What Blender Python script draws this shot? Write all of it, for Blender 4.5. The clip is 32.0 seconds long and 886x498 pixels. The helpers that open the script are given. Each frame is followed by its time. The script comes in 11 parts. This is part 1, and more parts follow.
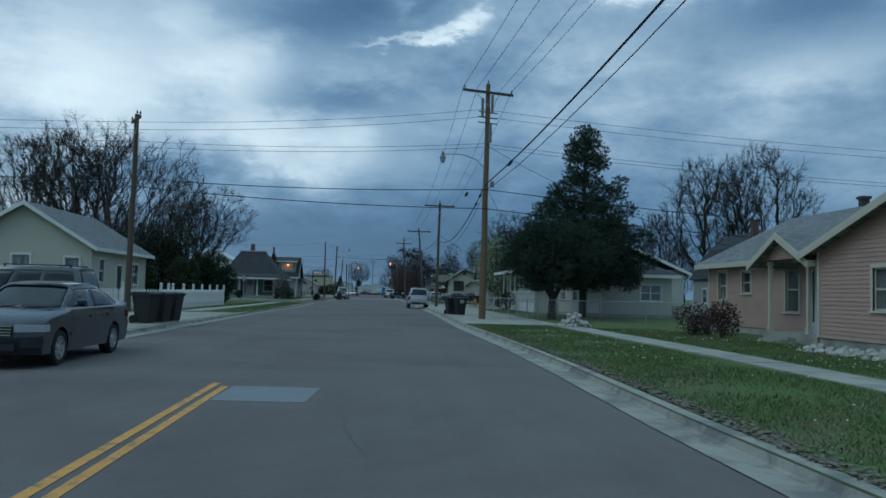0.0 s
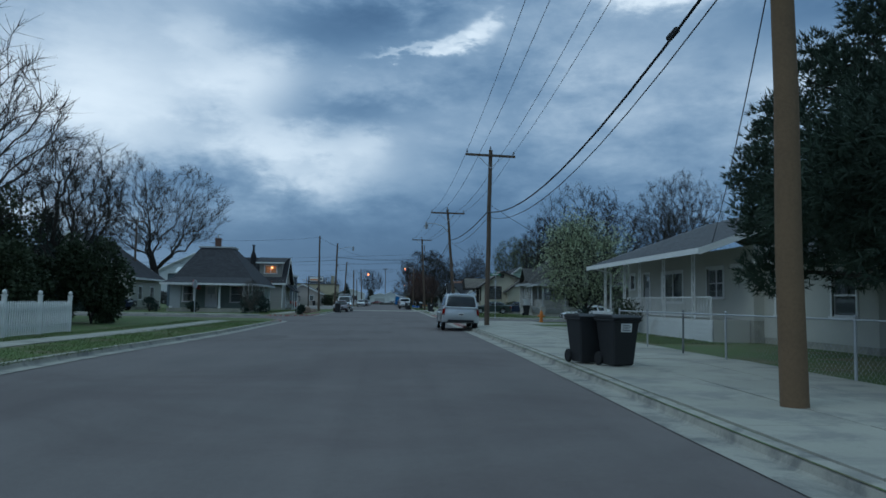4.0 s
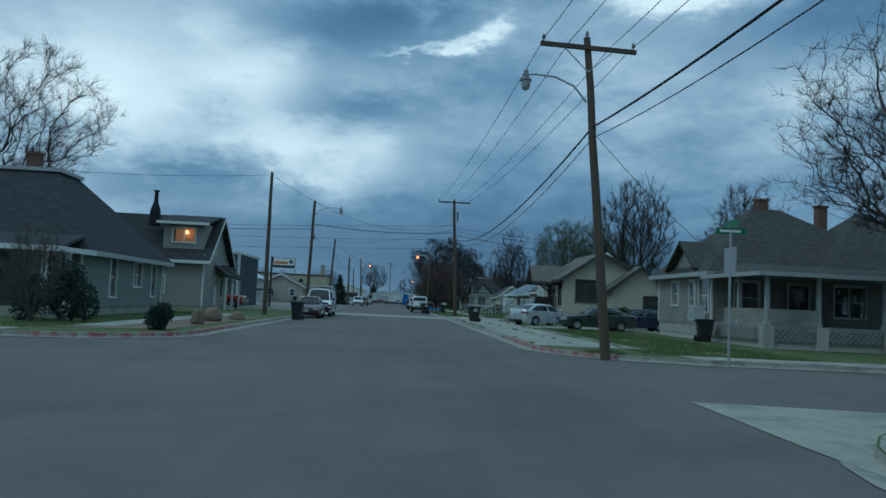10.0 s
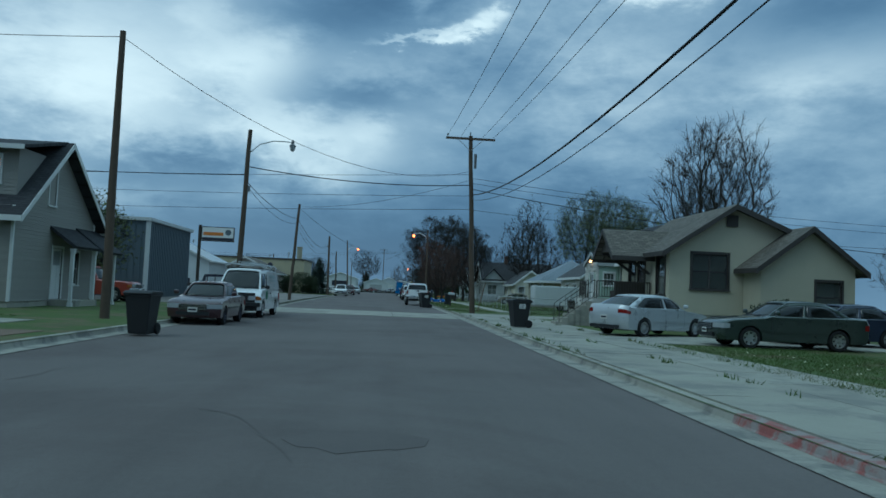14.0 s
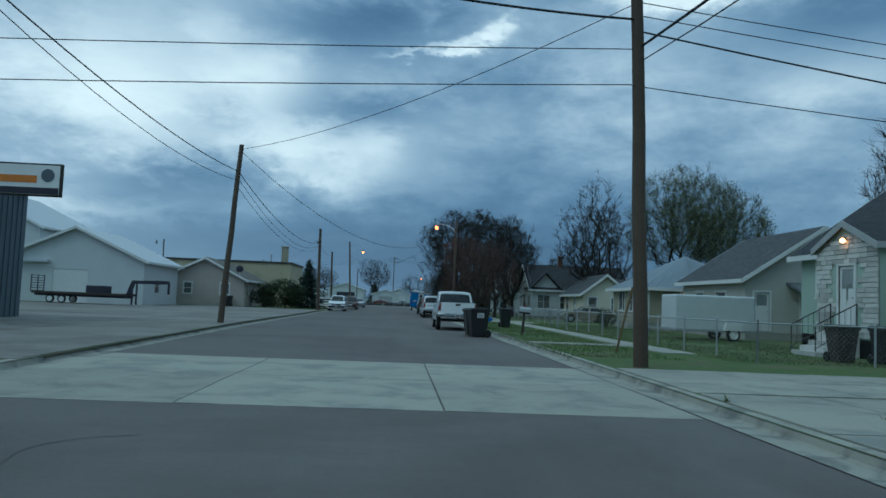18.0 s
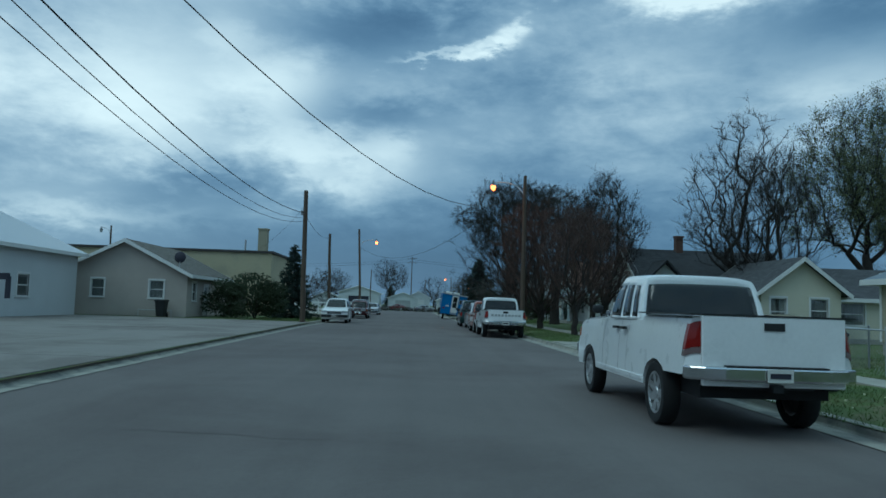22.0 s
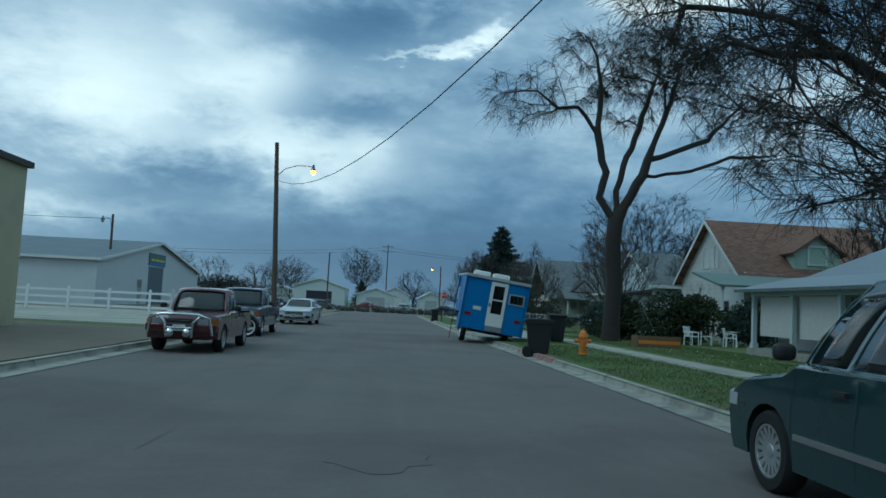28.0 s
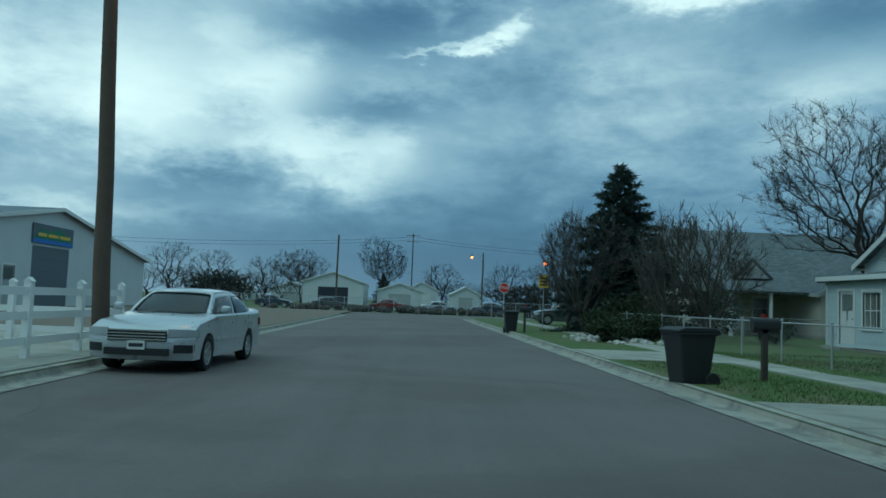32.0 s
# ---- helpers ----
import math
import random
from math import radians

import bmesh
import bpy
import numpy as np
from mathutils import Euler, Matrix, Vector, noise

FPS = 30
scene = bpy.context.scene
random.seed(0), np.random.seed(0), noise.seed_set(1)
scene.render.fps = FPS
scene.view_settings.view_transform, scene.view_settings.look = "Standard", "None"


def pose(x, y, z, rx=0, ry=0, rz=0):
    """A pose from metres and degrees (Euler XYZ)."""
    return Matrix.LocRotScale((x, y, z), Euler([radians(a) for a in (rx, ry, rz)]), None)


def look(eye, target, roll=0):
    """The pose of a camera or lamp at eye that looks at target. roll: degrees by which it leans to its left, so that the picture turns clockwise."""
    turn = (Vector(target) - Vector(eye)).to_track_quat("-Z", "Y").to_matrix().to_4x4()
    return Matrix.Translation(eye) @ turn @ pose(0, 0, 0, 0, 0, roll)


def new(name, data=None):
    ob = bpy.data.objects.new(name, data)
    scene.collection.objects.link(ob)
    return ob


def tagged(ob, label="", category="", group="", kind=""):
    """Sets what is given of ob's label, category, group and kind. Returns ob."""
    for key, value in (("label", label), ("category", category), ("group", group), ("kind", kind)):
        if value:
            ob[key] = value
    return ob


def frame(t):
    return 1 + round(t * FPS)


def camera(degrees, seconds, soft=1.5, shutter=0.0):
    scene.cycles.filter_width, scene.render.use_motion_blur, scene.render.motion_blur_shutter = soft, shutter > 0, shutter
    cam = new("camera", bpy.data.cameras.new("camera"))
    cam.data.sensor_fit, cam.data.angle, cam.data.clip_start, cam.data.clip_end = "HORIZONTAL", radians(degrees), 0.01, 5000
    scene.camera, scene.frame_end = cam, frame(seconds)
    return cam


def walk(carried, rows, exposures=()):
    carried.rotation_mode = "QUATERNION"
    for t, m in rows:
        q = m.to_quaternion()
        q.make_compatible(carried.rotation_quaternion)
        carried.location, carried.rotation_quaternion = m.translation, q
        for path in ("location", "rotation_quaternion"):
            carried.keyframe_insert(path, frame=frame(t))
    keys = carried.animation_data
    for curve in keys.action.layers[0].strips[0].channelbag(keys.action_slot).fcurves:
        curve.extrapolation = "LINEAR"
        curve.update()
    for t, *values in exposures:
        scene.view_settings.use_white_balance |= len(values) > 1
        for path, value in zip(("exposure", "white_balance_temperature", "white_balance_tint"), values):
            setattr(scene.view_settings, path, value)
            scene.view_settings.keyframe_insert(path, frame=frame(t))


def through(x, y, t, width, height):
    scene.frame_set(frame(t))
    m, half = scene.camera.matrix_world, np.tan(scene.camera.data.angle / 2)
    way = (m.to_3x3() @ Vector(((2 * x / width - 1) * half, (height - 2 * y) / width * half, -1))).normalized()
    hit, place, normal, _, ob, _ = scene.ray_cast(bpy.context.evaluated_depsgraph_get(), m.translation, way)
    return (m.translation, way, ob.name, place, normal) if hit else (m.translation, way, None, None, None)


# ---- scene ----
# azimuth, elevation, widths in degrees, slant, how much brighter or darker
LIGHT = [
    (-21.0, 14.0, 9.5, 6.0, 0.0, 0.40),
    (-14.7, 18.9, 2.6, 1.5, 0.0, 0.14),
    (-10.6, 16.2, 3.4, 2.0, 0.15, 0.26),
    (-9.5, 12.3, 4.5, 2.0, -0.1, 0.20),
    (-5.2, 10.0, 5.6, 2.3, 0.0, 0.34),
    (-1.2, 12.0, 2.4, 1.4, 0.0, 0.20),
    (22.0, 23.0, 4.6, 1.4, 0.0, 0.80),
    (31.0, 15.8, 5.5, 1.8, 0.1, 0.14),
    (17.5, 17.6, 5.0, 2.6, 0.0, 0.10),
    (-25.0, 5.6, 7.0, 0.9, 0.0, 0.24),
]
RIFT = [
    (1.4, 18.6, 3.4, 0.42, 0.12, 0.26),
    (4.8, 19.4, 1.9, 0.6, 0.33, 0.36),
    (7.1, 20.3, 1.6, 0.95, 0.40, 0.42),
]
SHADE = [
    (-3.6, 20.4, 7.0, 2.3, 0.02, -0.30),
    (1.6, 21.6, 5.0, 1.3, 0.1, -0.12),
    (-2.6, 14.4, 5.4, 1.3, 0.12, -0.20),
    (9.5, 16.2, 9.0, 1.9, 0.08, -0.10),
    (-18.0, 7.9, 4.6, 1.4, 0.0, -0.22),
    (-14.6, 12.4, 2.4, 1.0, 0.0, -0.10),
    (-6.4, 10.2, 1.3, 0.6, 0.0, -0.12),
    (31.5, 20.2, 5.5, 2.0, 0.0, -0.26),
    (11.0, 3.2, 30.0, 4.6, 0.0, -0.40),
    (9.5, 10.0, 9.0, 4.5, 0.0, -0.10),
    (-12.0, 4.0, 16.0, 2.0, 0.0, -0.06),
]
SKY_TONES = [
    (0.0, (0.045, 0.098, 0.185)),
    (0.28, (0.096, 0.184, 0.305)),
    (0.5, (0.216, 0.325, 0.450)),
    (0.72, (0.455, 0.555, 0.650)),
    (1.0, (0.80, 0.87, 0.91)),
]
cam = camera(61.0, 32.0, soft=1.6)
PATH = [
    (0, (1.811, 1.254, 1.478), (1.989, 3.243, 1.595), 1.5),
    (0.5, (1.907, 4.9, 1.475), (2.082, 6.889, 1.595), 1.4),
    (1, (1.928, 8.551, 1.454), (2.104, 10.539, 1.579), 1.4),
    (1.5, (1.976, 12.186, 1.464), (2.149, 14.174, 1.592), 1.4),
    (2, (1.942, 15.857, 1.472), (2.119, 17.845, 1.605), 1.3),
    (2.5, (2.003, 19.694, 1.478), (2.179, 21.682, 1.615), 1.2),
    (3, (2.052, 23.509, 1.466), (2.225, 25.496, 1.607), 1.3),
    (3.5, (2.101, 27.533, 1.467), (2.261, 29.521, 1.607), 1.1),
    (5.5, (2.344, 43.733, 1.483), (2.436, 45.726, 1.624), 1.2),
    (6, (2.196, 47.546, 1.431), (2.274, 49.54, 1.572), 1.5),
    (6.5, (1.965, 51.293, 1.399), (2.035, 53.286, 1.539), 1.6),
    (7, (1.822, 55.113, 1.434), (1.883, 57.107, 1.574), 1.6),
    (7.5, (1.522, 58.954, 1.46), (1.583, 60.948, 1.603), 1.9),
    (8, (1.498, 62.362, 1.504), (1.557, 64.356, 1.648), 1.9),
    (8.5, (1.447, 65.779, 1.535), (1.508, 67.773, 1.682), 1.8),
    (9, (1.515, 69.193, 1.521), (1.593, 71.186, 1.666), 2.3),
    (9.5, (1.614, 72.472, 1.494), (1.72, 74.465, 1.635), 2.6),
    (10, (1.755, 75.792, 1.464), (1.884, 77.783, 1.604), 2.7),
    (10.5, (1.853, 78.802, 1.443), (1.991, 80.792, 1.587), 2.7),
    (11, (2.008, 81.554, 1.488), (2.144, 83.544, 1.636), 2.7),
    (11.5, (2.161, 84.143, 1.485), (2.297, 86.132, 1.636), 2.5),
    (12, (2.315, 86.84, 1.46), (2.455, 88.83, 1.609), 2.5),
    (12.5, (2.334, 89.843, 1.516), (2.477, 91.832, 1.667), 2.6),
    (13, (2.371, 93.076, 1.514), (2.517, 95.066, 1.66), 2.7),
    (13.5, (2.429, 96.554, 1.443), (2.574, 98.546, 1.553), 2.5),
    (15.5, (2.468, 110.981, 1.465), (2.602, 112.973, 1.583), 2.8),
    (16, (2.409, 114.552, 1.458), (2.539, 116.544, 1.58), 2.8),
    (16.5, (2.329, 118.166, 1.469), (2.458, 120.158, 1.597), 2.8),
    (17, (2.215, 121.737, 1.499), (2.342, 123.729, 1.628), 2.6),
    (17.5, (2.102, 125.509, 1.457), (2.229, 127.5, 1.592), 2.5),
    (18, (2.129, 129.327, 1.421), (2.246, 131.319, 1.562), 2.3),
    (18.5, (2.029, 132.983, 1.411), (2.143, 134.974, 1.556), 2.3),
    (19, (1.878, 136.567, 1.402), (1.988, 138.559, 1.547), 2.1),
    (19.5, (1.785, 140.027, 1.435), (1.889, 142.019, 1.579), 2.2),
    (20, (1.702, 143.42, 1.451), (1.805, 145.412, 1.597), 2.0),
    (20.5, (1.516, 146.86, 1.46), (1.616, 148.852, 1.606), 2.1),
    (21, (1.348, 150.623, 1.501), (1.441, 152.615, 1.647), 2.2),
    (21.5, (1.122, 154.472, 1.516), (1.211, 156.465, 1.663), 2.3),
    (22, (1.015, 158.507, 1.441), (1.092, 160.5, 1.591), 1.9),
    (22.5, (0.909, 162.638, 1.418), (0.979, 164.631, 1.57), 1.8),
    (23, (0.815, 166.977, 1.405), (0.88, 168.97, 1.566), 2.1),
    (23.5, (0.635, 171.274, 1.418), (0.701, 173.266, 1.583), 2.2),
    (24, (0.559, 175.668, 1.457), (0.624, 177.66, 1.623), 2.3),
    (24.5, (0.518, 179.977, 1.494), (0.585, 181.969, 1.654), 2.4),
    (25, (0.521, 184.345, 1.511), (0.601, 186.338, 1.663), 2.5),
    (25.5, (0.644, 188.37, 1.518), (0.738, 190.363, 1.664), 2.3),
    (27.5, (1.015, 204.636, 1.478), (1.154, 206.626, 1.624), 2.8),
    (28, (1.122, 208.762, 1.47), (1.262, 210.751, 1.62), 2.8),
    (28.5, (1.139, 212.823, 1.466), (1.282, 214.812, 1.62), 2.8),
    (29, (1.137, 216.789, 1.507), (1.269, 218.779, 1.649), 2.6),
    (29.5, (1.082, 220.662, 1.498), (1.188, 222.655, 1.627), 2.5),
    (30, (0.867, 224.582, 1.447), (0.956, 226.576, 1.574), 2.4),
    (30.5, (0.63, 228.401, 1.437), (0.708, 230.395, 1.564), 2.3),
    (31, (0.423, 232.165, 1.396), (0.502, 234.159, 1.529), 2.2),
    (31.5, (0.393, 235.601, 1.412), (0.473, 237.595, 1.549), 2.2),
    (32, (0.499, 238.971, 1.418), (0.579, 240.965, 1.558), 2.2),
]
walk(cam, [(t, look(eye, target, roll)) for t, eye, target, roll in PATH],
     exposures=[(0, 0.0, 5900, 2), (3, -0.03, 5950, 4), (6, -0.06, 5850, 13), (8, -0.05, 5730, 5), (10, 0.0, 5720, -4), (13, 0.05, 5780, -5), (20, 0.06, 5850, -3), (24, 0.08, 5900, -8), (28, 0.19, 5950, -5), (30, 0.16, 5950, -1), (31, 0.16, 5950, 0), (32, 0.16, 5950, -15)])


# ---- node arithmetic ----
class Ex:
    """A value in a node tree, with arithmetic."""

    def __init__(self, tree, sock):
        self.tree, self.sock = tree, sock

    def op(self, kind, *others):
        n = self.tree.nodes.new("ShaderNodeMath")
        n.operation = kind
        for k, v in enumerate((self, *others)):
            if isinstance(v, Ex):
                self.tree.links.new(v.sock, n.inputs[k])
            else:
                n.inputs[k].default_value = v
        return Ex(self.tree, n.outputs[0])

    def __add__(self, o):
        return self.op("ADD", o)

    def __sub__(self, o):
        return self.op("SUBTRACT", o)

    def __mul__(self, o):
        return self.op("MULTIPLY", o)

    def __truediv__(self, o):
        return self.op("DIVIDE", o)


def node(tree, kind, **inputs):
    n = tree.nodes.new(kind)
    for k, v in inputs.items():
        key = k.replace("_", " ")
        if isinstance(v, Ex):
            tree.links.new(v.sock, n.inputs[key])
        elif isinstance(v, bpy.types.NodeSocket):
            tree.links.new(v, n.inputs[key])
        else:
            n.inputs[key].default_value = v
    return n


# ---- sky: a broken overcast at dusk ----
world = bpy.data.worlds.new("overcast_sky")
scene.world = world
world.use_nodes = True
wt = world.node_tree
wt.nodes.clear()
coord = wt.nodes.new("ShaderNodeTexCoord")
split = node(wt, "ShaderNodeSeparateXYZ", Vector=coord.outputs["Generated"])
dx, dy, dz = (Ex(wt, split.outputs[k]) for k in range(3))
up = dz.op("MAXIMUM", 0.0)
# cloud deck seen in perspective
flat = node(wt, "ShaderNodeCombineXYZ", X=dx / (up + 0.16), Y=dy / (up + 0.16), Z=0.0)
big = node(wt, "ShaderNodeTexNoise", Vector=flat.outputs[0], Scale=1.5, Detail=7.0, Roughness=0.55, Distortion=0.4)
puff = node(wt, "ShaderNodeCombineXYZ", X=dx, Y=dy, Z=dz * 2.3)
fine = node(wt, "ShaderNodeTexNoise", Vector=puff.outputs[0], Scale=4.6, Detail=7.0, Roughness=0.56, Distortion=0.25)
veil = node(wt, "ShaderNodeTexNoise", Vector=puff.outputs[0], Scale=11.0, Detail=7.0, Roughness=0.58, Distortion=0.3)
nb, nf, nv = (Ex(wt, n.outputs["Fac"]) - 0.5 for n in (big, fine, veil))
azim = dx.op("ARCTAN2", dy) * 57.2958
elev = dz.op("ARCSINE") * 57.2958
billow = node(wt, "ShaderNodeTexNoise", Vector=puff.outputs[0], Scale=26.0, Detail=5.0, Roughness=0.6, Distortion=0.2)
nw = Ex(wt, billow.outputs["Fac"]) - 0.5
# the deck breaks up into billows higher in the sky; lower down rain haze smooths it
rise = node(wt, "ShaderNodeMapRange", Value=elev, From_Min=1.0, From_Max=14.0, To_Min=0.2, To_Max=1.0)
rise.interpolation_type = "SMOOTHSTEP"
ragged = Ex(wt, rise.outputs["Result"])
azw = azim + nf * 7.0 + nv * 6.0 + nw * 3.0
elw = elev + nf * 3.0 + nv * 3.4 + nw * 2.2


def cloud(a0, e0, wa, we, tilt=0.0, torn=0.0):
    """A soft oval of sky about an azimuth and an elevation, in degrees."""
    a, e = azw + nw * torn - a0, elw + nw * torn - e0 - (azw - a0) * tilt
    r = (a / wa) * (a / wa) + (e / we) * (e / we)
    return (r * -1.0).op("EXPONENT")


bright = (nb * 0.12 + nf * 0.46 + nv * 0.31 + nw * 0.17) * ragged + 0.50
for a0, e0, wa, we, tilt, gain in LIGHT + SHADE:
    bright = bright + cloud(a0, e0, wa, we, tilt) * gain
for a0, e0, wa, we, tilt, gain in RIFT:
    edge = node(wt, "ShaderNodeMapRange", Value=cloud(a0, e0, wa, we, tilt, 1.4), From_Min=0.02, From_Max=0.95)
    edge.interpolation_type = "SMOOTHSTEP"
    bright = bright + Ex(wt, edge.outputs["Result"]) * gain
# overhead the deck is thinner
bright = bright + ((elev - 26.0) / 40.0).op("MAXIMUM", 0.0).op("MINIMUM", 1.0) * 0.30
ramp = node(wt, "ShaderNodeValToRGB", Fac=bright)
cr = ramp.color_ramp
cr.interpolation = "B_SPLINE"
while len(cr.elements) < len(SKY_TONES):
    cr.elements.new(0.5)
for el, (pos, rgb) in zip(cr.elements, SKY_TONES):
    el.position, el.color = pos, (*rgb, 1)
sky = wt.nodes.new("ShaderNodeTexSky")
sky.sky_type, sky.sun_disc = "NISHITA", False
sky.sun_elevation, sky.sun_rotation = radians(35), radians(-60)
clear = wt.nodes.new("ShaderNodeMix")
clear.data_type, clear.blend_type = "RGBA", "ADD"
clear.inputs[0].default_value = 0.006
# the high deck is a colder blue than the band over the roofs
cold = wt.nodes.new("ShaderNodeMix")
cold.data_type, cold.blend_type = "RGBA", "MULTIPLY"
wt.links.new(((elev - 26.0) / 16.0).op("MAXIMUM", 0.0).op("MINIMUM", 1.0).sock, cold.inputs[0])
wt.links.new(ramp.outputs["Color"], cold.inputs[6])
cold.inputs[7].default_value = (0.80, 0.98, 1.04, 1)
wt.links.new(cold.outputs[2], clear.inputs[6])
wt.links.new(sky.outputs["Color"], clear.inputs[7])
back = node(wt, "ShaderNodeBackground", Strength=1.0)
wt.links.new(clear.outputs[2], back.inputs["Color"])
wt.links.new(back.outputs[0], node(wt, "ShaderNodeOutputWorld").inputs["Surface"])

# the sun behind the clouds
sun = new("sun", bpy.data.lights.new("sun", "SUN"))
sun.data.energy, sun.data.angle, sun.data.color = 0.5, radians(30), (0.86, 0.97, 1.0)
sun.matrix_world = look((-50, -10, 60), (0, 20, 0))


# ---- materials ----
def material(name, rgb, rough=0.8, metal=0.0, vary=0.12, scale=3.0, fine=40.0, bump=0.15, each=0.0, spot=None, spec=0.4):
    """A surface with two scales of stain and grain. each: change from piece to piece. spot: (rgb, amount, scale) of blotches."""
    m = bpy.data.materials.new(name)
    m.use_nodes = True
    t = m.node_tree
    b = t.nodes["Principled BSDF"]
    at = t.nodes.new("ShaderNodeTexCoord").outputs["Object"]
    n1 = node(t, "ShaderNodeTexNoise", Vector=at, Scale=scale, Detail=5.0, Roughness=0.6)
    n2 = node(t, "ShaderNodeTexNoise", Vector=at, Scale=fine, Detail=3.0, Roughness=0.6)
    f = (Ex(t, n1.outputs["Fac"]) - 0.5) * (2.2 * vary) + (Ex(t, n2.outputs["Fac"]) - 0.5) * (1.6 * vary) + 1.0
    if each:
        info = t.nodes.new("ShaderNodeObjectInfo")
        f = f + (Ex(t, info.outputs["Random"]) - 0.5) * (2 * each)
    mul = t.nodes.new("ShaderNodeVectorMath")
    mul.operation = "SCALE"
    t.links.new(f.sock, mul.inputs[3])
    colour = None
    if spot:
        srgb, amount, sscale = spot
        n3 = node(t, "ShaderNodeTexNoise", Vector=at, Scale=sscale, Detail=6.0, Roughness=0.65, Distortion=0.5)
        k = ((Ex(t, n3.outputs["Fac"]) - 0.5) * 7.0 + (amount - 0.5) * 3.0 + 0.5).op("MAXIMUM", 0.0).op("MINIMUM", 1.0)
        mix = t.nodes.new("ShaderNodeMix")
        mix.data_type = "RGBA"
        t.links.new(k.sock, mix.inputs[0])
        mix.inputs[6].default_value, mix.inputs[7].default_value = (*rgb, 1), (*srgb, 1)
        colour = mix.outputs[2]
    if colour:
        t.links.new(colour, mul.inputs[0])
    else:
        mul.inputs[0].default_value = rgb
    t.links.new(mul.outputs[0], b.inputs["Base Color"])
    r = (Ex(t, n1.outputs["Fac"]) - 0.5) * 0.25 + rough
    t.links.new(r.sock, b.inputs["Roughness"])
    b.inputs["Metallic"].default_value = metal
    b.inputs["Specular IOR Level"].default_value = spec
    if bump:
        bp = node(t, "ShaderNodeBump", Strength=bump, Distance=0.02, Height=n2.outputs["Fac"])
        t.links.new(bp.outputs[0], b.inputs["Normal"])
    return m


def shingle_material(name, rgb, row=0.14, tab=0.3, vary=0.25):
    """Asphalt shingles: courses and tabs with a slight change of tone each."""
    m = material(name, rgb, 0.92, vary=vary, scale=1.2, fine=60, bump=0.2)
    t = m.node_tree
    at = t.nodes.new("ShaderNodeTexCoord").outputs["UV"]
    br = node(t, "ShaderNodeTexBrick", Vector=at, Scale=1.0, Mortar_Size=0.012, Bias=0.0, Brick_Width=tab, Row_Height=row)
    br.inputs["Color1"].default_value = (0.75, 0.75, 0.75, 1)
    br.inputs["Color2"].default_value = (1.2, 1.2, 1.2, 1)
    br.inputs["Mortar"].default_value = (0.45, 0.45, 0.45, 1)
    b = t.nodes["Principled BSDF"]
    src = b.inputs["Base Color"].links[0].from_socket
    mx = t.nodes.new("ShaderNodeVectorMath")
    mx.operation = "MULTIPLY"
    t.links.new(src, mx.inputs[0])
    t.links.new(br.outputs["Color"], mx.inputs[1])
    t.links.new(mx.outputs[0], b.inputs["Base Color"])
    return m


def paint(name, rgb, rough=0.28, metal=0.0, coat=0.9, dirt=0.08):
    m = material(name, rgb, rough, metal, dirt, 2.0, 18.0, 0.0, spec=0.3)
    b = m.node_tree.nodes["Principled BSDF"]
    b.inputs["Coat Weight"].default_value = coat
    b.inputs["Coat Roughness"].default_value = 0.04
    return m


def glass_material(name, rgb, rough=0.02, through=1.0):
    m = bpy.data.materials.new(name)
    m.use_nodes = True
    b = m.node_tree.nodes["Principled BSDF"]
    b.inputs["Base Color"].default_value = (*rgb, 1)
    b.inputs["Roughness"].default_value = rough
    b.inputs["IOR"].default_value = 1.55
    b.inputs["Transmission Weight"].default_value = through
    return m


def glow(name, rgb, strength):
    m = bpy.data.materials.new(name)
    m.use_nodes = True
    b = m.node_tree.nodes["Principled BSDF"]
    b.inputs["Base Color"].default_value = (*rgb, 1)
    b.inputs["Emission Color"].default_value = (*rgb, 1)
    b.inputs["Emission Strength"].default_value = strength
    return m


M = {}
M["asphalt"] = material("asphalt", (0.144, 0.126, 0.119), 0.9, vary=0.26, scale=0.35, fine=55, bump=0.35, spot=((0.118, 0.100, 0.095), 0.42, 0.16))
t_ = M["asphalt"].node_tree
co_ = t_.nodes.new("ShaderNodeTexCoord")
mp_ = t_.nodes.new("ShaderNodeMapping")
mp_.inputs["Scale"].default_value = (1.6, 0.035, 1.0)
t_.links.new(co_.outputs["Object"], mp_.inputs["Vector"])
st_ = node(t_, "ShaderNodeTexNoise", Vector=mp_.outputs["Vector"], Scale=1.0, Detail=4.0, Roughness=0.6)
sp_ = node(t_, "ShaderNodeTexNoise", Vector=co_.outputs["Object"], Scale=13.0, Detail=2.0, Roughness=0.7)
fac_ = (Ex(t_, st_.outputs["Fac"]) - 0.5) * 0.34 + (Ex(t_, sp_.outputs["Fac"]) - 0.5) * 0.26 + 1.0
vm_ = t_.nodes.new("ShaderNodeVectorMath")
vm_.operation = "SCALE"
pb_ = t_.nodes["Principled BSDF"]
t_.links.new(pb_.inputs["Base Color"].links[0].from_socket, vm_.inputs[0])
t_.links.new(fac_.sock, vm_.inputs[3])
t_.links.new(vm_.outputs[0], pb_.inputs["Base Color"])
M["asphalt_patch"] = material("asphalt_patch", (0.118, 0.102, 0.097), 0.9, vary=0.25, scale=1.2, fine=50, bump=0.3)
M["old_concrete"] = material("worn_brown_concrete", (0.235, 0.215, 0.195), 0.95, vary=0.22, scale=0.5, fine=30, bump=0.4, spot=((0.17, 0.15, 0.135), 0.45, 0.25))
M["light_patch"] = material("light_patch", (0.203, 0.211, 0.226), 0.85, vary=0.15, scale=2, fine=40)
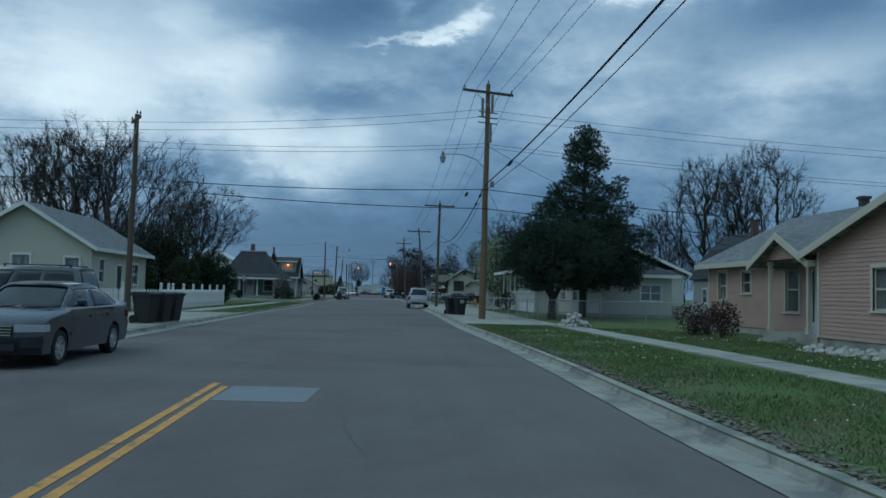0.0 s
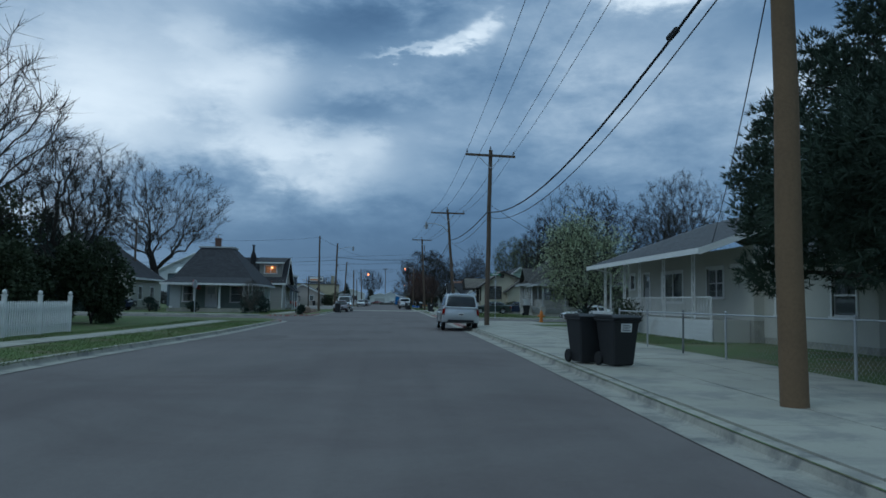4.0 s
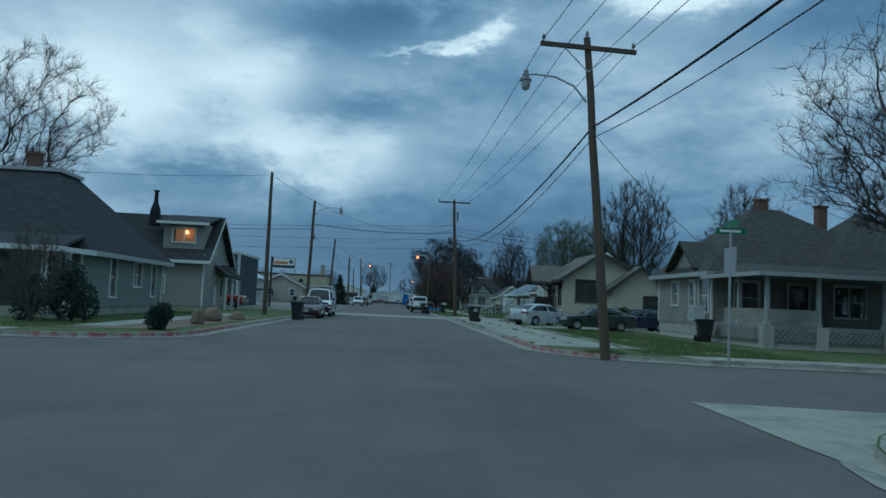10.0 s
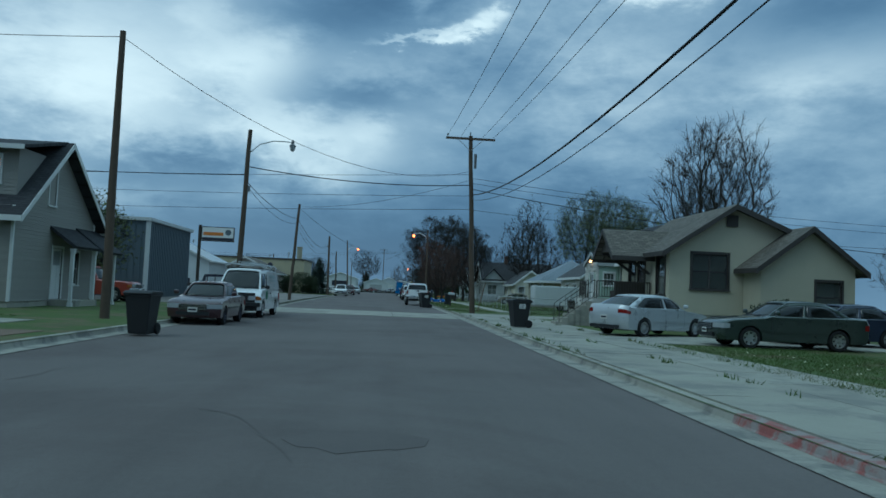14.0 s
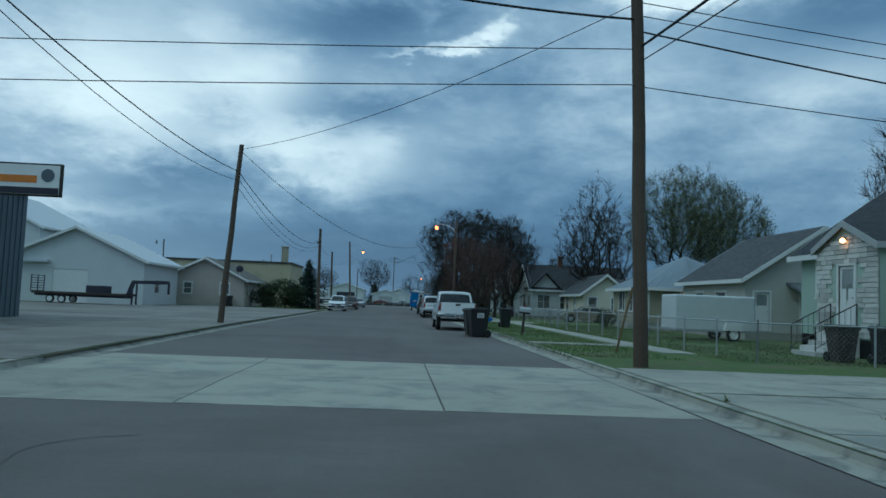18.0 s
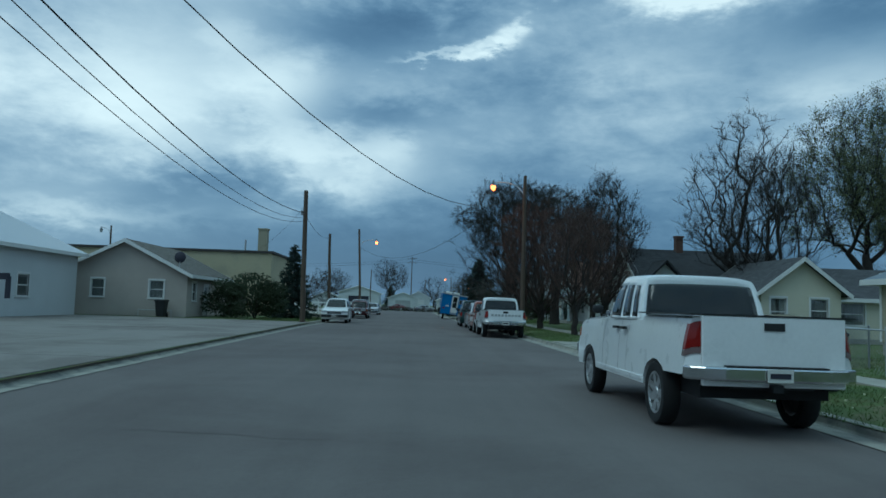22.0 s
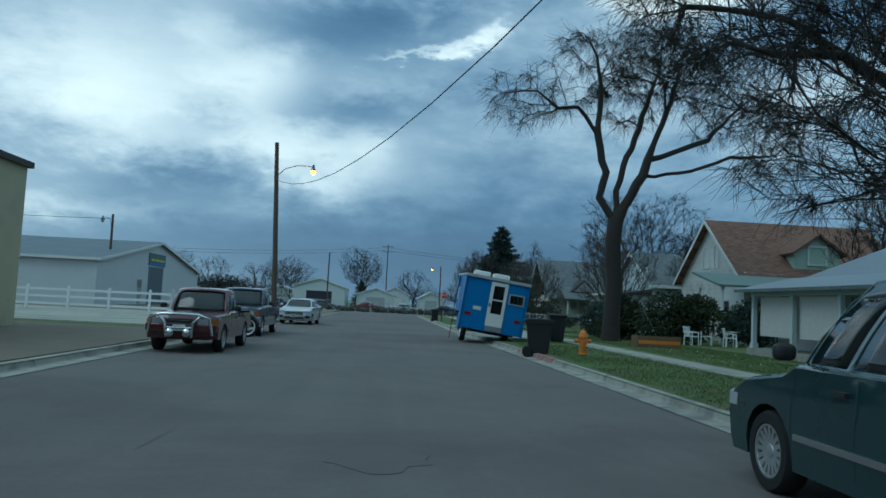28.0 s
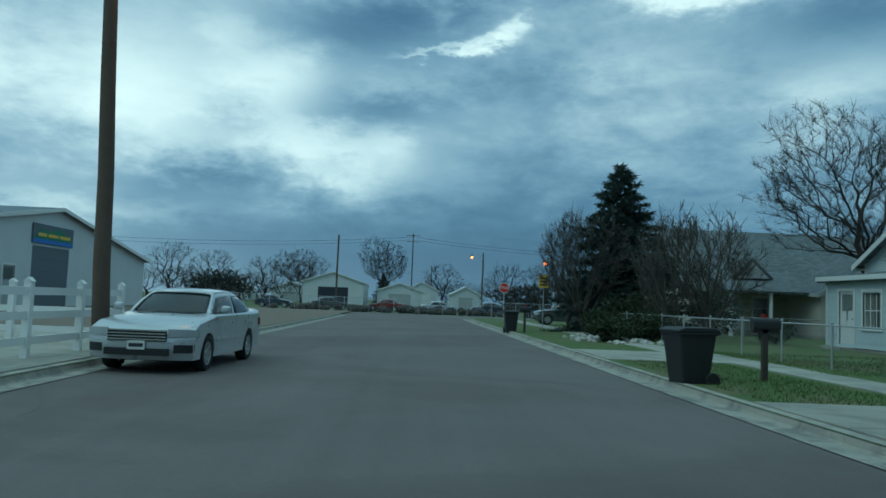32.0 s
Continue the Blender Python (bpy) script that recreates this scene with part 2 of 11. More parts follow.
M["concrete"] = material("concrete", (0.335, 0.322, 0.272), 0.9, vary=0.16, scale=0.8, fine=35, bump=0.2, each=0.08, spot=((0.24, 0.235, 0.21), 0.38, 0.9))
M["kerb"] = material("kerb_concrete", (0.33, 0.315, 0.27), 0.92, vary=0.22, scale=1.1, fine=30, bump=0.3, spot=((0.19, 0.185, 0.17), 0.4, 1.4))
M["red_kerb"] = material("red_kerb_paint", (0.30, 0.10, 0.09), 0.9, vary=0.25, scale=3, fine=30, spot=((0.29, 0.25, 0.235), 0.52, 3.0))
M["dirt"] = material("dirt", (0.17, 0.135, 0.105), 0.97, vary=0.25, scale=0.7, fine=25, bump=0.5)
M["gravel"] = material("gravel", (0.24, 0.215, 0.19), 0.95, vary=0.28, scale=0.5, fine=14, bump=0.6)
M["flower"] = material("pale_flower", (0.62, 0.62, 0.42), 0.8, vary=0.1)
M["litter"] = material("dry_litter", (0.19, 0.165, 0.13), 0.95, vary=0.4, scale=3, fine=20)
M["green_siding"] = material("grey_green_siding", (0.185, 0.225, 0.20), 0.7, vary=0.08, scale=1.2, fine=10, each=0.05)
M["lawn"] = material("lawn", (0.075, 0.115, 0.030), 0.95, vary=0.35, scale=0.8, fine=22, bump=0.8, spot=((0.13, 0.115, 0.06), 0.36, 0.55))
M["blade"] = material("grass_blade", (0.085, 0.135, 0.036), 0.8, vary=0.3, scale=0.6, fine=9, bump=0.0, spot=((0.15, 0.14, 0.07), 0.34, 0.5))
M["yellow_line"] = material("yellow_road_paint", (0.62, 0.30, 0.075), 0.8, vary=0.25, scale=4, fine=40, spot=((0.25, 0.19, 0.10), 0.32, 6))
M["wood_pole"] = material("pole_wood", (0.098, 0.072, 0.054), 0.95, vary=0.3, scale=1.5, fine=20, bump=0.5)
M["wood_pole_new"] = material("pale_pole_wood", (0.150, 0.098, 0.056), 0.92, vary=0.25, scale=1.5, fine=20, bump=0.4)
M["wood_dark"] = material("dark_wood", (0.05, 0.042, 0.036), 0.9, vary=0.2)
M["steel"] = material("galvanised_steel", (0.42, 0.43, 0.44), 0.5, 0.7, 0.12)
M["cable"] = material("cable_black", (0.015, 0.015, 0.016), 0.7, bump=0)
M["black_plastic"] = material("black_plastic", (0.018, 0.019, 0.021), 0.55, vary=0.15, bump=0.05)
M["brown_plastic"] = material("faded_brown_plastic", (0.030, 0.031, 0.026), 0.6, vary=0.2, bump=0.05)
M["grey_plastic"] = material("grey_plastic", (0.16, 0.17, 0.18), 0.6)
M["rubber"] = material("rubber", (0.016, 0.016, 0.017), 0.9, bump=0.1)
M["alloy"] = material("alloy_wheel", (0.50, 0.51, 0.52), 0.35, 0.8, 0.08, bump=0)
M["chrome"] = material("chrome", (0.62, 0.63, 0.64), 0.18, 1.0, 0.03, bump=0)
M["tail"] = material("red_lens", (0.20, 0.010, 0.008), 0.12, vary=0.1, bump=0)
M["amber"] = material("amber_lens", (0.34, 0.10, 0.02), 0.2, bump=0)
M["lens"] = material("clear_lens", (0.36, 0.38, 0.40), 0.06, vary=0.05, bump=0)
M["dull_lens"] = material("smoked_lens", (0.17, 0.12, 0.12), 0.12, vary=0.08, bump=0)
M["plate"] = material("number_plate", (0.62, 0.62, 0.58), 0.5)
M["ink"] = material("dark_ink", (0.03, 0.03, 0.045), 0.7)
M["car_glass"] = glass_material("car_glass", (0.04, 0.05, 0.052), 0.01, 0.75)
M["glass"] = glass_material("window_glass", (0.55, 0.60, 0.60), 0.01, 0.95)
M["seat"] = material("car_seat", (0.02, 0.02, 0.022), 0.9)
M["curtain"] = material("curtain", (0.52, 0.51, 0.48), 0.95, vary=0.12, scale=6)
M["blind"] = material("window_blind", (0.30, 0.30, 0.30), 0.8, vary=0.1, scale=8)
M["dark_room"] = material("dim_room", (0.07, 0.065, 0.06), 0.95)
M["white_trim"] = material("white_trim_paint", (0.66, 0.66, 0.64), 0.6, vary=0.08, scale=3)
M["grey_trim"] = material("grey_trim_paint", (0.36, 0.37, 0.37), 0.65)
M["dark_trim"] = material("dark_trim_paint", (0.055, 0.048, 0.045), 0.7)
M["cream_trim"] = material("cream_trim_paint", (0.55, 0.50, 0.40), 0.65)
M["pink_siding"] = material("pink_siding", (0.44, 0.29, 0.23), 0.7, vary=0.08, scale=1.5, fine=12, spot=((0.40, 0.27, 0.22), 0.3, 1.0), each=0.05)
M["white_siding"] = material("white_siding", (0.58, 0.59, 0.57), 0.65, vary=0.1, scale=1.2, fine=10, spot=((0.46, 0.46, 0.43), 0.3, 0.8), each=0.05)
M["weathered_siding"] = material("weathered_siding", (0.27, 0.26, 0.235), 0.75, vary=0.14, scale=1.0, fine=9, spot=((0.20, 0.19, 0.175), 0.35, 0.8), each=0.05)
M["grey_siding"] = material("grey_siding", (0.30, 0.31, 0.30), 0.7, vary=0.08, scale=1.2, fine=10, each=0.05)
M["taupe_siding"] = material("taupe_siding", (0.29, 0.275, 0.25), 0.7, vary=0.08, scale=1.2, fine=10, each=0.05)
M["cream_stucco"] = material("cream_stucco", (0.47, 0.435, 0.335), 0.92, vary=0.1, scale=1.0, fine=45, bump=0.3)
M["beige_stucco"] = material("beige_stucco", (0.47, 0.44, 0.37), 0.92, vary=0.1, scale=1.0, fine=45, bump=0.3)
M["white_stucco"] = material("white_stucco", (0.46, 0.45, 0.40), 0.92, vary=0.1, scale=1.0, fine=45, bump=0.3)
M["awning_green"] = material("awning_green", (0.17, 0.225, 0.205), 0.6, 0.1, 0.15, 1.0, 14, 0.2)
M["mint_shade"] = material("mint_shade", (0.27, 0.34, 0.30), 0.8, vary=0.06, scale=1.0, fine=30)
M["mint_stucco"] = material("mint_stucco", (0.36, 0.45, 0.38), 0.9, vary=0.08, scale=1.0, fine=45, bump=0.3)
M["pale_yellow"] = material("pale_yellow_stucco", (0.58, 0.55, 0.43), 0.9, vary=0.08, scale=1.0, fine=40, bump=0.2)
M["tan_siding"] = material("tan_siding", (0.34, 0.31, 0.225), 0.75, vary=0.08, scale=1.2, fine=10, each=0.05)
M["rose_stucco"] = material("rose_stucco", (0.40, 0.355, 0.315), 0.92, vary=0.1, scale=1.0, fine=45, bump=0.3)
M["tan_block"] = material("tan_block", (0.46, 0.41, 0.28), 0.92, vary=0.1, scale=0.7, fine=30, bump=0.25, spot=((0.40, 0.36, 0.26), 0.35, 0.5))
M["faded_ink"] = material("faded_ink", (0.30, 0.37, 0.38), 0.5, vary=0.2, scale=6.0, fine=40)
M["steel_blue"] = material("blue_grey_metal", (0.11, 0.138, 0.16), 0.55, 0.2, 0.1, 0.7, 12)
M["white_metal"] = material("white_metal_panel", (0.55, 0.57, 0.57), 0.5, 0.1, 0.1, 0.6, 10)
M["metal_roof"] = material("pale_metal_roof", (0.50, 0.53, 0.56), 0.42, 0.4, 0.1, 0.8, 12)
M["dull_metal_roof"] = material("weathered_metal_roof", (0.22, 0.25, 0.28), 0.5, 0.4, 0.12, 0.8, 12)
M["blue_siding"] = material("pale_blue_siding", (0.47, 0.54, 0.56), 0.7, vary=0.08, scale=1.2, fine=10, each=0.05)
M["roof_grey"] = shingle_material("grey_shingles", (0.20, 0.205, 0.205))
M["roof_charcoal"] = shingle_material("charcoal_shingles", (0.085, 0.085, 0.09))
M["roof_brown"] = shingle_material("brown_shingles", (0.155, 0.138, 0.118))
M["roof_weathered"] = shingle_material("weathered_grey_shingles", (0.072, 0.068, 0.062))
M["roof_dark"] = shingle_material("dark_shingles", (0.045, 0.045, 0.05))
M["roof_red"] = shingle_material("red_brown_shingles", (0.20, 0.105, 0.075))
M["roof_slate"] = shingle_material("blue_grey_shingles", (0.15, 0.165, 0.175))
M["brick"] = material("brick", (0.13, 0.075, 0.058), 0.9, vary=0.2, scale=4, fine=30, bump=0.3, each=0.15)
M["stone"] = material("stone", (0.42, 0.40, 0.36), 0.9, vary=0.2, scale=3, fine=20, bump=0.5, each=0.2)
M["ledge_stone"] = material("pale_ledge_stone", (0.50, 0.49, 0.46), 0.9, vary=0.25, scale=3, fine=20, bump=0.6, each=0.3)
M["red_rock"] = material("red_rock", (0.19, 0.135, 0.10), 0.95, vary=0.25, scale=3, fine=20, bump=0.6, each=0.15)
M["bark"] = material("bark", (0.036, 0.030, 0.026), 0.97, vary=0.35, scale=3, fine=18, bump=0.8)
M["bark_pale"] = material("grey_bark", (0.085, 0.076, 0.066), 0.97, vary=0.35, scale=2, fine=14, bump=0.9)
M["twig"] = material("twig", (0.026, 0.023, 0.021), 0.95, vary=0.25, scale=2, fine=8, bump=0)
M["twig_red"] = material("reddish_twig", (0.078, 0.048, 0.040), 0.95, vary=0.25, scale=2, fine=8, bump=0)
M["needle"] = material("pine_needle", (0.032, 0.052, 0.034), 0.85, vary=0.4, scale=1.2, fine=7, bump=0)
M["spruce"] = material("spruce_needle", (0.030, 0.050, 0.040), 0.85, vary=0.4, scale=1.2, fine=7, bump=0)
M["bush"] = material("bush_leaf", (0.034, 0.048, 0.022), 0.8, vary=0.4, scale=1.5, fine=8, bump=0)
M["bud"] = material("spring_bud", (0.11, 0.13, 0.05), 0.8, vary=0.3, scale=1.5, fine=8, bump=0)
M["blossom"] = material("blossom", (0.33, 0.38, 0.23), 0.8, vary=0.35, scale=1.2, fine=7, bump=0)
M["plum"] = material("plum_leaf", (0.055, 0.028, 0.028), 0.85, vary=0.4, scale=1.5, fine=8, bump=0)
M["haze_wood"] = material("far_wood", (0.06, 0.062, 0.06), 0.97, vary=0.3, scale=0.4, fine=3, bump=0)
M["hydrant"] = material("orange_paint", (0.62, 0.20, 0.035), 0.5, vary=0.15, scale=6, fine=40)
M["sign_red"] = material("sign_red", (0.52, 0.035, 0.035), 0.4, vary=0.06)
M["sign_white"] = material("sign_white", (0.75, 0.75, 0.73), 0.4, vary=0.05)
M["sign_green"] = material("sign_green", (0.02, 0.17, 0.08), 0.45, vary=0.06)
M["sign_yellow"] = material("sign_yellow", (0.66, 0.42, 0.05), 0.45, vary=0.06)
M["vinyl"] = material("white_vinyl", (0.72, 0.73, 0.72), 0.45, vary=0.05)
M["toy_blue"] = material("blue_plastic", (0.015, 0.13, 0.46), 0.35, vary=0.06)
M["camper_blue"] = paint("camper_blue_paint", (0.010, 0.150, 0.40), 0.45, coat=0.2, dirt=0.12)
M["lamp_on"] = glow("lit_sodium_lamp", (1.0, 0.20, 0.045), 7.0)
M["porch_on"] = glow("lit_porch_bulb", (1.0, 0.42, 0.16), 7.0)
M["room_on"] = glow("lit_room", (1.0, 0.50, 0.22), 0.16)
for key, rgb, metal in (("p_black", (0.006, 0.010, 0.020), 0.1), ("p_silver", (0.48, 0.51, 0.53), 0.35), ("p_white", (0.80, 0.81, 0.81), 0.0), ("p_green", (0.006, 0.038, 0.040), 0.2),
                        ("p_olive", (0.040, 0.058, 0.050), 0.3), ("p_maroon", (0.075, 0.012, 0.017), 0.1), ("p_mauve", (0.058, 0.026, 0.030), 0.1), ("p_red", (0.30, 0.05, 0.032), 0.0), ("p_blue", (0.006, 0.021, 0.048), 0.05),
                        ("p_gold", (0.26, 0.22, 0.16), 0.3), ("p_brick", (0.33, 0.085, 0.05), 0.0), ("p_darkred", (0.16, 0.022, 0.02), 0.1), ("p_grey", (0.10, 0.105, 0.11), 0.3), ("p_navy", (0.02, 0.03, 0.06), 0.2)):
    M[key] = paint("car_paint_" + key[2:], rgb, 0.3, metal)


# ---- mesh building ----
class Geo:
    """Vertices and faces gathered for one mesh."""

    def __init__(self):
        self.v, self.f, self.uv = [], [], {}

    def quad(self, *pts, uv=None):
        n = len(self.v)
        self.v += [tuple(p) for p in pts]
        if uv:
            self.uv[len(self.f)] = uv
        self.f.append(tuple(range(n, n + len(pts))))
        return self

    def box(self, x0, y0, z0, x1, y1, z1):
        n = len(self.v)
        self.v += [(x, y, z) for z in (z0, z1) for x, y in ((x0, y0), (x1, y0), (x1, y1), (x0, y1))]
        for f in ((3, 2, 1, 0), (4, 5, 6, 7), (0, 1, 5, 4), (1, 2, 6, 5), (2, 3, 7, 6), (3, 0, 4, 7)):
            self.f.append(tuple(n + k for k in f))
        return self

    def bar(self, a, b, w, h=None):
        """A square bar from a to b."""
        a, b = Vector(a), Vector(b)
        h = h or w
        d = (b - a).normalized()
        s = d.cross(Vector((0, 0, 1)))
        s = s.normalized() if s.length > 1e-4 else Vector((1, 0, 0))
        u = s.cross(d)
        n = len(self.v)
        for p in (a, b):
            self.v += [tuple(p + s * (i * w / 2) + u * (j * h / 2)) for i, j in ((-1, -1), (1, -1), (1, 1), (-1, 1))]
        for f in ((3, 2, 1, 0), (4, 5, 6, 7), (0, 1, 5, 4), (1, 2, 6, 5), (2, 3, 7, 6), (3, 0, 4, 7)):
            self.f.append(tuple(n + k for k in f))
        return self

    def tube(self, pts, radii, sides=8, caps=True):
        """A tube along points, with a radius at each."""
        n0 = len(self.v)
        pts = [Vector(p) for p in pts]
        ref = None
        for i, p in enumerate(pts):
            d = pts[min(i + 1, len(pts) - 1)] - pts[max(i - 1, 0)]
            d = d.normalized() if d.length > 1e-9 else Vector((0, 0, 1))
            if ref is None:
                ref = d.orthogonal().normalized()
            ref = (ref - d * ref.dot(d)).normalized() if (ref - d * ref.dot(d)).length > 1e-6 else d.orthogonal().normalized()
            o = d.cross(ref)
            r = radii[i] if isinstance(radii, (list, tuple)) else radii
            self.v += [tuple(p + (ref * math.cos(a) + o * math.sin(a)) * r) for a in [k * 2 * math.pi / sides for k in range(sides)]]
        for i in range(len(pts) - 1):
            for k in range(sides):
                a, b = n0 + i * sides + k, n0 + i * sides + (k + 1) % sides
                self.f.append((a, b, b + sides, a + sides))
        if caps:
            self.f.append(tuple(n0 + k for k in range(sides))[::-1])
            e = n0 + (len(pts) - 1) * sides
            self.f.append(tuple(e + k for k in range(sides)))
        return self

    def cyl(self, a, b, r0, r1=None, sides=14):
        return self.tube([a, b], [r0, r0 if r1 is None else r1], sides)

    def lathe(self, profile, centre=(0, 0, 0), axis="z", sides=16, ring=False):
        """Turned from (radius, height) pairs; ring: the profile closes on itself and leaves the middle open."""
        profile = list(profile) + (list(profile[:1]) if ring else [])
        n0 = len(self.v)
        for r, h in profile:
            for k in range(sides):
                a = 2 * math.pi * k / sides
                p = (r * math.cos(a), r * math.sin(a), h)
                p = {"z": p, "x": (p[2], p[0], p[1]), "y": (p[0], p[2], p[1])}[axis]
                self.v.append(tuple(c + q for c, q in zip(centre, p)))
        for i in range(len(profile) - 1):
            for k in range(sides):
                a, b = n0 + i * sides + k, n0 + i * sides + (k + 1) % sides
                self.f.append((a, b, b + sides, a + sides))
        if ring:
            return self
        self.f.append(tuple(n0 + k for k in range(sides))[::-1])
        e = n0 + (len(profile) - 1) * sides
        self.f.append(tuple(e + k for k in range(sides)))
        return self

    def prism(self, poly, axis, lo, hi):
        """A flat outline drawn out along an axis. poly: pairs in the two other axes, in order."""
        n0, m = len(self.v), len(poly)
        for w in (lo, hi):
            for a, b in poly:
                self.v.append({"x": (w, a, b), "y": (a, w, b), "z": (a, b, w)}[axis])
        self.f.append(tuple(n0 + k for k in range(m))[::-1])
        self.f.append(tuple(n0 + m + k for k in range(m)))
        for k in range(m):
            a, b = n0 + k, n0 + (k + 1) % m
            self.f.append((a, b, b + m, a + m))
        return self

    def ball(self, c, r, sides=10, rings=6, squash=1.0):
        prof = [(max(1e-4, r * math.sin(math.pi * k / rings)), -r * squash * math.cos(math.pi * k / rings)) for k in range(rings + 1)]
        return self.lathe(prof, c, "z", sides)

    def parted(self):
        """Its loose pieces, each as one Geo."""
        root = list(range(len(self.v)))

        def find(k):
            while root[k] != k:
                root[k] = root[root[k]]
                k = root[k]
            return k

        for f in self.f:
            for k in f[1:]:
                root[find(k)] = find(f[0])
        out, place = {}, {}
        for k, p in enumerate(self.v):
            g = out.setdefault(find(k), Geo())
            place[k] = len(g.v)
            g.v.append(p)
        for f in self.f:
            out[find(f[0])].f.append(tuple(place[k] for k in f))
        return list(out.values())

    def mesh(self, name, smooth=None, fix=True):
        me = bpy.data.meshes.new(name)
        me.from_pydata(self.v, [], self.f)
        if self.uv:
            lay = me.uv_layers.new(name="UVMap")
            for fi, uv in self.uv.items():
                for k, li in enumerate(me.polygons[fi].loop_indices):
                    lay.data[li].uv = uv[k]
        if fix:
            bm = bmesh.new()
            bm.from_mesh(me)
            bmesh.ops.recalc_face_normals(bm, faces=bm.faces)
            bm.to_mesh(me)
            bm.free()
        if smooth is not None:
            me.polygons.foreach_set("use_smooth", [True] * len(me.polygons))
            me.set_sharp_from_angle(angle=radians(smooth))
        me.update()
        return me


def part(name, g, mat, parent=None, label="", smooth=None, fix=True):
    """One mesh object; a Geo or a ready mesh."""
    me = g.mesh(name, smooth, fix) if isinstance(g, Geo) else g
    if mat is not None and not me.materials:
        me.materials.append(M[mat] if isinstance(mat, str) else mat)
    ob = new(name, me)
    if parent is not None:
        ob.parent = parent
    if label:
        ob["label"] = label
    return ob


def thing(name, m, label, category, group="", kind=""):
    """An Empty at a thing's base, for its parts."""
    ob = new(name)
    ob.empty_display_size = 0.2
    ob.matrix_basis = m
    return tagged(ob, label, category, group, kind)


def bevel(ob, width=0.02, segments=2, angle=35):
    b = ob.modifiers.new("bevel", "BEVEL")
    b.width, b.segments, b.limit_method, b.angle_limit = width, segments, "ANGLE", radians(angle)
    b.harden_normals = False
    return ob


def lerp_at(table, y):
    """A value along the street, between the pairs of a table."""
    for (a, va), (b, vb) in zip(table, table[1:]):
        if y <= b:
            k = min(1, max(0, (y - a) / (b - a)))
            return va + (vb - va) * k
    return table[-1][1]


# ---- the street: kerb lines, blocks, lawns, pavements ----
KERB_R = [(-60, 5.3), (8, 5.35), (13, 5.6), (20, 5.8), (36, 5.8), (50, 6.2), (66, 6.4), (110, 6.7), (150, 6.75), (195, 6.5), (225, 5.9), (250, 5.3), (320, 5.2)]
KERB_L = [(-60, -5.3), (30, -5.4), (50, -5.3), (62, -4.7), (80, -4.8), (110, -4.6), (140, -4.3), (165, -5.0), (200, -5.25), (320, -5.2)]
CROSS = (86.0, 97.0)
R = 4.5


def kr(y):
    return lerp_at(KERB_R, y)


def kl(y):
    return lerp_at(KERB_L, y)


def strip(name, fx0, fx1, y0, y1, z, mat, step=4.0, label="", cat="", kind="structure", slope=0.0):
    g = Geo()
    n = max(1, round((y1 - y0) / step))
    for k in range(n):
        a, b = y0 + (y1 - y0) * k / n, y0 + (y1 - y0) * (k + 1) / n
        g.quad((fx0(a), a, z), (fx1(a), a, z + slope), (fx1(b), b, z + slope), (fx0(b), b, z))
    return tagged(part(name, g, mat), label, cat, kind=kind)


# the land all round, out to the horizon
g = Geo()
for i in range(-12, 12):
    for j in range(-6, 20):
        s = 90.0
        g.quad((i * s, j * s, -0.06), ((i + 1) * s, j * s, -0.06), ((i + 1) * s, (j + 1) * s, -0.06), (i * s, (j + 1) * s, -0.06))
tagged(part("ground", g, "lawn", fix=False), "flat grassy land reaching to the horizon", "ground", kind="structure")

road = strip("road", lambda y: kl(y) - 0.3, lambda y: kr(y) + 0.3, -50, 318, 0.0, "asphalt", 3.0, "worn grey-brown asphalt street with patches", "road")
g = Geo()
for x0 in range(-110, 110, 5):
    for y0, y1 in ((CROSS[0] - 0.5, 89.5), (89.5, CROSS[1] + 0.5)):
        g.quad((x0, y0, -0.004), (x0 + 5, y0, -0.004), (x0 + 5, y1, -0.004), (x0, y1, -0.004))
for x0 in (kl(84) - R - 1.5, kr(84) - 0.4):
    for y0, y1 in ((CROSS[0] - R - 1, CROSS[0] - 0.5), (CROSS[1] + 0.5, CROSS[1] + R + 1)):
        g.quad((x0, y0, -0.004), (x0 + R + 2, y0, -0.004), (x0 + R + 2, y1, -0.004), (x0, y1, -0.004))
tagged(part("side_road", g, "asphalt", fix=False), "asphalt side street crossing the road", "road", kind="structure")
g = Geo()
for x0 in range(-110, 110, 5):
    g.quad((x0, 306, -0.006), (x0 + 5, 306, -0.006), (x0 + 5, 319, -0.006), (x0, 319, -0.006))
tagged(part("end_road", g, "asphalt", fix=False), "asphalt road at the end of the street", "road", kind="structure")


def arc(cx, cy, r, a0, a1, n=9):
    return [(cx + r * math.cos(radians(a0 + (a1 - a0) * k / n)), cy + r * math.sin(radians(a0 + (a1 - a0) * k / n))) for k in range(n + 1)]


def sweep(path, profile):
    """Profile pairs (inwards, height) drawn along a line whose inner side is to its right."""
    g = Geo()
    pts = [Vector((x, y)) for x, y in path]
    rows = []
    for i, p in enumerate(pts):
        d = (pts[min(i + 1, len(pts) - 1)] - pts[max(i - 1, 0)]).normalized()
        nrm = Vector((d.y, -d.x))
        rows.append([(*(p + nrm * o), z) for o, z in profile])
    for a, b in zip(rows, rows[1:]):
        for k in range(len(profile) - 1):
            g.quad(a[k], a[k + 1], b[k + 1], b[k])
    return g


def along(f, y0, y1, step=6.0):
    n = max(1, round(abs(y1 - y0) / step))
    return [(f(y0 + (y1 - y0) * k / n), y0 + (y1 - y0) * k / n) for k in range(n + 1)]


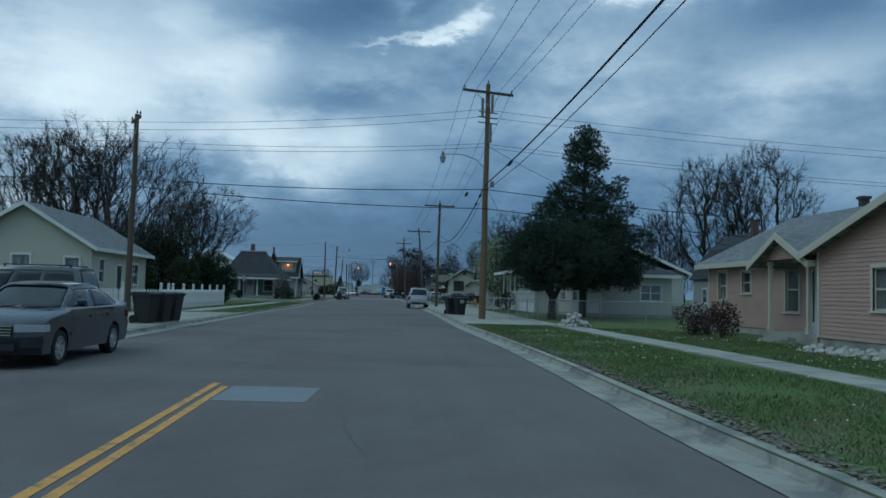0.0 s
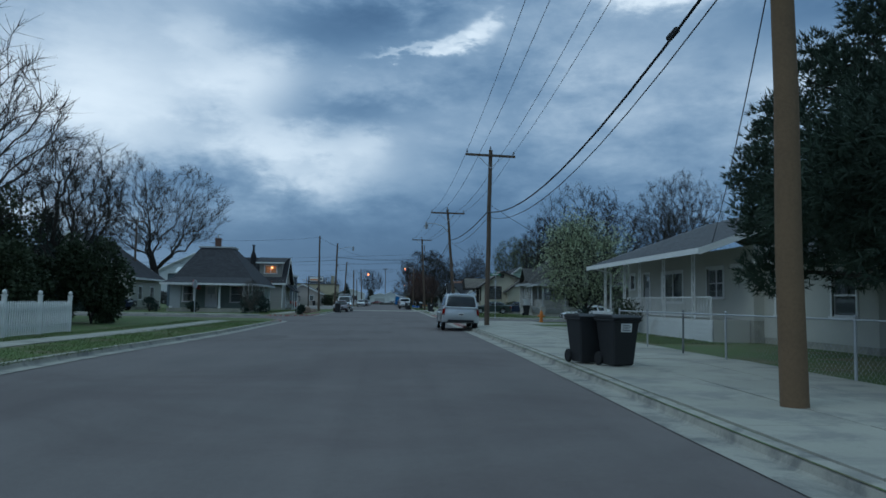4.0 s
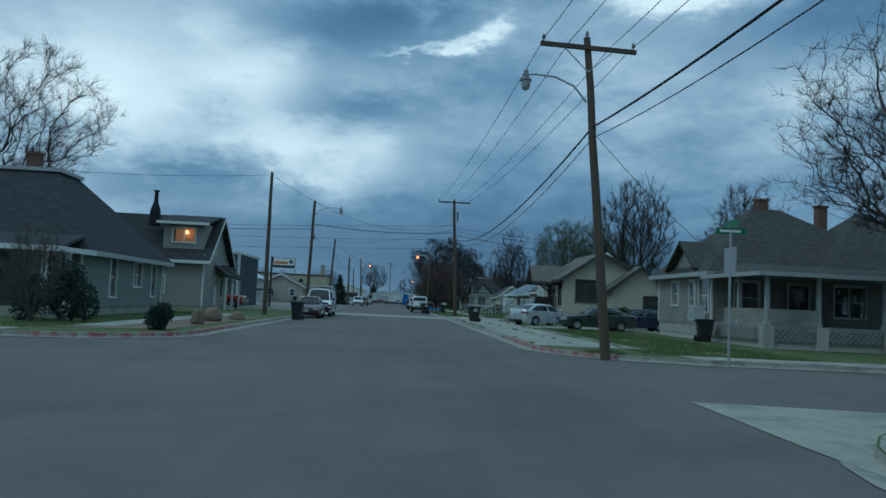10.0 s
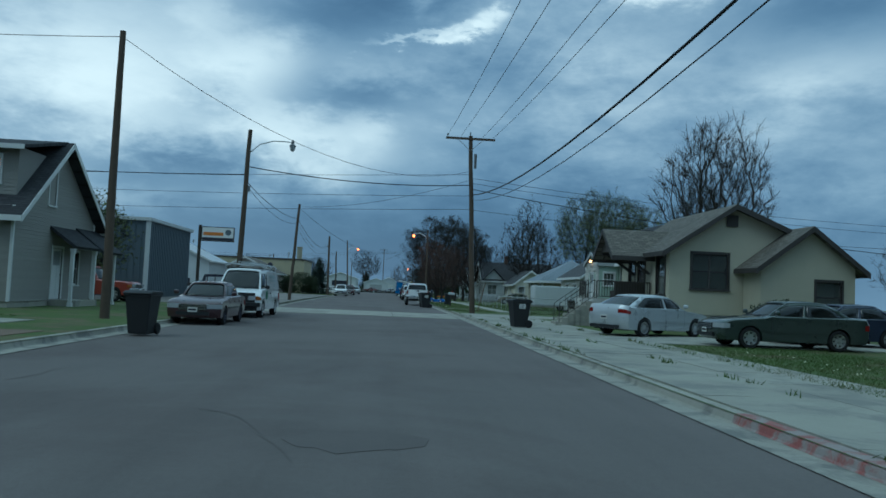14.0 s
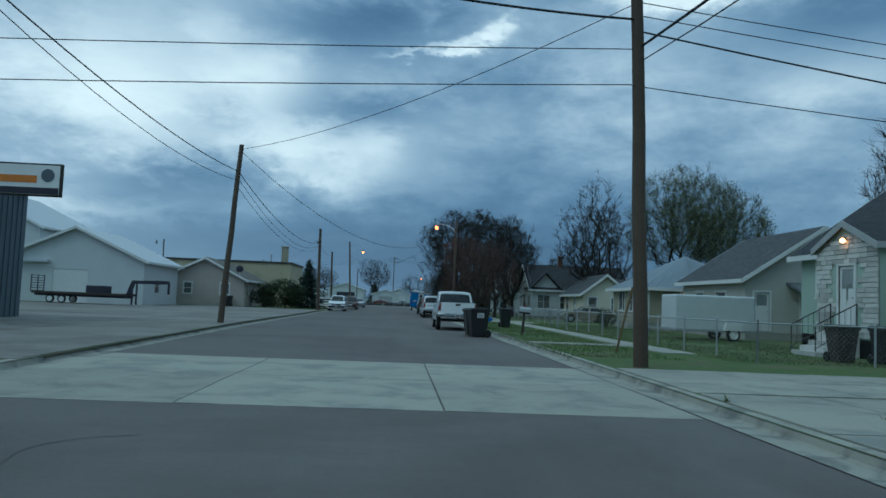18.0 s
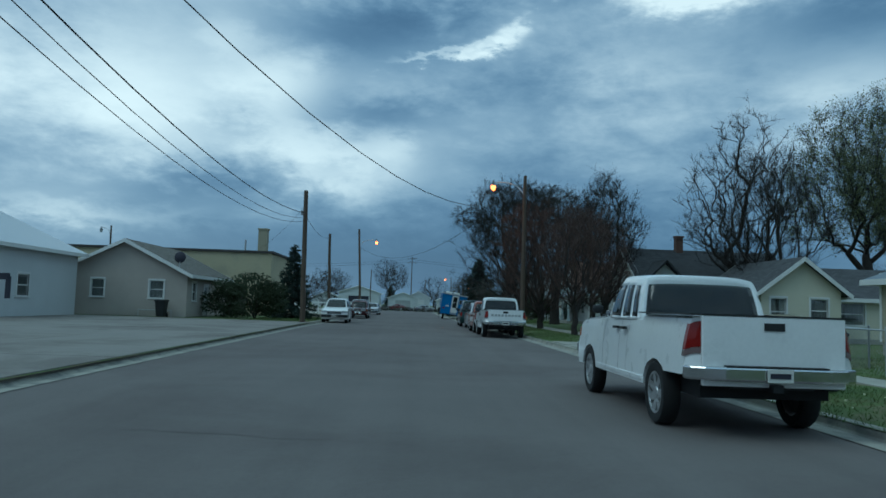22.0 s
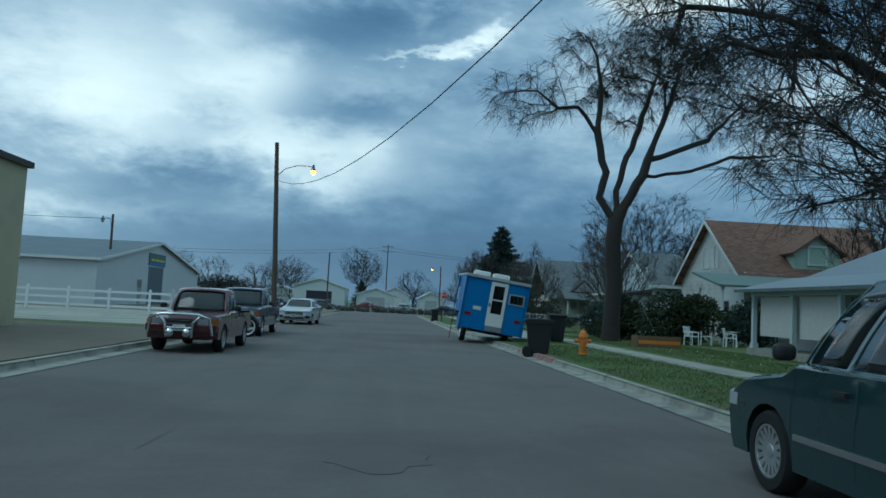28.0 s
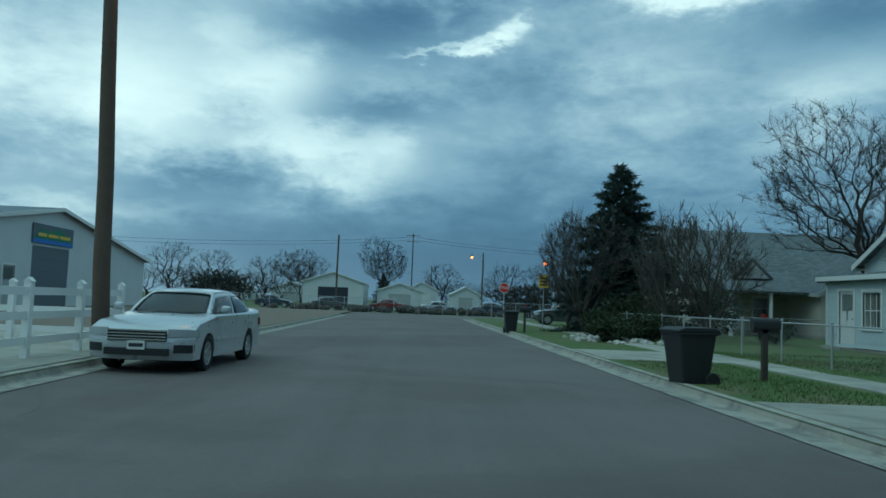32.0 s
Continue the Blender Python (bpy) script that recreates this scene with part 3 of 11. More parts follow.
BLOCKS = {
    "right_near": along(kr, -50, CROSS[0] - R) + arc(kr(78) + R, CROSS[0] - R, R, 180, 90)[1:] + [(60, CROSS[0]), (110, CROSS[0])],
    "right_far": [(110, CROSS[1]), (60, CROSS[1])] + arc(kr(101) + R, CROSS[1] + R, R, 270, 180)[:-1] + along(kr, CROSS[1] + R, 306 - R) + arc(kr(302) + R, 306 - R, R, 180, 90)[1:] + [(110, 306)],
    "left_near": [(-110, CROSS[0]), (-60, CROSS[0])] + arc(kl(78) - R, CROSS[0] - R, R, 90, 0)[:-1] + along(kl, CROSS[0] - R, -50),
    "left_far": [(-110, 306)] + arc(kl(302) - R, 306 - R, R, 90, 0)[:-1] + along(kl, 306 - R, CROSS[1] + R) + arc(kl(101) - R, CROSS[1] + R, R, 0, -90)[1:] + [(-60, CROSS[1]), (-110, CROSS[1])],
}
PROFILE = [(-0.42, 0.012), (-0.05, 0.006), (-0.02, 0.03), (0.0, 0.10), (0.03, 0.125), (0.17, 0.135), (0.19, 0.128)]
ROLLED = [(-0.30, 0.010), (-0.04, 0.008), (0.0, 0.03), (0.22, 0.138)]
LAWN_Z = 0.125
KERB_LOW = {}
for key, path in BLOCKS.items():
    runs = [[path[0]]]
    for a, b in zip(path, path[1:]):
        low_ = key == "left_far" and a[0] > -9 and 145 < (a[1] + b[1]) / 2 < 206
        if len(runs[-1]) > 1 and low_ != was:
            runs.append([a])
        runs[-1].append(b)
        was = low_
        KERB_LOW[len(runs) - 1, key] = low_
    for k, run in enumerate(runs):
        low_ = KERB_LOW[k, key]
        tagged(part("kerb_" + key + ("_yard" if low_ else ""), sweep(run, ROLLED if low_ else PROFILE), "kerb", smooth=40, fix=False), "flush worn concrete gutter before the yard" if low_ else "worn concrete kerb and gutter along the street", "kerb", kind="structure")
    far = 110 if "right" in key else -110
    back = -50 if "near" in key else 306
    inner = [(x, y) for x, y in path]
    g = Geo()
    # the block's lawn: fans from the kerb to the far side
    for (xa, ya), (xb, yb) in zip(inner, inner[1:]):
        if abs(ya - yb) > 0.05:
            m = 12
            for k in range(m):
                u0, u1 = (k / m) ** 2, ((k + 1) / m) ** 2
                g.quad((xa + (far - xa) * u0, ya, LAWN_Z), (xa + (far - xa) * u1, ya, LAWN_Z), (xb + (far - xb) * u1, yb, LAWN_Z), (xb + (far - xb) * u0, yb, LAWN_Z))
    me = g.mesh("lawn_" + key, None, False)
    tagged(part("lawn_" + key, me, "lawn"), "spring lawn with bare and dry spots", "lawn", kind="structure")


def slab(name, x0, x1, y0, y1, mat="concrete", top=0.15, label="", cat="pavement", cuts=(1, 1), gap=0.02, fx=None):
    """Concrete laid in pieces with joints between. fx: the street's line that x counts from."""
    base = thing(name, pose(0, 0, 0), label or "grey concrete slabs with cracked joints", cat, kind="structure")
    nx, ny = cuts
    for i in range(nx):
        for j in range(ny):
            ya, yb = y0 + (y1 - y0) * j / ny, y0 + (y1 - y0) * (j + 1) / ny
            xa, xb = x0 + (x1 - x0) * i / nx, x0 + (x1 - x0) * (i + 1) / nx
            oa, ob_ = (fx(ya), fx(yb)) if fx else (0, 0)
            dz = [random.uniform(-0.006, 0.006) for _ in range(4)]
            g = Geo()
            p = [(xa + gap / 2 + oa, ya + gap / 2), (xb - gap / 2 + oa, ya + gap / 2), (xb - gap / 2 + ob_, yb - gap / 2), (xa + gap / 2 + ob_, yb - gap / 2)]
            n = len(g.v)
            g.v += [(x, y, top - 0.1) for x, y in p] + [(x, y, top + d) for (x, y), d in zip(p, dz)]
            for f in ((4, 5, 6, 7), (0, 1, 5, 4), (1, 2, 6, 5), (2, 3, 7, 6), (3, 0, 4, 7)):
                g.f.append(f)
            part("slab", g, mat, base, fix=False)
    return base


# pavements: a narrow walk inside a grass verge on the right, wide aprons further on
slab("pavement_right_a", 4.1, 5.2, -20, 34.6, cuts=(1, 28), fx=kr, label="narrow concrete walk between verge and front lawns")
slab("pavement_apron_a", 0.2, 4.7, 34.8, 50, cuts=(3, 6), fx=kr, label="cracked concrete apron beside the kerb")
slab("pavement_right_b", 0.2, 4.6, 50, 81.5, cuts=(2, 15), fx=kr, label="wide pale concrete pavement beside the kerb")
slab("driveway_white_house", 4.7, 8.3, 69.2, 74.5, cuts=(2, 3), fx=kr, label="concrete drive up to the porch")
slab("pavement_corner_near", 11.0, 60, 79.6, 81.4, cuts=(20, 1), label="concrete walk along the side street")
slab("pavement_corner_far", 10.7, 60, 97.2, 98.6, cuts=(26, 1), label="concrete walk along the far side of the side street")
slab("pavement_right_c", 0.2, 4.0, 101.5, 141, cuts=(2, 22), fx=kr, label="wide cracked concrete pavement with weeds in its joints")
slab("path_verge", 0.2, 3.55, 155.3, 156.5, cuts=(2, 1), fx=kr, label="short concrete path across the verge")
slab("driveway_yellow_house", 4.0, 14, 122.5, 127.5, cuts=(4, 2), fx=kr, label="concrete drive with two parked cars")
slab("pavement_right_d", 3.6, 4.7, 152, 192, cuts=(1, 24), fx=kr, label="narrow concrete walk through the front lawns")
slab("driveway_mint_house", 0.2, 9.0, 141.2, 145.5, cuts=(3, 2), fx=kr, label="concrete drive beside the pole")
slab("driveway_right_e", 0.2, 6, 184, 189, cuts=(3, 2), fx=kr, label="concrete drive across the verge")
slab("pavement_right_f", 3.4, 4.6, 193, 262, cuts=(1, 40), fx=kr, label="narrow concrete walk past the trees")
slab("driveway_right_g", 0.2, 4.5, 243, 249.8, cuts=(2, 3), fx=kr, label="concrete drive beside the mailbox")
slab("driveway_right_h", 0.2, 3.35, 257.8, 261.8, cuts=(2, 2), fx=kr, label="short concrete drive across the verge by the stone bed")
slab("pavement_right_i", 3.0, 4.2, 262, 300, cuts=(1, 22), fx=kr, label="narrow concrete walk towards the stop sign")
slab("pavement_left_a", -4.6, -0.2, 22, 42, cuts=(2, 9), fx=kl, label="concrete drive and walk by the bins")
slab("pavement_left_b", -3.6, -2.4, 44, 78, cuts=(1, 18), fx=kl, label="narrow concrete walk beside the picket fence")
slab("pavement_left_c", -4.0, -2.8, 101.5, 122, cuts=(1, 13), fx=kl, label="narrow concrete walk past the corner house")
slab("pavement_corner_left", -60, -9.0, 97.2, 98.6, cuts=(28, 1), label="concrete walk along the side street")
slab("yard_left", -22, -0.06, 143, 206.4, "old_concrete", cuts=(5, 12), fx=kl, label="wide worn concrete yard before the workshops", top=0.14, gap=0.03)
slab("lot_left", -26, -0.2, 221.5, 237.5, "dirt", cuts=(1, 1), fx=kl, label="bare brown dirt lot beside the block building", cat="gravel lot")
slab("lot_left_end", -30, -0.2, 262.2, 316, "dirt", cuts=(1, 1), fx=kl, label="bare gravel ground towards the end of the street", cat="gravel lot")
slab("drive_shed_left", -30, -0.2, 240, 262, cuts=(5, 4), fx=kl, label="pale concrete yard behind a vinyl fence")

# concrete gutter band across the road
slab("cross_gutter", -4.15, 6.3, 139.2, 146.6, cuts=(3, 2), top=0.012, label="pale concrete band laid across the street", cat="road", gap=0.03)

# flush concrete corner where the near kerb gives way to the side street
tagged(part("corner_apron", Geo().prism([(6.45, 80.9), (7.6, 80.9), (9.5, 84.4), (13.0, 85.5), (26.0, 85.6), (26.0, 86.7), (13.0, 87.0), (6.75, 88.0), (6.5, 84.0)], "z", 0.008, 0.016), "concrete"), "flush concrete corner ramp beside the side street", "corner ramp", kind="structure")
# concrete pad inside the near corner
pad_arc = arc(kr(80) + R, CROSS[0] - R, R - 0.2, 180, 90)
tagged(part("corner_pad", Geo().prism([(12.6, 78.5)] + [(kr(78) + 0.2, 78.5)] + pad_arc + [(12.6, CROSS[0] - 0.2)], "z", 0.1, 0.152), "concrete"), "worn concrete pad at the street corner", "pavement", kind="structure")


# ---- houses ----
def wall_mesh(length, z0, z1, openings, lap=0.0, gable=None, thick=0.16):
    """A wall in the plane of u (along) and z, its outside towards -v. gable: (peak u, peak z). lap: height of a board."""
    g = Geo()
    us = sorted({0.0, length, *[o[0] for o in openings], *[o[1] for o in openings]})

    def put(u0, u1, a, b):
        if u1 - u0 < 1e-4 or b - a < 1e-4:
            return
        if lap:
            n = max(1, round((b - a) / lap))
            for k in range(n):
                c, d = a + (b - a) * k / n, a + (b - a) * (k + 1) / n
                g.quad((u0, -0.022, c), (u1, -0.022, c), (u1, -0.002, d), (u0, -0.002, d))
                g.quad((u0, -0.002, c), (u1, -0.002, c), (u1, -0.022, c), (u0, -0.022, c))
        else:
            g.quad((u0, 0, a), (u1, 0, a), (u1, 0, b), (u0, 0, b))

    for a, b in zip(us, us[1:]):
        mid = (a + b) / 2
        holes = sorted((o[2], o[3]) for o in openings if o[0] <= mid <= o[1])
        z = z0
        for lo, hi in holes:
            put(a, b, z, lo)
            z = hi
        put(a, b, z, z1)
    if gable:
        pu, pz = gable
        n = max(1, round((pz - z1) / (lap or 0.5)))
        for k in range(n):
            c, d = z1 + (pz - z1) * k / n, z1 + (pz - z1) * (k + 1) / n
            l0, r0 = pu * (c - z1) / (pz - z1), length - (length - pu) * (c - z1) / (pz - z1)
            l1, r1 = pu * (d - z1) / (pz - z1), length - (length - pu) * (d - z1) / (pz - z1)
            o = -0.022 if lap else 0.0
            g.quad((l0, o, c), (r0, o, c), (r1, o + (0.02 if lap else 0), d), (l1, o + (0.02 if lap else 0), d))
    for u0, u1, a, b, *_ in openings:
        for p, q in (((u0, a), (u0, b)), ((u0, b), (u1, b)), ((u1, b), (u1, a)), ((u1, a), (u0, a))):
            g.quad((p[0], -0.02, p[1]), (q[0], -0.02, q[1]), (q[0], thick, q[1]), (p[0], thick, p[1]))
    # inner face
    g.quad((0, thick, z0), (length, thick, z0), (length, thick, z0 + 0.01), (0, thick, z0 + 0.01))
    return g


def boards(wall, length, z0, z1, openings, lap, mat, gable=None):
    """Lapped siding boards laid over a wall, each of its own, cut at the openings."""
    n = max(1, round((z1 - z0) / lap))
    rows = [(z0 + (z1 - z0) * k / n, z0 + (z1 - z0) * (k + 1) / n, 0.0, length, 0.0, length) for k in range(n)]
    if gable:
        pu, pz = gable
        m = max(1, round((pz - z1) / lap))
        for k in range(m):
            c, d = z1 + (pz - z1) * k / m, z1 + (pz - z1) * (k + 1) / m
            f, e = (c - z1) / (pz - z1), (d - z1) / (pz - z1)
            rows.append((c, d, pu * f, length - (length - pu) * f, pu * e, length - (length - pu) * e))
    for c, d, l0, r0, l1, r1 in rows:
        cuts = sorted((o[0], o[1]) for o in openings if min(d, o[3]) - max(c, o[2]) > 0.35 * (d - c))
        spans, u = [], l0
        for a, b in cuts:
            spans.append((u, a))
            u = b
        spans.append((u, r0))
        for a, b in spans:
            if b - a < 0.03:
                continue
            ta, tb = max(a, l1), min(b, r1)
            if tb <= ta:
                ta = tb = (a + b) / 2
            g = Geo()
            g.quad((a, -0.024, c), (b, -0.024, c), (tb, -0.006, d), (ta, -0.006, d))
            g.quad((a, -0.001, c), (b, -0.001, c), (b, -0.024, c), (a, -0.024, c))
            g.quad((a, -0.001, c), (a, -0.024, c), (ta, -0.006, d), (ta, -0.001, d))
            g.quad((b, -0.024, c), (b, -0.001, c), (tb, -0.001, d), (tb, -0.006, d))
            part("board", g, mat, wall, fix=False)


NEAR_BOARDS = {"pink_house": "SW", "pink_house_wing": "SW", "corner_house": "SW", "hip_roof_house": "SE", "dormer_house": "SE", "pale_blue_house": "SW", "pale_blue_porch": "SW", "brown_roof_house": "SW", "shingle_house": "SW"}


def window(parent, u0, u1, a, b, trim="white_trim", kind="win", inside="dark_room", wide=0.09):
    """A window set in the wall of `parent` (u, v, z space)."""
    f = Geo()
    f.box(u0 - wide, -0.05, b, u1 + wide, 0.03, b + wide * 1.2).box(u0 - wide, -0.045, a, u0, 0.03, b).box(u1, -0.045, a, u1 + wide, 0.03, b)
    w = part("window", f, trim, parent, "window in painted wooden frame", fix=False)
    part("sill", Geo().box(u0 - wide * 1.4, -0.085, a - 0.06, u1 + wide * 1.4, 0.03, a), trim, w, fix=False)
    s = Geo()
    s.box(u0, 0.03, a, u0 + 0.04, 0.07, b).box(u1 - 0.04, 0.03, a, u1, 0.07, b).box(u0 + 0.04, 0.03, a, u1 - 0.04, 0.07, a + 0.05).box(u0 + 0.04, 0.03, b - 0.05, u1 - 0.04, 0.07, b)
    if kind in ("win", "dbl"):
        m = (a + b) / 2
        s.box(u0 + 0.04, 0.035, m - 0.025, u1 - 0.04, 0.072, m + 0.025)
    if kind in ("dbl", "pair"):
        c = (u0 + u1) / 2
        s.box(c - 0.04, 0.028, a + 0.05, c + 0.04, 0.074, b - 0.05)
    if kind == "grid":
        for k in (1, 2):
            c = u0 + (u1 - u0) * k / 3
            s.box(c - 0.015, 0.036, a + 0.05, c + 0.015, 0.06, b - 0.05)
        m = (a + b) / 2
        s.box(u0 + 0.04, 0.036, m - 0.02, u1 - 0.04, 0.06, m + 0.02)
    part("sash", s, trim, w, fix=False)
    p = part("pane", Geo().box(u0 + 0.03, 0.045, a + 0.03, u1 - 0.03, 0.052, b - 0.03), "glass", w, fix=False)
    p.visible_shadow = False
    if inside in ("curtain", "blind"):
        c = Geo()
        n = 14
        for k in range(n):
            ua, ub = u0 + (u1 - u0) * k / n, u0 + (u1 - u0) * (k + 1) / n
            va, vb = 0.14 + 0.02 * math.sin(k * 2.2), 0.14 + 0.02 * math.sin((k + 1) * 2.2)
            if inside == "curtain" and n * 0.4 < k < n * 0.6:
                continue
            c.quad((ua, va, a), (ub, vb, a), (ub, vb, b), (ua, va, b))
        part("curtain" if inside == "curtain" else "blind", c, inside, w, fix=False)
    elif inside == "room_on":
        part("lit_room", Geo().quad((u0, 0.5, a), (u1, 0.5, a), (u1, 0.5, b), (u0, 0.5, b)), "room_on", w, fix=False)
        part("bulb", Geo().ball(((u0 + u1) / 2 + 0.1, 0.3, b - 0.25), 0.13, 10, 6), "porch_on", w, fix=False)
    return w


def door(parent, u0, u1, a, b, mat="white_trim", trim="white_trim", lights=0):
    f = Geo().box(u0 - 0.1, -0.05, a, u0, 0.04, b + 0.1).box(u1, -0.05, a, u1 + 0.1, 0.04, b + 0.1).box(u0, -0.05, b, u1, 0.04, b + 0.1)
    d = part("door_frame", f, trim, parent, fix=False)
    g = Geo().box(u0, 0.02, a, u1, 0.07, b)
    w = u1 - u0
    for r in range(3):
        z0, z1 = a + 0.15 + r * (b - a - 0.2) / 3, a + 0.05 + (r + 1) * (b - a - 0.2) / 3
        if r == 2 and lights:
            continue
        for c in range(2):
            g.box(u0 + 0.1 + c * (w / 2 - 0.04), 0.008, z0, u0 + w / 2 - 0.06 + c * (w / 2 - 0.04), 0.03, z1)
    part("door_leaf", g, mat, d, fix=False)
    if lights:
        part("pane", Geo().box(u0 + 0.14, 0.01, a + (b - a) * 0.45 if lights > 1 else a + (b - a) * 0.66, u1 - 0.14, 0.03, b - 0.12), "glass", d, fix=False)
    part("handle", Geo().ball((u1 - 0.09, -0.02, a + 1.0), 0.035, 8, 5), "chrome", d, fix=False)
    return d


SIDES = {"S": (0, 0), "E": (1, 90), "N": (2, 180), "W": (3, 270)}


def side_frame(x0, y0, x1, y1, side):
    """The pose and length of a side's u, v, z space, seen from outside (u to the right)."""
    return {"S": (pose(x0, y0, 0, 0, 0, 0), x1 - x0), "E": (pose(x1, y0, 0, 0, 0, 90), y1 - y0),
            "N": (pose(x1, y1, 0, 0, 0, 180), x1 - x0), "W": (pose(x0, y1, 0, 0, 0, 270), y1 - y0)}[side]


def slope_quad(g, p0, p1, p2, p3, thick=0.12):
    """A roof plane with thickness; p0-p1 along the eave, p3-p2 along the top; texture space in metres."""
    p = [Vector(q) for q in (p0, p1, p2, p3)]
    nrm = (p[1] - p[0]).cross(p[3] - p[0]).normalized()
    if nrm.z < 0:
        nrm = -nrm
    ex = (p[1] - p[0]).normalized()
    ey = nrm.cross(ex)
    uv = [((q - p[0]).dot(ex), (q - p[0]).dot(ey)) for q in p]
    low = [q - nrm * thick for q in p]
    g.quad(*p, uv=uv)
    g.quad(*low[::-1])
    for k in range(4):
        a, b = k, (k + 1) % 4
        if (p[a] - p[b]).length > 1e-4:
            g.quad(p[a], low[a], low[b], p[b])


def gable_roof(parent, x0, y0, x1, y1, ze, zr, axis="y", over=0.45, mat="roof_grey", fascia="white_trim", ridge=None, name="roof"):
    """Two slopes over a box; axis: the way the ridge runs; ridge: its place across."""
    g, fa = Geo(), Geo()
    if axis == "y":
        c = ridge if ridge is not None else (x0 + x1) / 2
        for xe, s in ((x0, -1), (x1, 1)):
            run = abs(xe - c)
            k = (zr - ze) / run
            xo, zo = xe + s * over, ze - k * over
            slope_quad(g, (xo, y0 - over, zo), (xo, y1 + over, zo), (c, y1 + over, zr), (c, y0 - over, zr))
            for yy in (y0 - over - 0.03, y1 + over):
                fa.prism([(xo, zo + 0.0), (c, zr + 0.0), (c, zr - 0.24), (xo, zo - 0.24)], "y", yy, yy + 0.03)
            fa.box(min(xo, xo + s * 0.03), y0 - over, zo - 0.2, max(xo, xo + s * 0.03), y1 + over, zo + 0.01)
    else:
        c = ridge if ridge is not None else (y0 + y1) / 2
        for ye, s in ((y0, -1), (y1, 1)):
            run = abs(ye - c)
            k = (zr - ze) / run
            yo, zo = ye + s * over, ze - k * over
            slope_quad(g, (x0 - over, yo, zo), (x1 + over, yo, zo), (x1 + over, c, zr), (x0 - over, c, zr))
            for xx in (x0 - over - 0.03, x1 + over):
                fa.prism([(yo, zo), (c, zr), (c, zr - 0.24), (yo, zo - 0.24)], "x", xx, xx + 0.03)
            fa.box(x0 - over, min(yo, yo + s * 0.03), zo - 0.2, x1 + over, max(yo, yo + s * 0.03), zo + 0.01)
    r = part(name, g, mat, parent)
    for b in fa.parted():
        part("fascia", b, fascia, r, fix=False)
    return r


def hip_roof(parent, x0, y0, x1, y1, ze, zr, over=0.45, mat="roof_dark", fascia="white_trim", flat=0.0, top=None):
    """Four slopes up to a ridge or a flat top. top: (x0, y0, x1, y1) of the top."""
    w, d = x1 - x0, y1 - y0
    if top is None:
        m = min(w, d) / 2 * (1 - flat)
        top = (x0 + m, y0 + m, x1 - m, y1 - m)
    tx0, ty0, tx1, ty1 = top
    a, b, c, e = x0 - over, y0 - over, x1 + over, y1 + over
    zo = ze - over * (zr - ze) / max(0.5, min(tx0 - x0, ty0 - y0) or 0.5)
    zo = max(zo, ze - 0.3)
    g = Geo()
    slope_quad(g, (a, b, zo), (c, b, zo), (tx1, ty0, zr), (tx0, ty0, zr))
    slope_quad(g, (c, b, zo), (c, e, zo), (tx1, ty1, zr), (tx1, ty0, zr))
    slope_quad(g, (c, e, zo), (a, e, zo), (tx0, ty1, zr), (tx1, ty1, zr))
    slope_quad(g, (a, e, zo), (a, b, zo), (tx0, ty0, zr), (tx0, ty1, zr))
    if (tx1 - tx0) * (ty1 - ty0) > 0.05:
        g.box(tx0, ty0, zr - 0.1, tx1, ty1, zr + 0.02)
    r = part("roof", g, mat, parent)
    f = Geo()
    f.box(a - 0.03, b - 0.03, zo - 0.2, c + 0.03, b, zo + 0.02).box(a - 0.03, e, zo - 0.2, c + 0.03, e + 0.03, zo + 0.02)
    f.box(a - 0.03, b, zo - 0.2, a, e, zo + 0.02).box(c, b, zo - 0.2, c + 0.03, e, zo + 0.02)
    for k in f.parted():
        part("fascia", k, fascia, r, fix=False)
    part("soffit", Geo().box(a, b, zo - 0.16, c, e, zo - 0.13), fascia, r, fix=False)
    return r


def chimney(parent, x, y, z0, z1, w=0.6, mat="brick", pot=False):
    g = Geo().box(x - w / 2, y - w / 2, z0, x + w / 2, y + w / 2, z1 - 0.12).box(x - w / 2 - 0.06, y - w / 2 - 0.06, z1 - 0.12, x + w / 2 + 0.06, y + w / 2 + 0.06, z1)
    c = part("chimney", g, mat, parent, fix=False)
    if pot:
        part("flue", Geo().cyl((x, y, z1), (x, y, z1 + 0.35), 0.1, sides=10), "steel", c, fix=False)
    return c


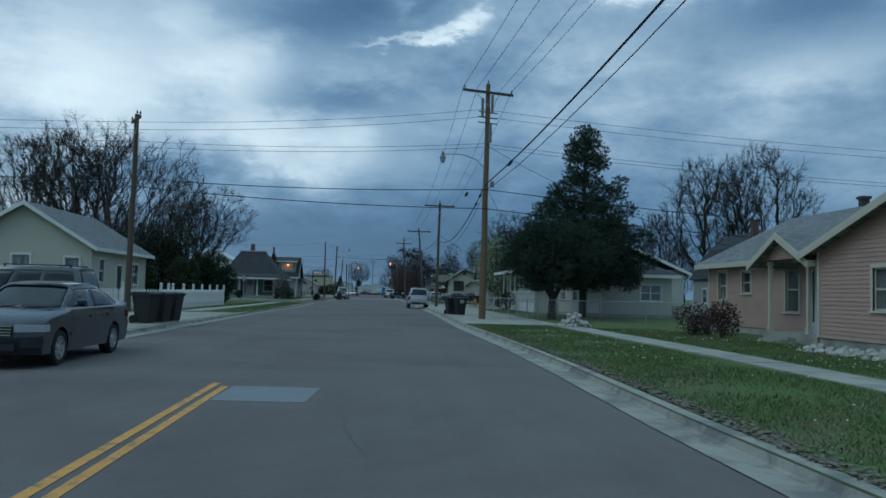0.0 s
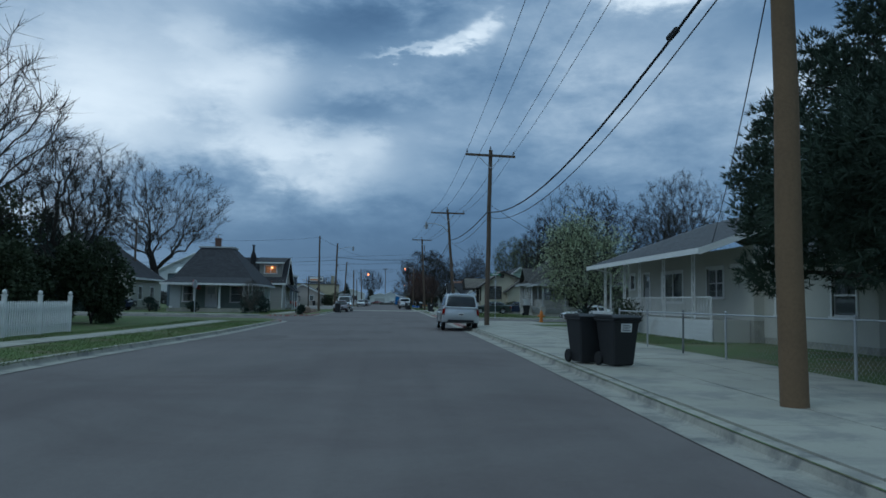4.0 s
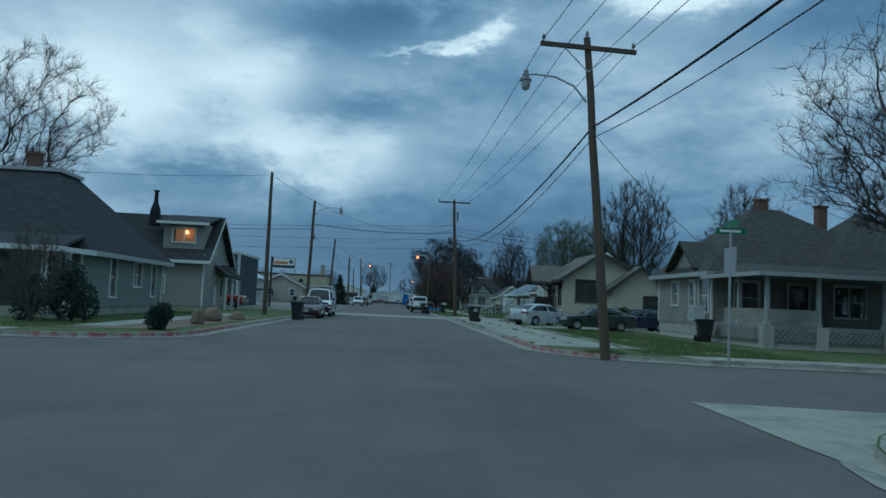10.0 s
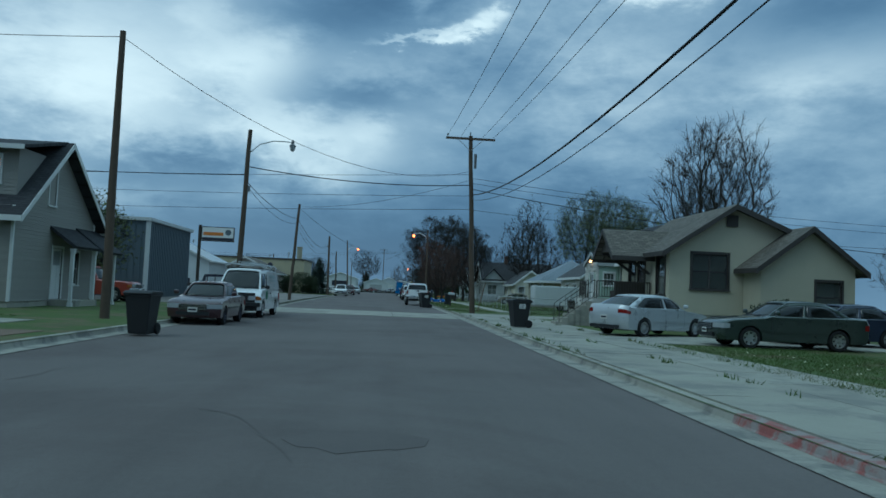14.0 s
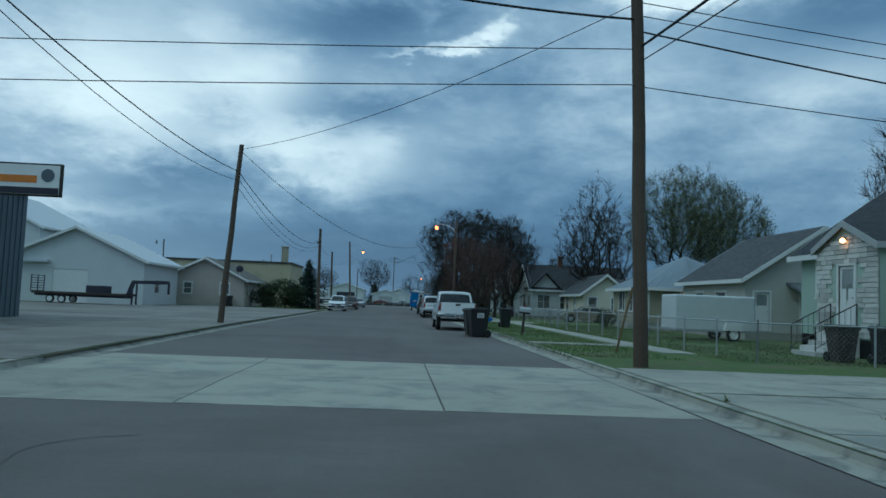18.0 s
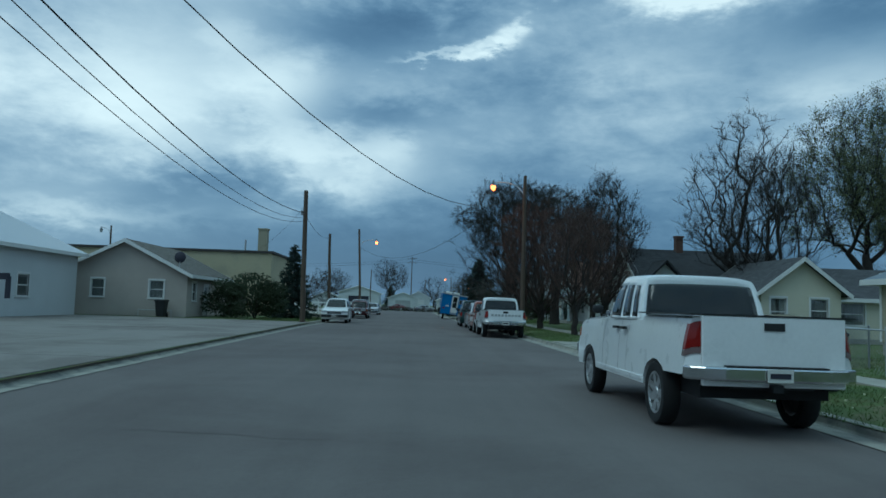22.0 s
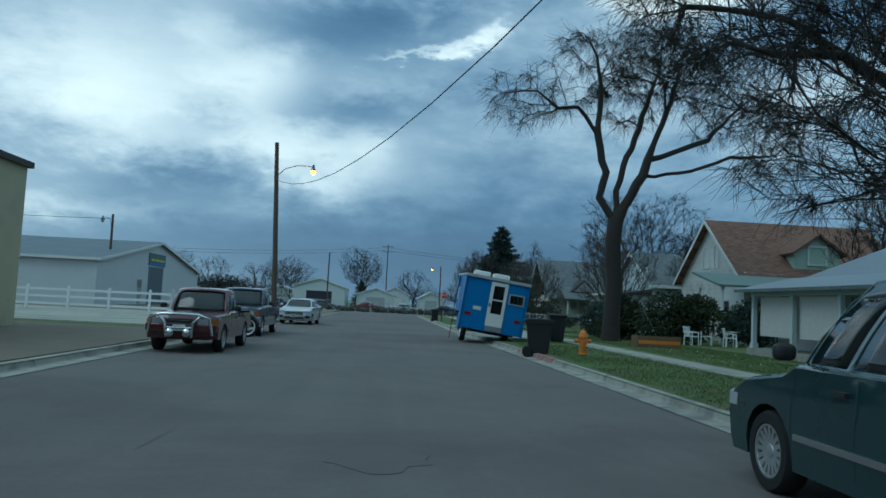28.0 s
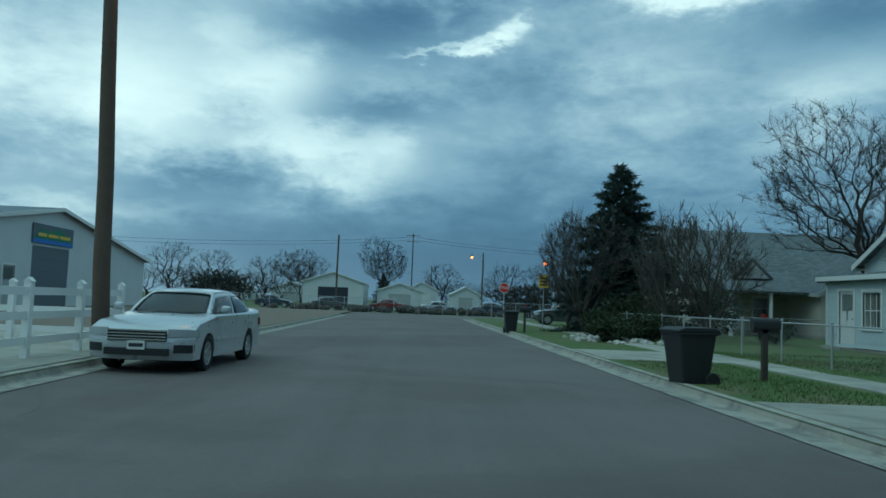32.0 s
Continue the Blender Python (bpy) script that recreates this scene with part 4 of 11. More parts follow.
def shell(name, x0, y0, x1, y1, z0, ze, walls, label, wall_mat, openings, lap=0.0, trim="white_trim", gables=None, base="concrete", base_z=0.4):
    """A house's walls with openings. openings: side -> list of (u0, u1, z0, z1, kind, inside)."""
    h = thing(name, pose(0, 0, 0), label, "house")
    for side in "SENW":
        m, length = side_frame(x0, y0, x1, y1, side)
        ops = openings.get(side, [])
        gb = (gables or {}).get(side)
        near = lap and side in NEAR_BOARDS.get(name, "")
        w = part("wall", wall_mesh(length, z0, ze, ops, 0.0 if near else lap, gb), wall_mat, h, fix=False)
        w.matrix_basis = m
        if near:
            boards(w, length, z0, ze, ops, lap, wall_mat, gb)
        for u0, u1, a, b, kind, *rest in ops:
            inside = rest[0] if rest else "dark_room"
            if kind.startswith("door"):
                door(w, u0, u1, a, b, rest[1] if len(rest) > 1 else "white_trim", trim, lights=1 if kind == "door" else 2)
            elif kind == "garage":
                gg = Geo().box(u0, 0.03, a, u1, 0.07, b)
                for k in range(1, 5):
                    z = a + (b - a) * k / 5
                    gg.box(u0, 0.015, z - 0.02, u1, 0.03, z + 0.02)
                part("garage_door", gg, rest[1] if len(rest) > 1 else "white_trim", w, fix=False)
            else:
                window(w, u0, u1, a, b, trim, kind, inside)
    if base:
        t = 0.02
        part("foundation", Geo().box(x0 + t, y0 + t, 0.0, x1 - t, y1 - t, z0), base, h, fix=False)
    part("floor_slab", Geo().box(x0 + 0.17, y0 + 0.17, z0, x1 - 0.17, y1 - 0.17, z0 + 0.05), "dark_room", h, fix=False)
    # corner boards
    if lap:
        for x, y in ((x0, y0), (x1, y0), (x0, y1), (x1, y1)):
            part("corner_board", Geo().box(x - 0.05, y - 0.05, z0, x + 0.05, y + 0.05, ze), trim, h, fix=False)
    return h


def rail(parent, a, b, h=0.9, mat="white_trim", gap=0.14, post=0.05, name="railing"):
    """A balustrade between two points of a floor or a stair."""
    a, b = Vector(a), Vector(b)
    g = Geo()
    up_ = Vector((0, 0, h))
    g.bar(a + up_, b + up_, post, post)
    g.bar(a + up_ * 0.12, b + up_ * 0.12, post * 0.7, post * 0.7)
    n = max(2, int((b - a).length / gap))
    whole = parent is not None and parent.parent is not None
    bars = []
    for k in range(n + 1):
        p = a.lerp(b, k / n)
        w = post * (1.0 if k in (0, n) else 0.45)
        if k in (0, n) or whole:
            g.bar(p, p + up_, w, w)
        else:
            bars.append(Geo().bar(p + up_ * 0.1, p + up_, w, w))
    r_ = part(name, g, mat, parent, fix=False)
    for q in bars:
        part("baluster", q, mat, r_, fix=False)
    return r_


def posts(parent, pts, z0, z1, w=0.14, mat="white_trim"):
    for x, y in pts:
        g = Geo().box(x - w / 2, y - w / 2, z0, x + w / 2, y + w / 2, z1)
        g.box(x - w * 0.75, y - w * 0.75, z0, x + w * 0.75, y + w * 0.75, z0 + 0.18).box(x - w * 0.75, y - w * 0.75, z1 - 0.14, x + w * 0.75, y + w * 0.75, z1)
        part("porch_post", g, mat, parent, fix=False)


def steps(parent, x, y0, y1, z1, n, run=0.28, way=-1, mat="concrete", name="step"):
    """Steps down from (x, z1) towards way along x."""
    for k in range(n):
        top = z1 * (n - k) / (n + 1) + 0.12 * k / n
        xa, xb = x + way * k * run, x + way * (k + 1) * run
        part(name, Geo().box(min(xa, xb), y0, 0.05, max(xa, xb), y1, top), mat, parent, fix=False)


# ---- vehicles: built with the nose towards +x, on the ground ----
def pane4(g, a, b, c, d, t=0.006):
    a, b, c, d = (Vector(p) for p in (a, b, c, d))
    n = (b - a).cross(d - a).normalized() * t
    q = [a, b, c, d]
    g.quad(*q)
    g.quad(*[p - n for p in q[::-1]])
    for k in range(4):
        g.quad(q[k], q[k] - n, q[(k + 1) % 4] - n, q[(k + 1) % 4])


def weld(g):
    """The same mesh with its touching corners shared."""
    out, seen = Geo(), {}
    remap = []
    for p in g.v:
        key = (round(p[0], 4), round(p[1], 4), round(p[2], 4))
        if key not in seen:
            seen[key] = len(out.v)
            out.v.append(tuple(p))
        remap.append(seen[key])
    for f in g.f:
        q = []
        for k in f:
            if not q or remap[k] != q[-1]:
                q.append(remap[k])
        if len(set(q)) > 2 and len(set(q)) == len(q):
            out.f.append(tuple(q))
    return out


def thick(ob, depth):
    """Gives a sheet a depth, inwards."""
    m = ob.modifiers.new("depth", "SOLIDIFY")
    m.thickness = depth
    m.offset = -1


def wheel_meshes(r, w, spokes=5, white=False):
    ty = Geo().lathe([(r * 0.64, -w * 0.42), (r * 0.70, -w / 2), (r * 0.93, -w / 2), (r, -w * 0.32), (r, w * 0.32), (r * 0.93, w / 2), (r * 0.64, w / 2)], (0, 0, 0), "y", 28, ring=True)
    rim = Geo().lathe([(r * 0.66, -w * 0.47), (r * 0.60, -w * 0.46), (r * 0.58, -w * 0.3), (r * 0.58, w * 0.4), (r * 0.66, w * 0.4)], (0, 0, 0), "y", 28, ring=True)
    for k in range(spokes):
        a = 2 * math.pi * k / spokes
        c, s = math.cos(a), math.sin(a)
        wd_ = r * (0.17 if spokes < 6 else 0.13 if spokes < 9 else 0.07)
        p0, p1 = Vector((c * r * 0.12, -w * 0.36, s * r * 0.12)), Vector((c * r * 0.61, -w * 0.43, s * r * 0.61))
        t_ = Vector((-s, 0, c)) * wd_
        q = Vector((0, 0.03, 0))
        rim.quad(p0 - t_, p0 + t_, p1 + t_ * 0.8, p1 - t_ * 0.8)
        rim.quad(p0 - t_, p1 - t_ * 0.8, p1 - t_ * 0.8 + q, p0 - t_ + q)
        rim.quad(p0 + t_, p1 + t_ * 0.8, p1 + t_ * 0.8 + q, p0 + t_ + q)
    rim.lathe([(r * 0.05, -w * 0.43), (r * 0.17, -w * 0.40), (r * 0.20, -w * 0.30), (r * 0.20, 0)], (0, 0, 0), "y", 18)
    disc = Geo().lathe([(r * 0.56, -w * 0.12), (r * 0.56, w * 0.1)], (0, 0, 0), "y", 20)
    return ty.mesh("tyre", 40), rim.mesh("rim", 40), disc.mesh("brake", 40)


def car(name, label, m, paint_key, L, W, H, wb, kind="sedan", r=0.32, clear=0.22, hood=0.95, belt=1.0, cowl=0.22, roof=(0.06, -0.2), back=-0.36, rear_low=0.0, front_axle=None,
        doors=(0.02, -0.16), group="", bed=None, spokes=7, trim_paint=None, rack=False, lights="wide", bumper=None, grille="black_plastic", rim_mat="alloy", tail_tall=0.2, nose_round=0.14, glass="car_glass", two_tone=None, plate_front=True):
    """cowl, roof, back, doors: places along the length as parts of L from the middle (front +)."""
    v = thing(name, m, label, "car" if kind != "pickup" else "pickup truck", group)
    h, hw = L / 2, W / 2
    fx = front_axle if front_axle is not None else h - (L - wb) * 0.47
    rx = fx - wb
    xc, xr0, xr1, xb = cowl * L, roof[0] * L, roof[1] * L, back * L
    bed_x = bed[0] * L if bed else None
    bed_z = bed[1] if bed else None
    tail_z = bed_z if bed else (rear_low or belt)
    nose_z = hood * (0.92 if bed else 0.80)

    def outline(low_bed=False):
        p = [(h - 0.10, clear + 0.02), (h - 0.02, clear + 0.14), (h, clear + 0.32), (h - 0.02, nose_z - 0.12), (h - nose_round, nose_z), (h - nose_round - 0.35, nose_z + (hood - nose_z) * 0.55), (xc + 0.12, hood), (xc - 0.05, belt)]
        if bed:
            if low_bed:
                p += [(bed_x, belt), (bed_x, 0.72), (-h + 0.04, 0.72)]
            else:
                p += [(bed_x, belt), (bed_x - 0.02, bed_z), (-h + 0.02, bed_z)]
        else:
            p += [(xb, belt + 0.02), (-h + 0.10, tail_z), (-h + 0.01, tail_z - 0.12)]
        p += [(-h, clear + 0.44), (-h + 0.02, clear + 0.30), (-h + 0.10, clear + 0.27)] if bed else [(-h, clear + 0.40), (-h + 0.02, clear + 0.18), (-h + 0.12, clear + 0.04)]
        for x in (rx, fx):
            ra = r * 1.17
            z0 = clear + 0.02
            a0 = math.asin(max(-0.9, min(0.9, (z0 - r) / ra)))
            a1 = math.asin(max(-0.9, min(0.9, (clear + 0.26 - r) / ra))) if bed and x == rx else a0
            angs = [math.pi - a1 + (a0 + a1 - math.pi) * k / 10 for k in range(11)]
            p += [(x + ra * math.cos(a), r + ra * math.sin(a)) for a in angs]
        return p

    def side(z):
        """Half-width of the body at a height: widest at mid-door."""
        return hw - 0.045 * ((z - 0.62) / 0.5) ** 2

    def shape(x, y, z):
        """Rounds a block: corners in plan, flanks, and the edges of the bonnet and deck."""
        a = abs(y)
        c = max(0.0, min(1.0, (a - (hw - 0.42)) / 0.42))
        R_ = 0.42
        bow = 0.10 if not bed or x > 0 else 0.0
        if abs(x) > h - 0.6:
            x -= math.copysign(bow * (a / hw) ** 2 * (abs(x) - h + 0.6) / 0.6, x)
        if z > 0.75 and (x > xc or not bed):
            z += 0.028 * (1 - (a / hw) ** 2) * min(1.0, (z - 0.75) / 0.15)
        if abs(x) > h - R_:
            x = math.copysign(h - R_ + (abs(x) - (h - R_)) * math.sqrt(1 - 0.62 * c * c), x)
        e = max(0.0, min(1.0, (a - (hw - 0.16)) / 0.16))
        if z > 0.75:
            z -= 0.055 * (1 - math.sqrt(1 - 0.95 * e * e)) * min(1.0, (z - 0.75) / 0.1)
        return x, math.copysign(a / hw * side(z), y) if a > hw - 0.2 else y, z

    def body(y0, y1, poly, name_, mat):
        g = Geo()
        cuts = [0.0, 0.015, 0.04, 0.08, 0.13, 0.22, 0.32, 0.42, 0.6]
        ys = sorted({y for q in cuts for y in (-hw + q, hw - q) if y0 - 1e-6 <= y <= y1 + 1e-6} | {y0, y1})
        rows = [[shape(x, y, z) for x, z in poly] for y in ys]
        n = len(poly)
        for row in rows:
            g.v += row
        g.f.append(tuple(range(n))[::-1])
        e = (len(rows) - 1) * n
        g.f.append(tuple(e + k for k in range(n)))
        for i in range(len(rows) - 1):
            for k in range(n):
                a, b = i * n + k, i * n + (k + 1) % n
                g.f.append((a, b, b + n, a + n))
        return part(name_, g, mat, v, smooth=38)

    def wrap(name_, pts, z0, z1, mat, out=0.010, rows=3):
        """A lens or strip bent round the body's corner; pts in plan, before rounding."""
        g = Geo()
        for o, flip in ((out, False), (-0.03, True)):
            grid = []
            for k in range(rows + 1):
                z = z0 + (z1 - z0) * k / rows
                line = [Vector(shape(x, y, z)) for x, y in pts]
                moved = []
                for q in range(len(line)):
                    d = line[min(q + 1, len(line) - 1)] - line[max(q - 1, 0)]
                    nrm = Vector((d.y, -d.x, 0)).normalized()
                    if nrm.dot(Vector((line[q].x, line[q].y, 0))) < 0:
                        nrm = -nrm
                    moved.append(line[q] + nrm * o)
                grid.append(moved)
            for k in range(rows):
                for q in range(len(pts) - 1):
                    g.quad(grid[k][q], grid[k][q + 1], grid[k + 1][q + 1], grid[k + 1][q])
            if not flip:
                front = grid
            else:
                ring = [(0, q) for q in range(len(pts))] + [(k, len(pts) - 1) for k in range(1, rows + 1)] + [(rows, q) for q in range(len(pts) - 2, -1, -1)] + [(k, 0) for k in range(rows - 1, -1, -1)]
                for (a, b), (c_, d_) in zip(ring, ring[1:]):
                    g.quad(front[a][b], front[c_][d_], grid[c_][d_], grid[a][b])
        return part(name_, g, mat, v, smooth=45)

    if bed:
        mid = body(-hw + 0.16, hw - 0.16, outline(True), "body", paint_key)
        for s in (-1, 1):
            body(min(s * hw, s * (hw - 0.16)), max(s * hw, s * (hw - 0.16)), outline(), "bed_side", paint_key)
        gt = Geo().box(-h + 0.0, -hw + 0.17, 0.62, -h + 0.06, hw - 0.17, bed_z)
        tg = bevel(part("tailgate", gt, paint_key, v, fix=False), 0.015)
        part("handle", Geo().box(-h - 0.012, -0.12, bed_z - 0.16, -h + 0.002, 0.12, bed_z - 0.07), "black_plastic", tg, fix=False)
        part("bed_rail", Geo().box(-h + 0.03, -hw + 0.02, bed_z, bed_x - 0.05, -hw + 0.17, bed_z + 0.02).box(-h + 0.03, hw - 0.17, bed_z, bed_x - 0.05, hw - 0.02, bed_z + 0.02).box(-h - 0.005, -hw + 0.17, bed_z, -h + 0.065, hw - 0.17, bed_z + 0.02), "black_plastic", v, fix=False)
    else:
        body(-hw, hw, outline(), "body", paint_key)
    part("underbody", Geo().box(-h + 0.25, -hw + 0.24, clear, h - 0.25, hw - 0.24, 0.68), "rubber", v, fix=False)
    # cabin: one smooth shell, its openings filled by the glass
    wl, wr = (hw - 0.055, hw - 0.18) if bed else (hw - 0.065, hw - 0.235)
    zr, zb = H - 0.075, belt - 0.045
    A0, A1, B1, B0 = (xc, zb), (xr0, zr), (xr1, zr), (xb, zb)
    shell = Geo()
    panes = {}
    upright = kind != "sedan" or bed

    def front(q):
        return A0[0] + (A1[0] - A0[0]) * q + 0.05 * math.sin(math.pi * q)

    def rear(q):
        return B0[0] + (B1[0] - B0[0]) * q - (0.02 if upright else 0.05) * math.sin(math.pi * q)

    def flank(u, q):
        """A point of the cabin's side: u from the front to the rear edge, q from the belt to the roof."""
        x = front(q) + (rear(q) - front(q)) * u
        y = wl - (wl - wr) * (0.62 * q + 0.38 * q ** 4)
        mid = 2 * u - 1
        y -= (0.05 if mid > 0 and upright else 0.085) * abs(mid) ** 3.2
        return Vector((x, y, zb + (zr - zb) * q + 0.035 * math.sin(math.pi * u) * q ** 2))

    def grid(pts, key_at):
        for i in range(len(pts) - 1):
            for j in range(len(pts[0]) - 1):
                key = key_at(i, j)
                (shell if key is None else panes.setdefault(key, Geo())).quad(pts[i][j], pts[i + 1][j], pts[i + 1][j + 1], pts[i][j + 1])

    span = abs(rear(0.5) - front(0.5))
    posts = [abs(d * L - front(0.5)) / span for d in doors]
    pw = 0.045 / span
    first = 0.06 / span
    last = 1 - (0.30 if kind == "van" and L < 5.5 else 0.20 if upright and not bed else 0.16 if not bed else 0.09) / span * (1.0 if upright else 1.5)
    edges = [first] + [e for p in posts if p + 0.1 < last for e in (p - pw, p + pw)] + [last]
    us = [0.0]
    for e in edges + [1.0]:
        n = max(1, int(round((e - us[-1]) * span / 0.16)))
        us += [us[-1] + (e - us[-1]) * (k + 1) / n for k in range(n)]
    qs = [0.0, 0.07, 0.18, 0.32, 0.46, 0.60, 0.73, 0.84, 0.92, 1.0]
    for s in (-1, 1):
        def key_at(i, j, s=s):
            u, q = (us[i] + us[i + 1]) / 2, (qs[j] + qs[j + 1]) / 2
            for k in range(0, len(edges) - 1, 2):
                if edges[k] < u < edges[k + 1] and 0.07 < q < 0.84:
                    return ("side_window", s, k)
            return None
        grid([[flank(u, q) * 1.0 if s > 0 else Vector((flank(u, q).x, -flank(u, q).y, flank(u, q).z)) for q in qs] for u in us], key_at)
    ws = [-1, -0.97, -0.92, -0.75, -0.5, -0.25, 0, 0.25, 0.5, 0.75, 0.92, 0.97, 1]
    for e, u, bow, lo, hi in ((1, 0.0, 0.16, 0.03, 0.92), (-1, 1.0, -0.07 if upright else -0.14, 0.07 if not upright else 0.12, 0.86 if upright else 0.92)):
        q2 = [0.0, lo, 0.2, 0.4, 0.6, 0.8, hi, 1.0]

        def end_point(q, w, u=u, bow=bow):
            c = flank(u, q)
            return Vector((c.x + bow * (1 - w * w), c.y * w, c.z + (0.05 * (1 - w ** 4)) * q ** 3))

        def end_key(i, j, lo=lo, hi=hi, e=e, q2=q2):
            q, w = (q2[i] + q2[i + 1]) / 2, (ws[j] + ws[j + 1]) / 2
            return (("windscreen" if e > 0 else "rear_window"), 0, 0) if lo < q < hi and abs(w) < 0.92 else None
        grid([[end_point(q, w) for w in ws] for q in q2], end_key)

    def roof_point(u, w):
        c = flank(u, 1.0)
        return Vector((c.x + (0.16 * (1 - u) ** 6 - (0.07 if upright else 0.14) * u ** 6) * (1 - w * w), c.y * w, c.z + 0.05 * (1 - w ** 4)))
    grid([[roof_point(u, w) for w in ws] for u in us], lambda i, j: None)
    sh = part("cabin_shell", weld(shell), paint_key, v, smooth=50, fix=False)
    thick(sh, 0.02)
    for (nm, s_, k), g in sorted(panes.items(), key=lambda e: str(e[0])):
        o = part(nm, weld(g), glass, v, smooth=60, fix=False)
        thick(o, 0.006)
        if nm == "rear_window" and kind in ("suv", "van"):
            q0 = flank(1.0, 0.16)
            part("wiper", Geo().bar((q0.x - 0.09, 0.0, q0.z), (q0.x - 0.095, 0.38, q0.z + 0.10), 0.025), "black_plastic", v, fix=False)
        if nm == "windscreen":
            for y0 in (-0.55, 0.15):
                part("wiper", Geo().bar((front(0.03) + 0.16, y0, zb + 0.03), (front(0.10) + 0.15, y0 + 0.5, zb + (zr - zb) * 0.10 + 0.02), 0.018), "black_plastic", v, fix=False)
    # seats
    st = Geo()
    for x in ([xc - 0.75] if bed else [xc - 0.75, xc - 1.65]):
        for s in (-0.37, 0.37):
            st.box(x - 0.25, s - 0.24, clear + 0.2, x + 0.25, s + 0.24, clear + 0.48).box(x - 0.36, s - 0.23, clear + 0.4, x - 0.22, s + 0.23, belt + 0.10).box(x - 0.35, s - 0.12, belt + 0.10, x - 0.26, s + 0.12, belt + 0.30)
    st.box(xc - 0.25, -hw + 0.2, belt - 0.25, xc + 0.05, hw - 0.2, belt - 0.04)
    part("seats", st, "seat", v, fix=False)
    # wheels
    ty, rim, disc = wheel_meshes(r, 0.22, spokes)
    for x in (fx, rx):
        for s in (-1, 1):
            w = part("wheel", ty, "rubber", v)
            w.matrix_basis = pose(x, s * (hw - 0.115), r, 0, 0, 0 if s < 0 else 180)
            part("rim", rim, rim_mat, w)
            part("brake", disc, "black_plastic", w)
    # lamps, bumpers, grille, plates
    hz = nose_z - (0.14 if bed else 0.10)
    for s in (-1, 1):
        g = Geo()
        if lights == "square":
            g.box(h - 0.10, s * (hw - 0.33) - 0.14, hz - 0.10, h + 0.012, s * (hw - 0.33) + 0.14, hz + 0.07)
            part("headlight", g, "lens", v, fix=False)
            wrap("marker", [(h, s * (hw - 0.18)), (h, s * (hw - 0.1)), (h, s * (hw - 0.04)), (h, s * hw), (h - 0.07, s * hw), (h - 0.14, s * hw)], hz - 0.10, hz + 0.06, "amber")
        elif lights == "sharp":
            wrap("headlight", [(h, s * (hw - 0.40)), (h, s * (hw - 0.28)), (h, s * (hw - 0.18)), (h, s * (hw - 0.08)), (h, s * hw), (h - 0.12, s * hw), (h - 0.28, s * hw), (h - 0.45, s * hw)], hz - 0.05, hz + 0.08, "lens", 0.006)
            wrap("fog_recess", [(h, s * (hw - 0.30)), (h, s * (hw - 0.2)), (h, s * (hw - 0.1)), (h, s * (hw - 0.03)), (h - 0.06, s * hw)], clear + 0.15, clear + 0.29, "black_plastic", 0.004)
        else:
            wrap("headlight", [(h, s * (hw - 0.48)), (h, s * (hw - 0.34)), (h, s * (hw - 0.2)), (h, s * (hw - 0.1)), (h, s * (hw - 0.03)), (h, s * hw), (h - 0.12, s * hw), (h - 0.3, s * hw)], hz - 0.07, hz + 0.07, "lens", 0.006)
        tz = tail_z - (0.06 if bed else 0.14)
        inner = 0.16 if bed else 0.12 if kind != "sedan" else 0.34
        tl = [(-h, s * (hw - inner)), (-h, s * (hw - inner * 0.5)), (-h, s * (hw - 0.04)), (-h, s * hw), (-h + 0.08, s * hw), (-h + (0.13 if kind != "sedan" else 0.2), s * hw)]
        if tail_tall > 0.25:
            wrap("tail_light", tl, tz - tail_tall * 0.80, tz, "tail")
            wrap("reverse_light", tl, tz - tail_tall, tz - tail_tall * 0.81, "dull_lens")
        else:
            wrap("tail_light", tl, tz - tail_tall, tz, "tail")
        mg = Geo().box(xc - 0.22, min(s * (hw + 0.02), s * (hw + 0.20)), belt + 0.02, xc - 0.10, max(s * (hw + 0.02), s * (hw + 0.20)), belt + 0.16)
        bevel(part("mirror", mg, paint_key if kind == "sedan" else "black_plastic", v, fix=False), 0.05, 3)
        xs = [xc - 0.06] + [d * L for d in doors] + ([xb + 0.05] if not bed else [])
        for x in xs[:3]:
            dg = Geo()
            zz = [clear + 0.12 + (belt - 0.06 - clear - 0.12) * k / 6 for k in range(7)]
            for z0, z1 in zip(zz, zz[1:]):
                ya, yb = s * (shape(0, hw, z0)[1] + 0.002), s * (shape(0, hw, z1)[1] + 0.002)
                dg.quad((x - 0.005, ya, z0), (x + 0.005, ya, z0), (x + 0.005, yb, z1), (x - 0.005, yb, z1))
            part("door_gap", dg, "ink", v, fix=False)
        for x in xs[1:3]:
            part("door_handle", Geo().box(x + 0.10, min(s * (hw - 0.05), s * (hw + 0.012)), belt - 0.20, x + 0.28, max(s * (hw - 0.05), s * (hw + 0.012)), belt - 0.16), paint_key if kind == "sedan" else "black_plastic", v, fix=False)
        part("side_moulding", Geo().box(rx + r * 1.3, min(s * (hw - 0.01), s * (hw + 0.012)), 0.52, fx - r * 1.3, max(s * (hw - 0.01), s * (hw + 0.012)), 0.57), trim_paint or paint_key, v, fix=False)
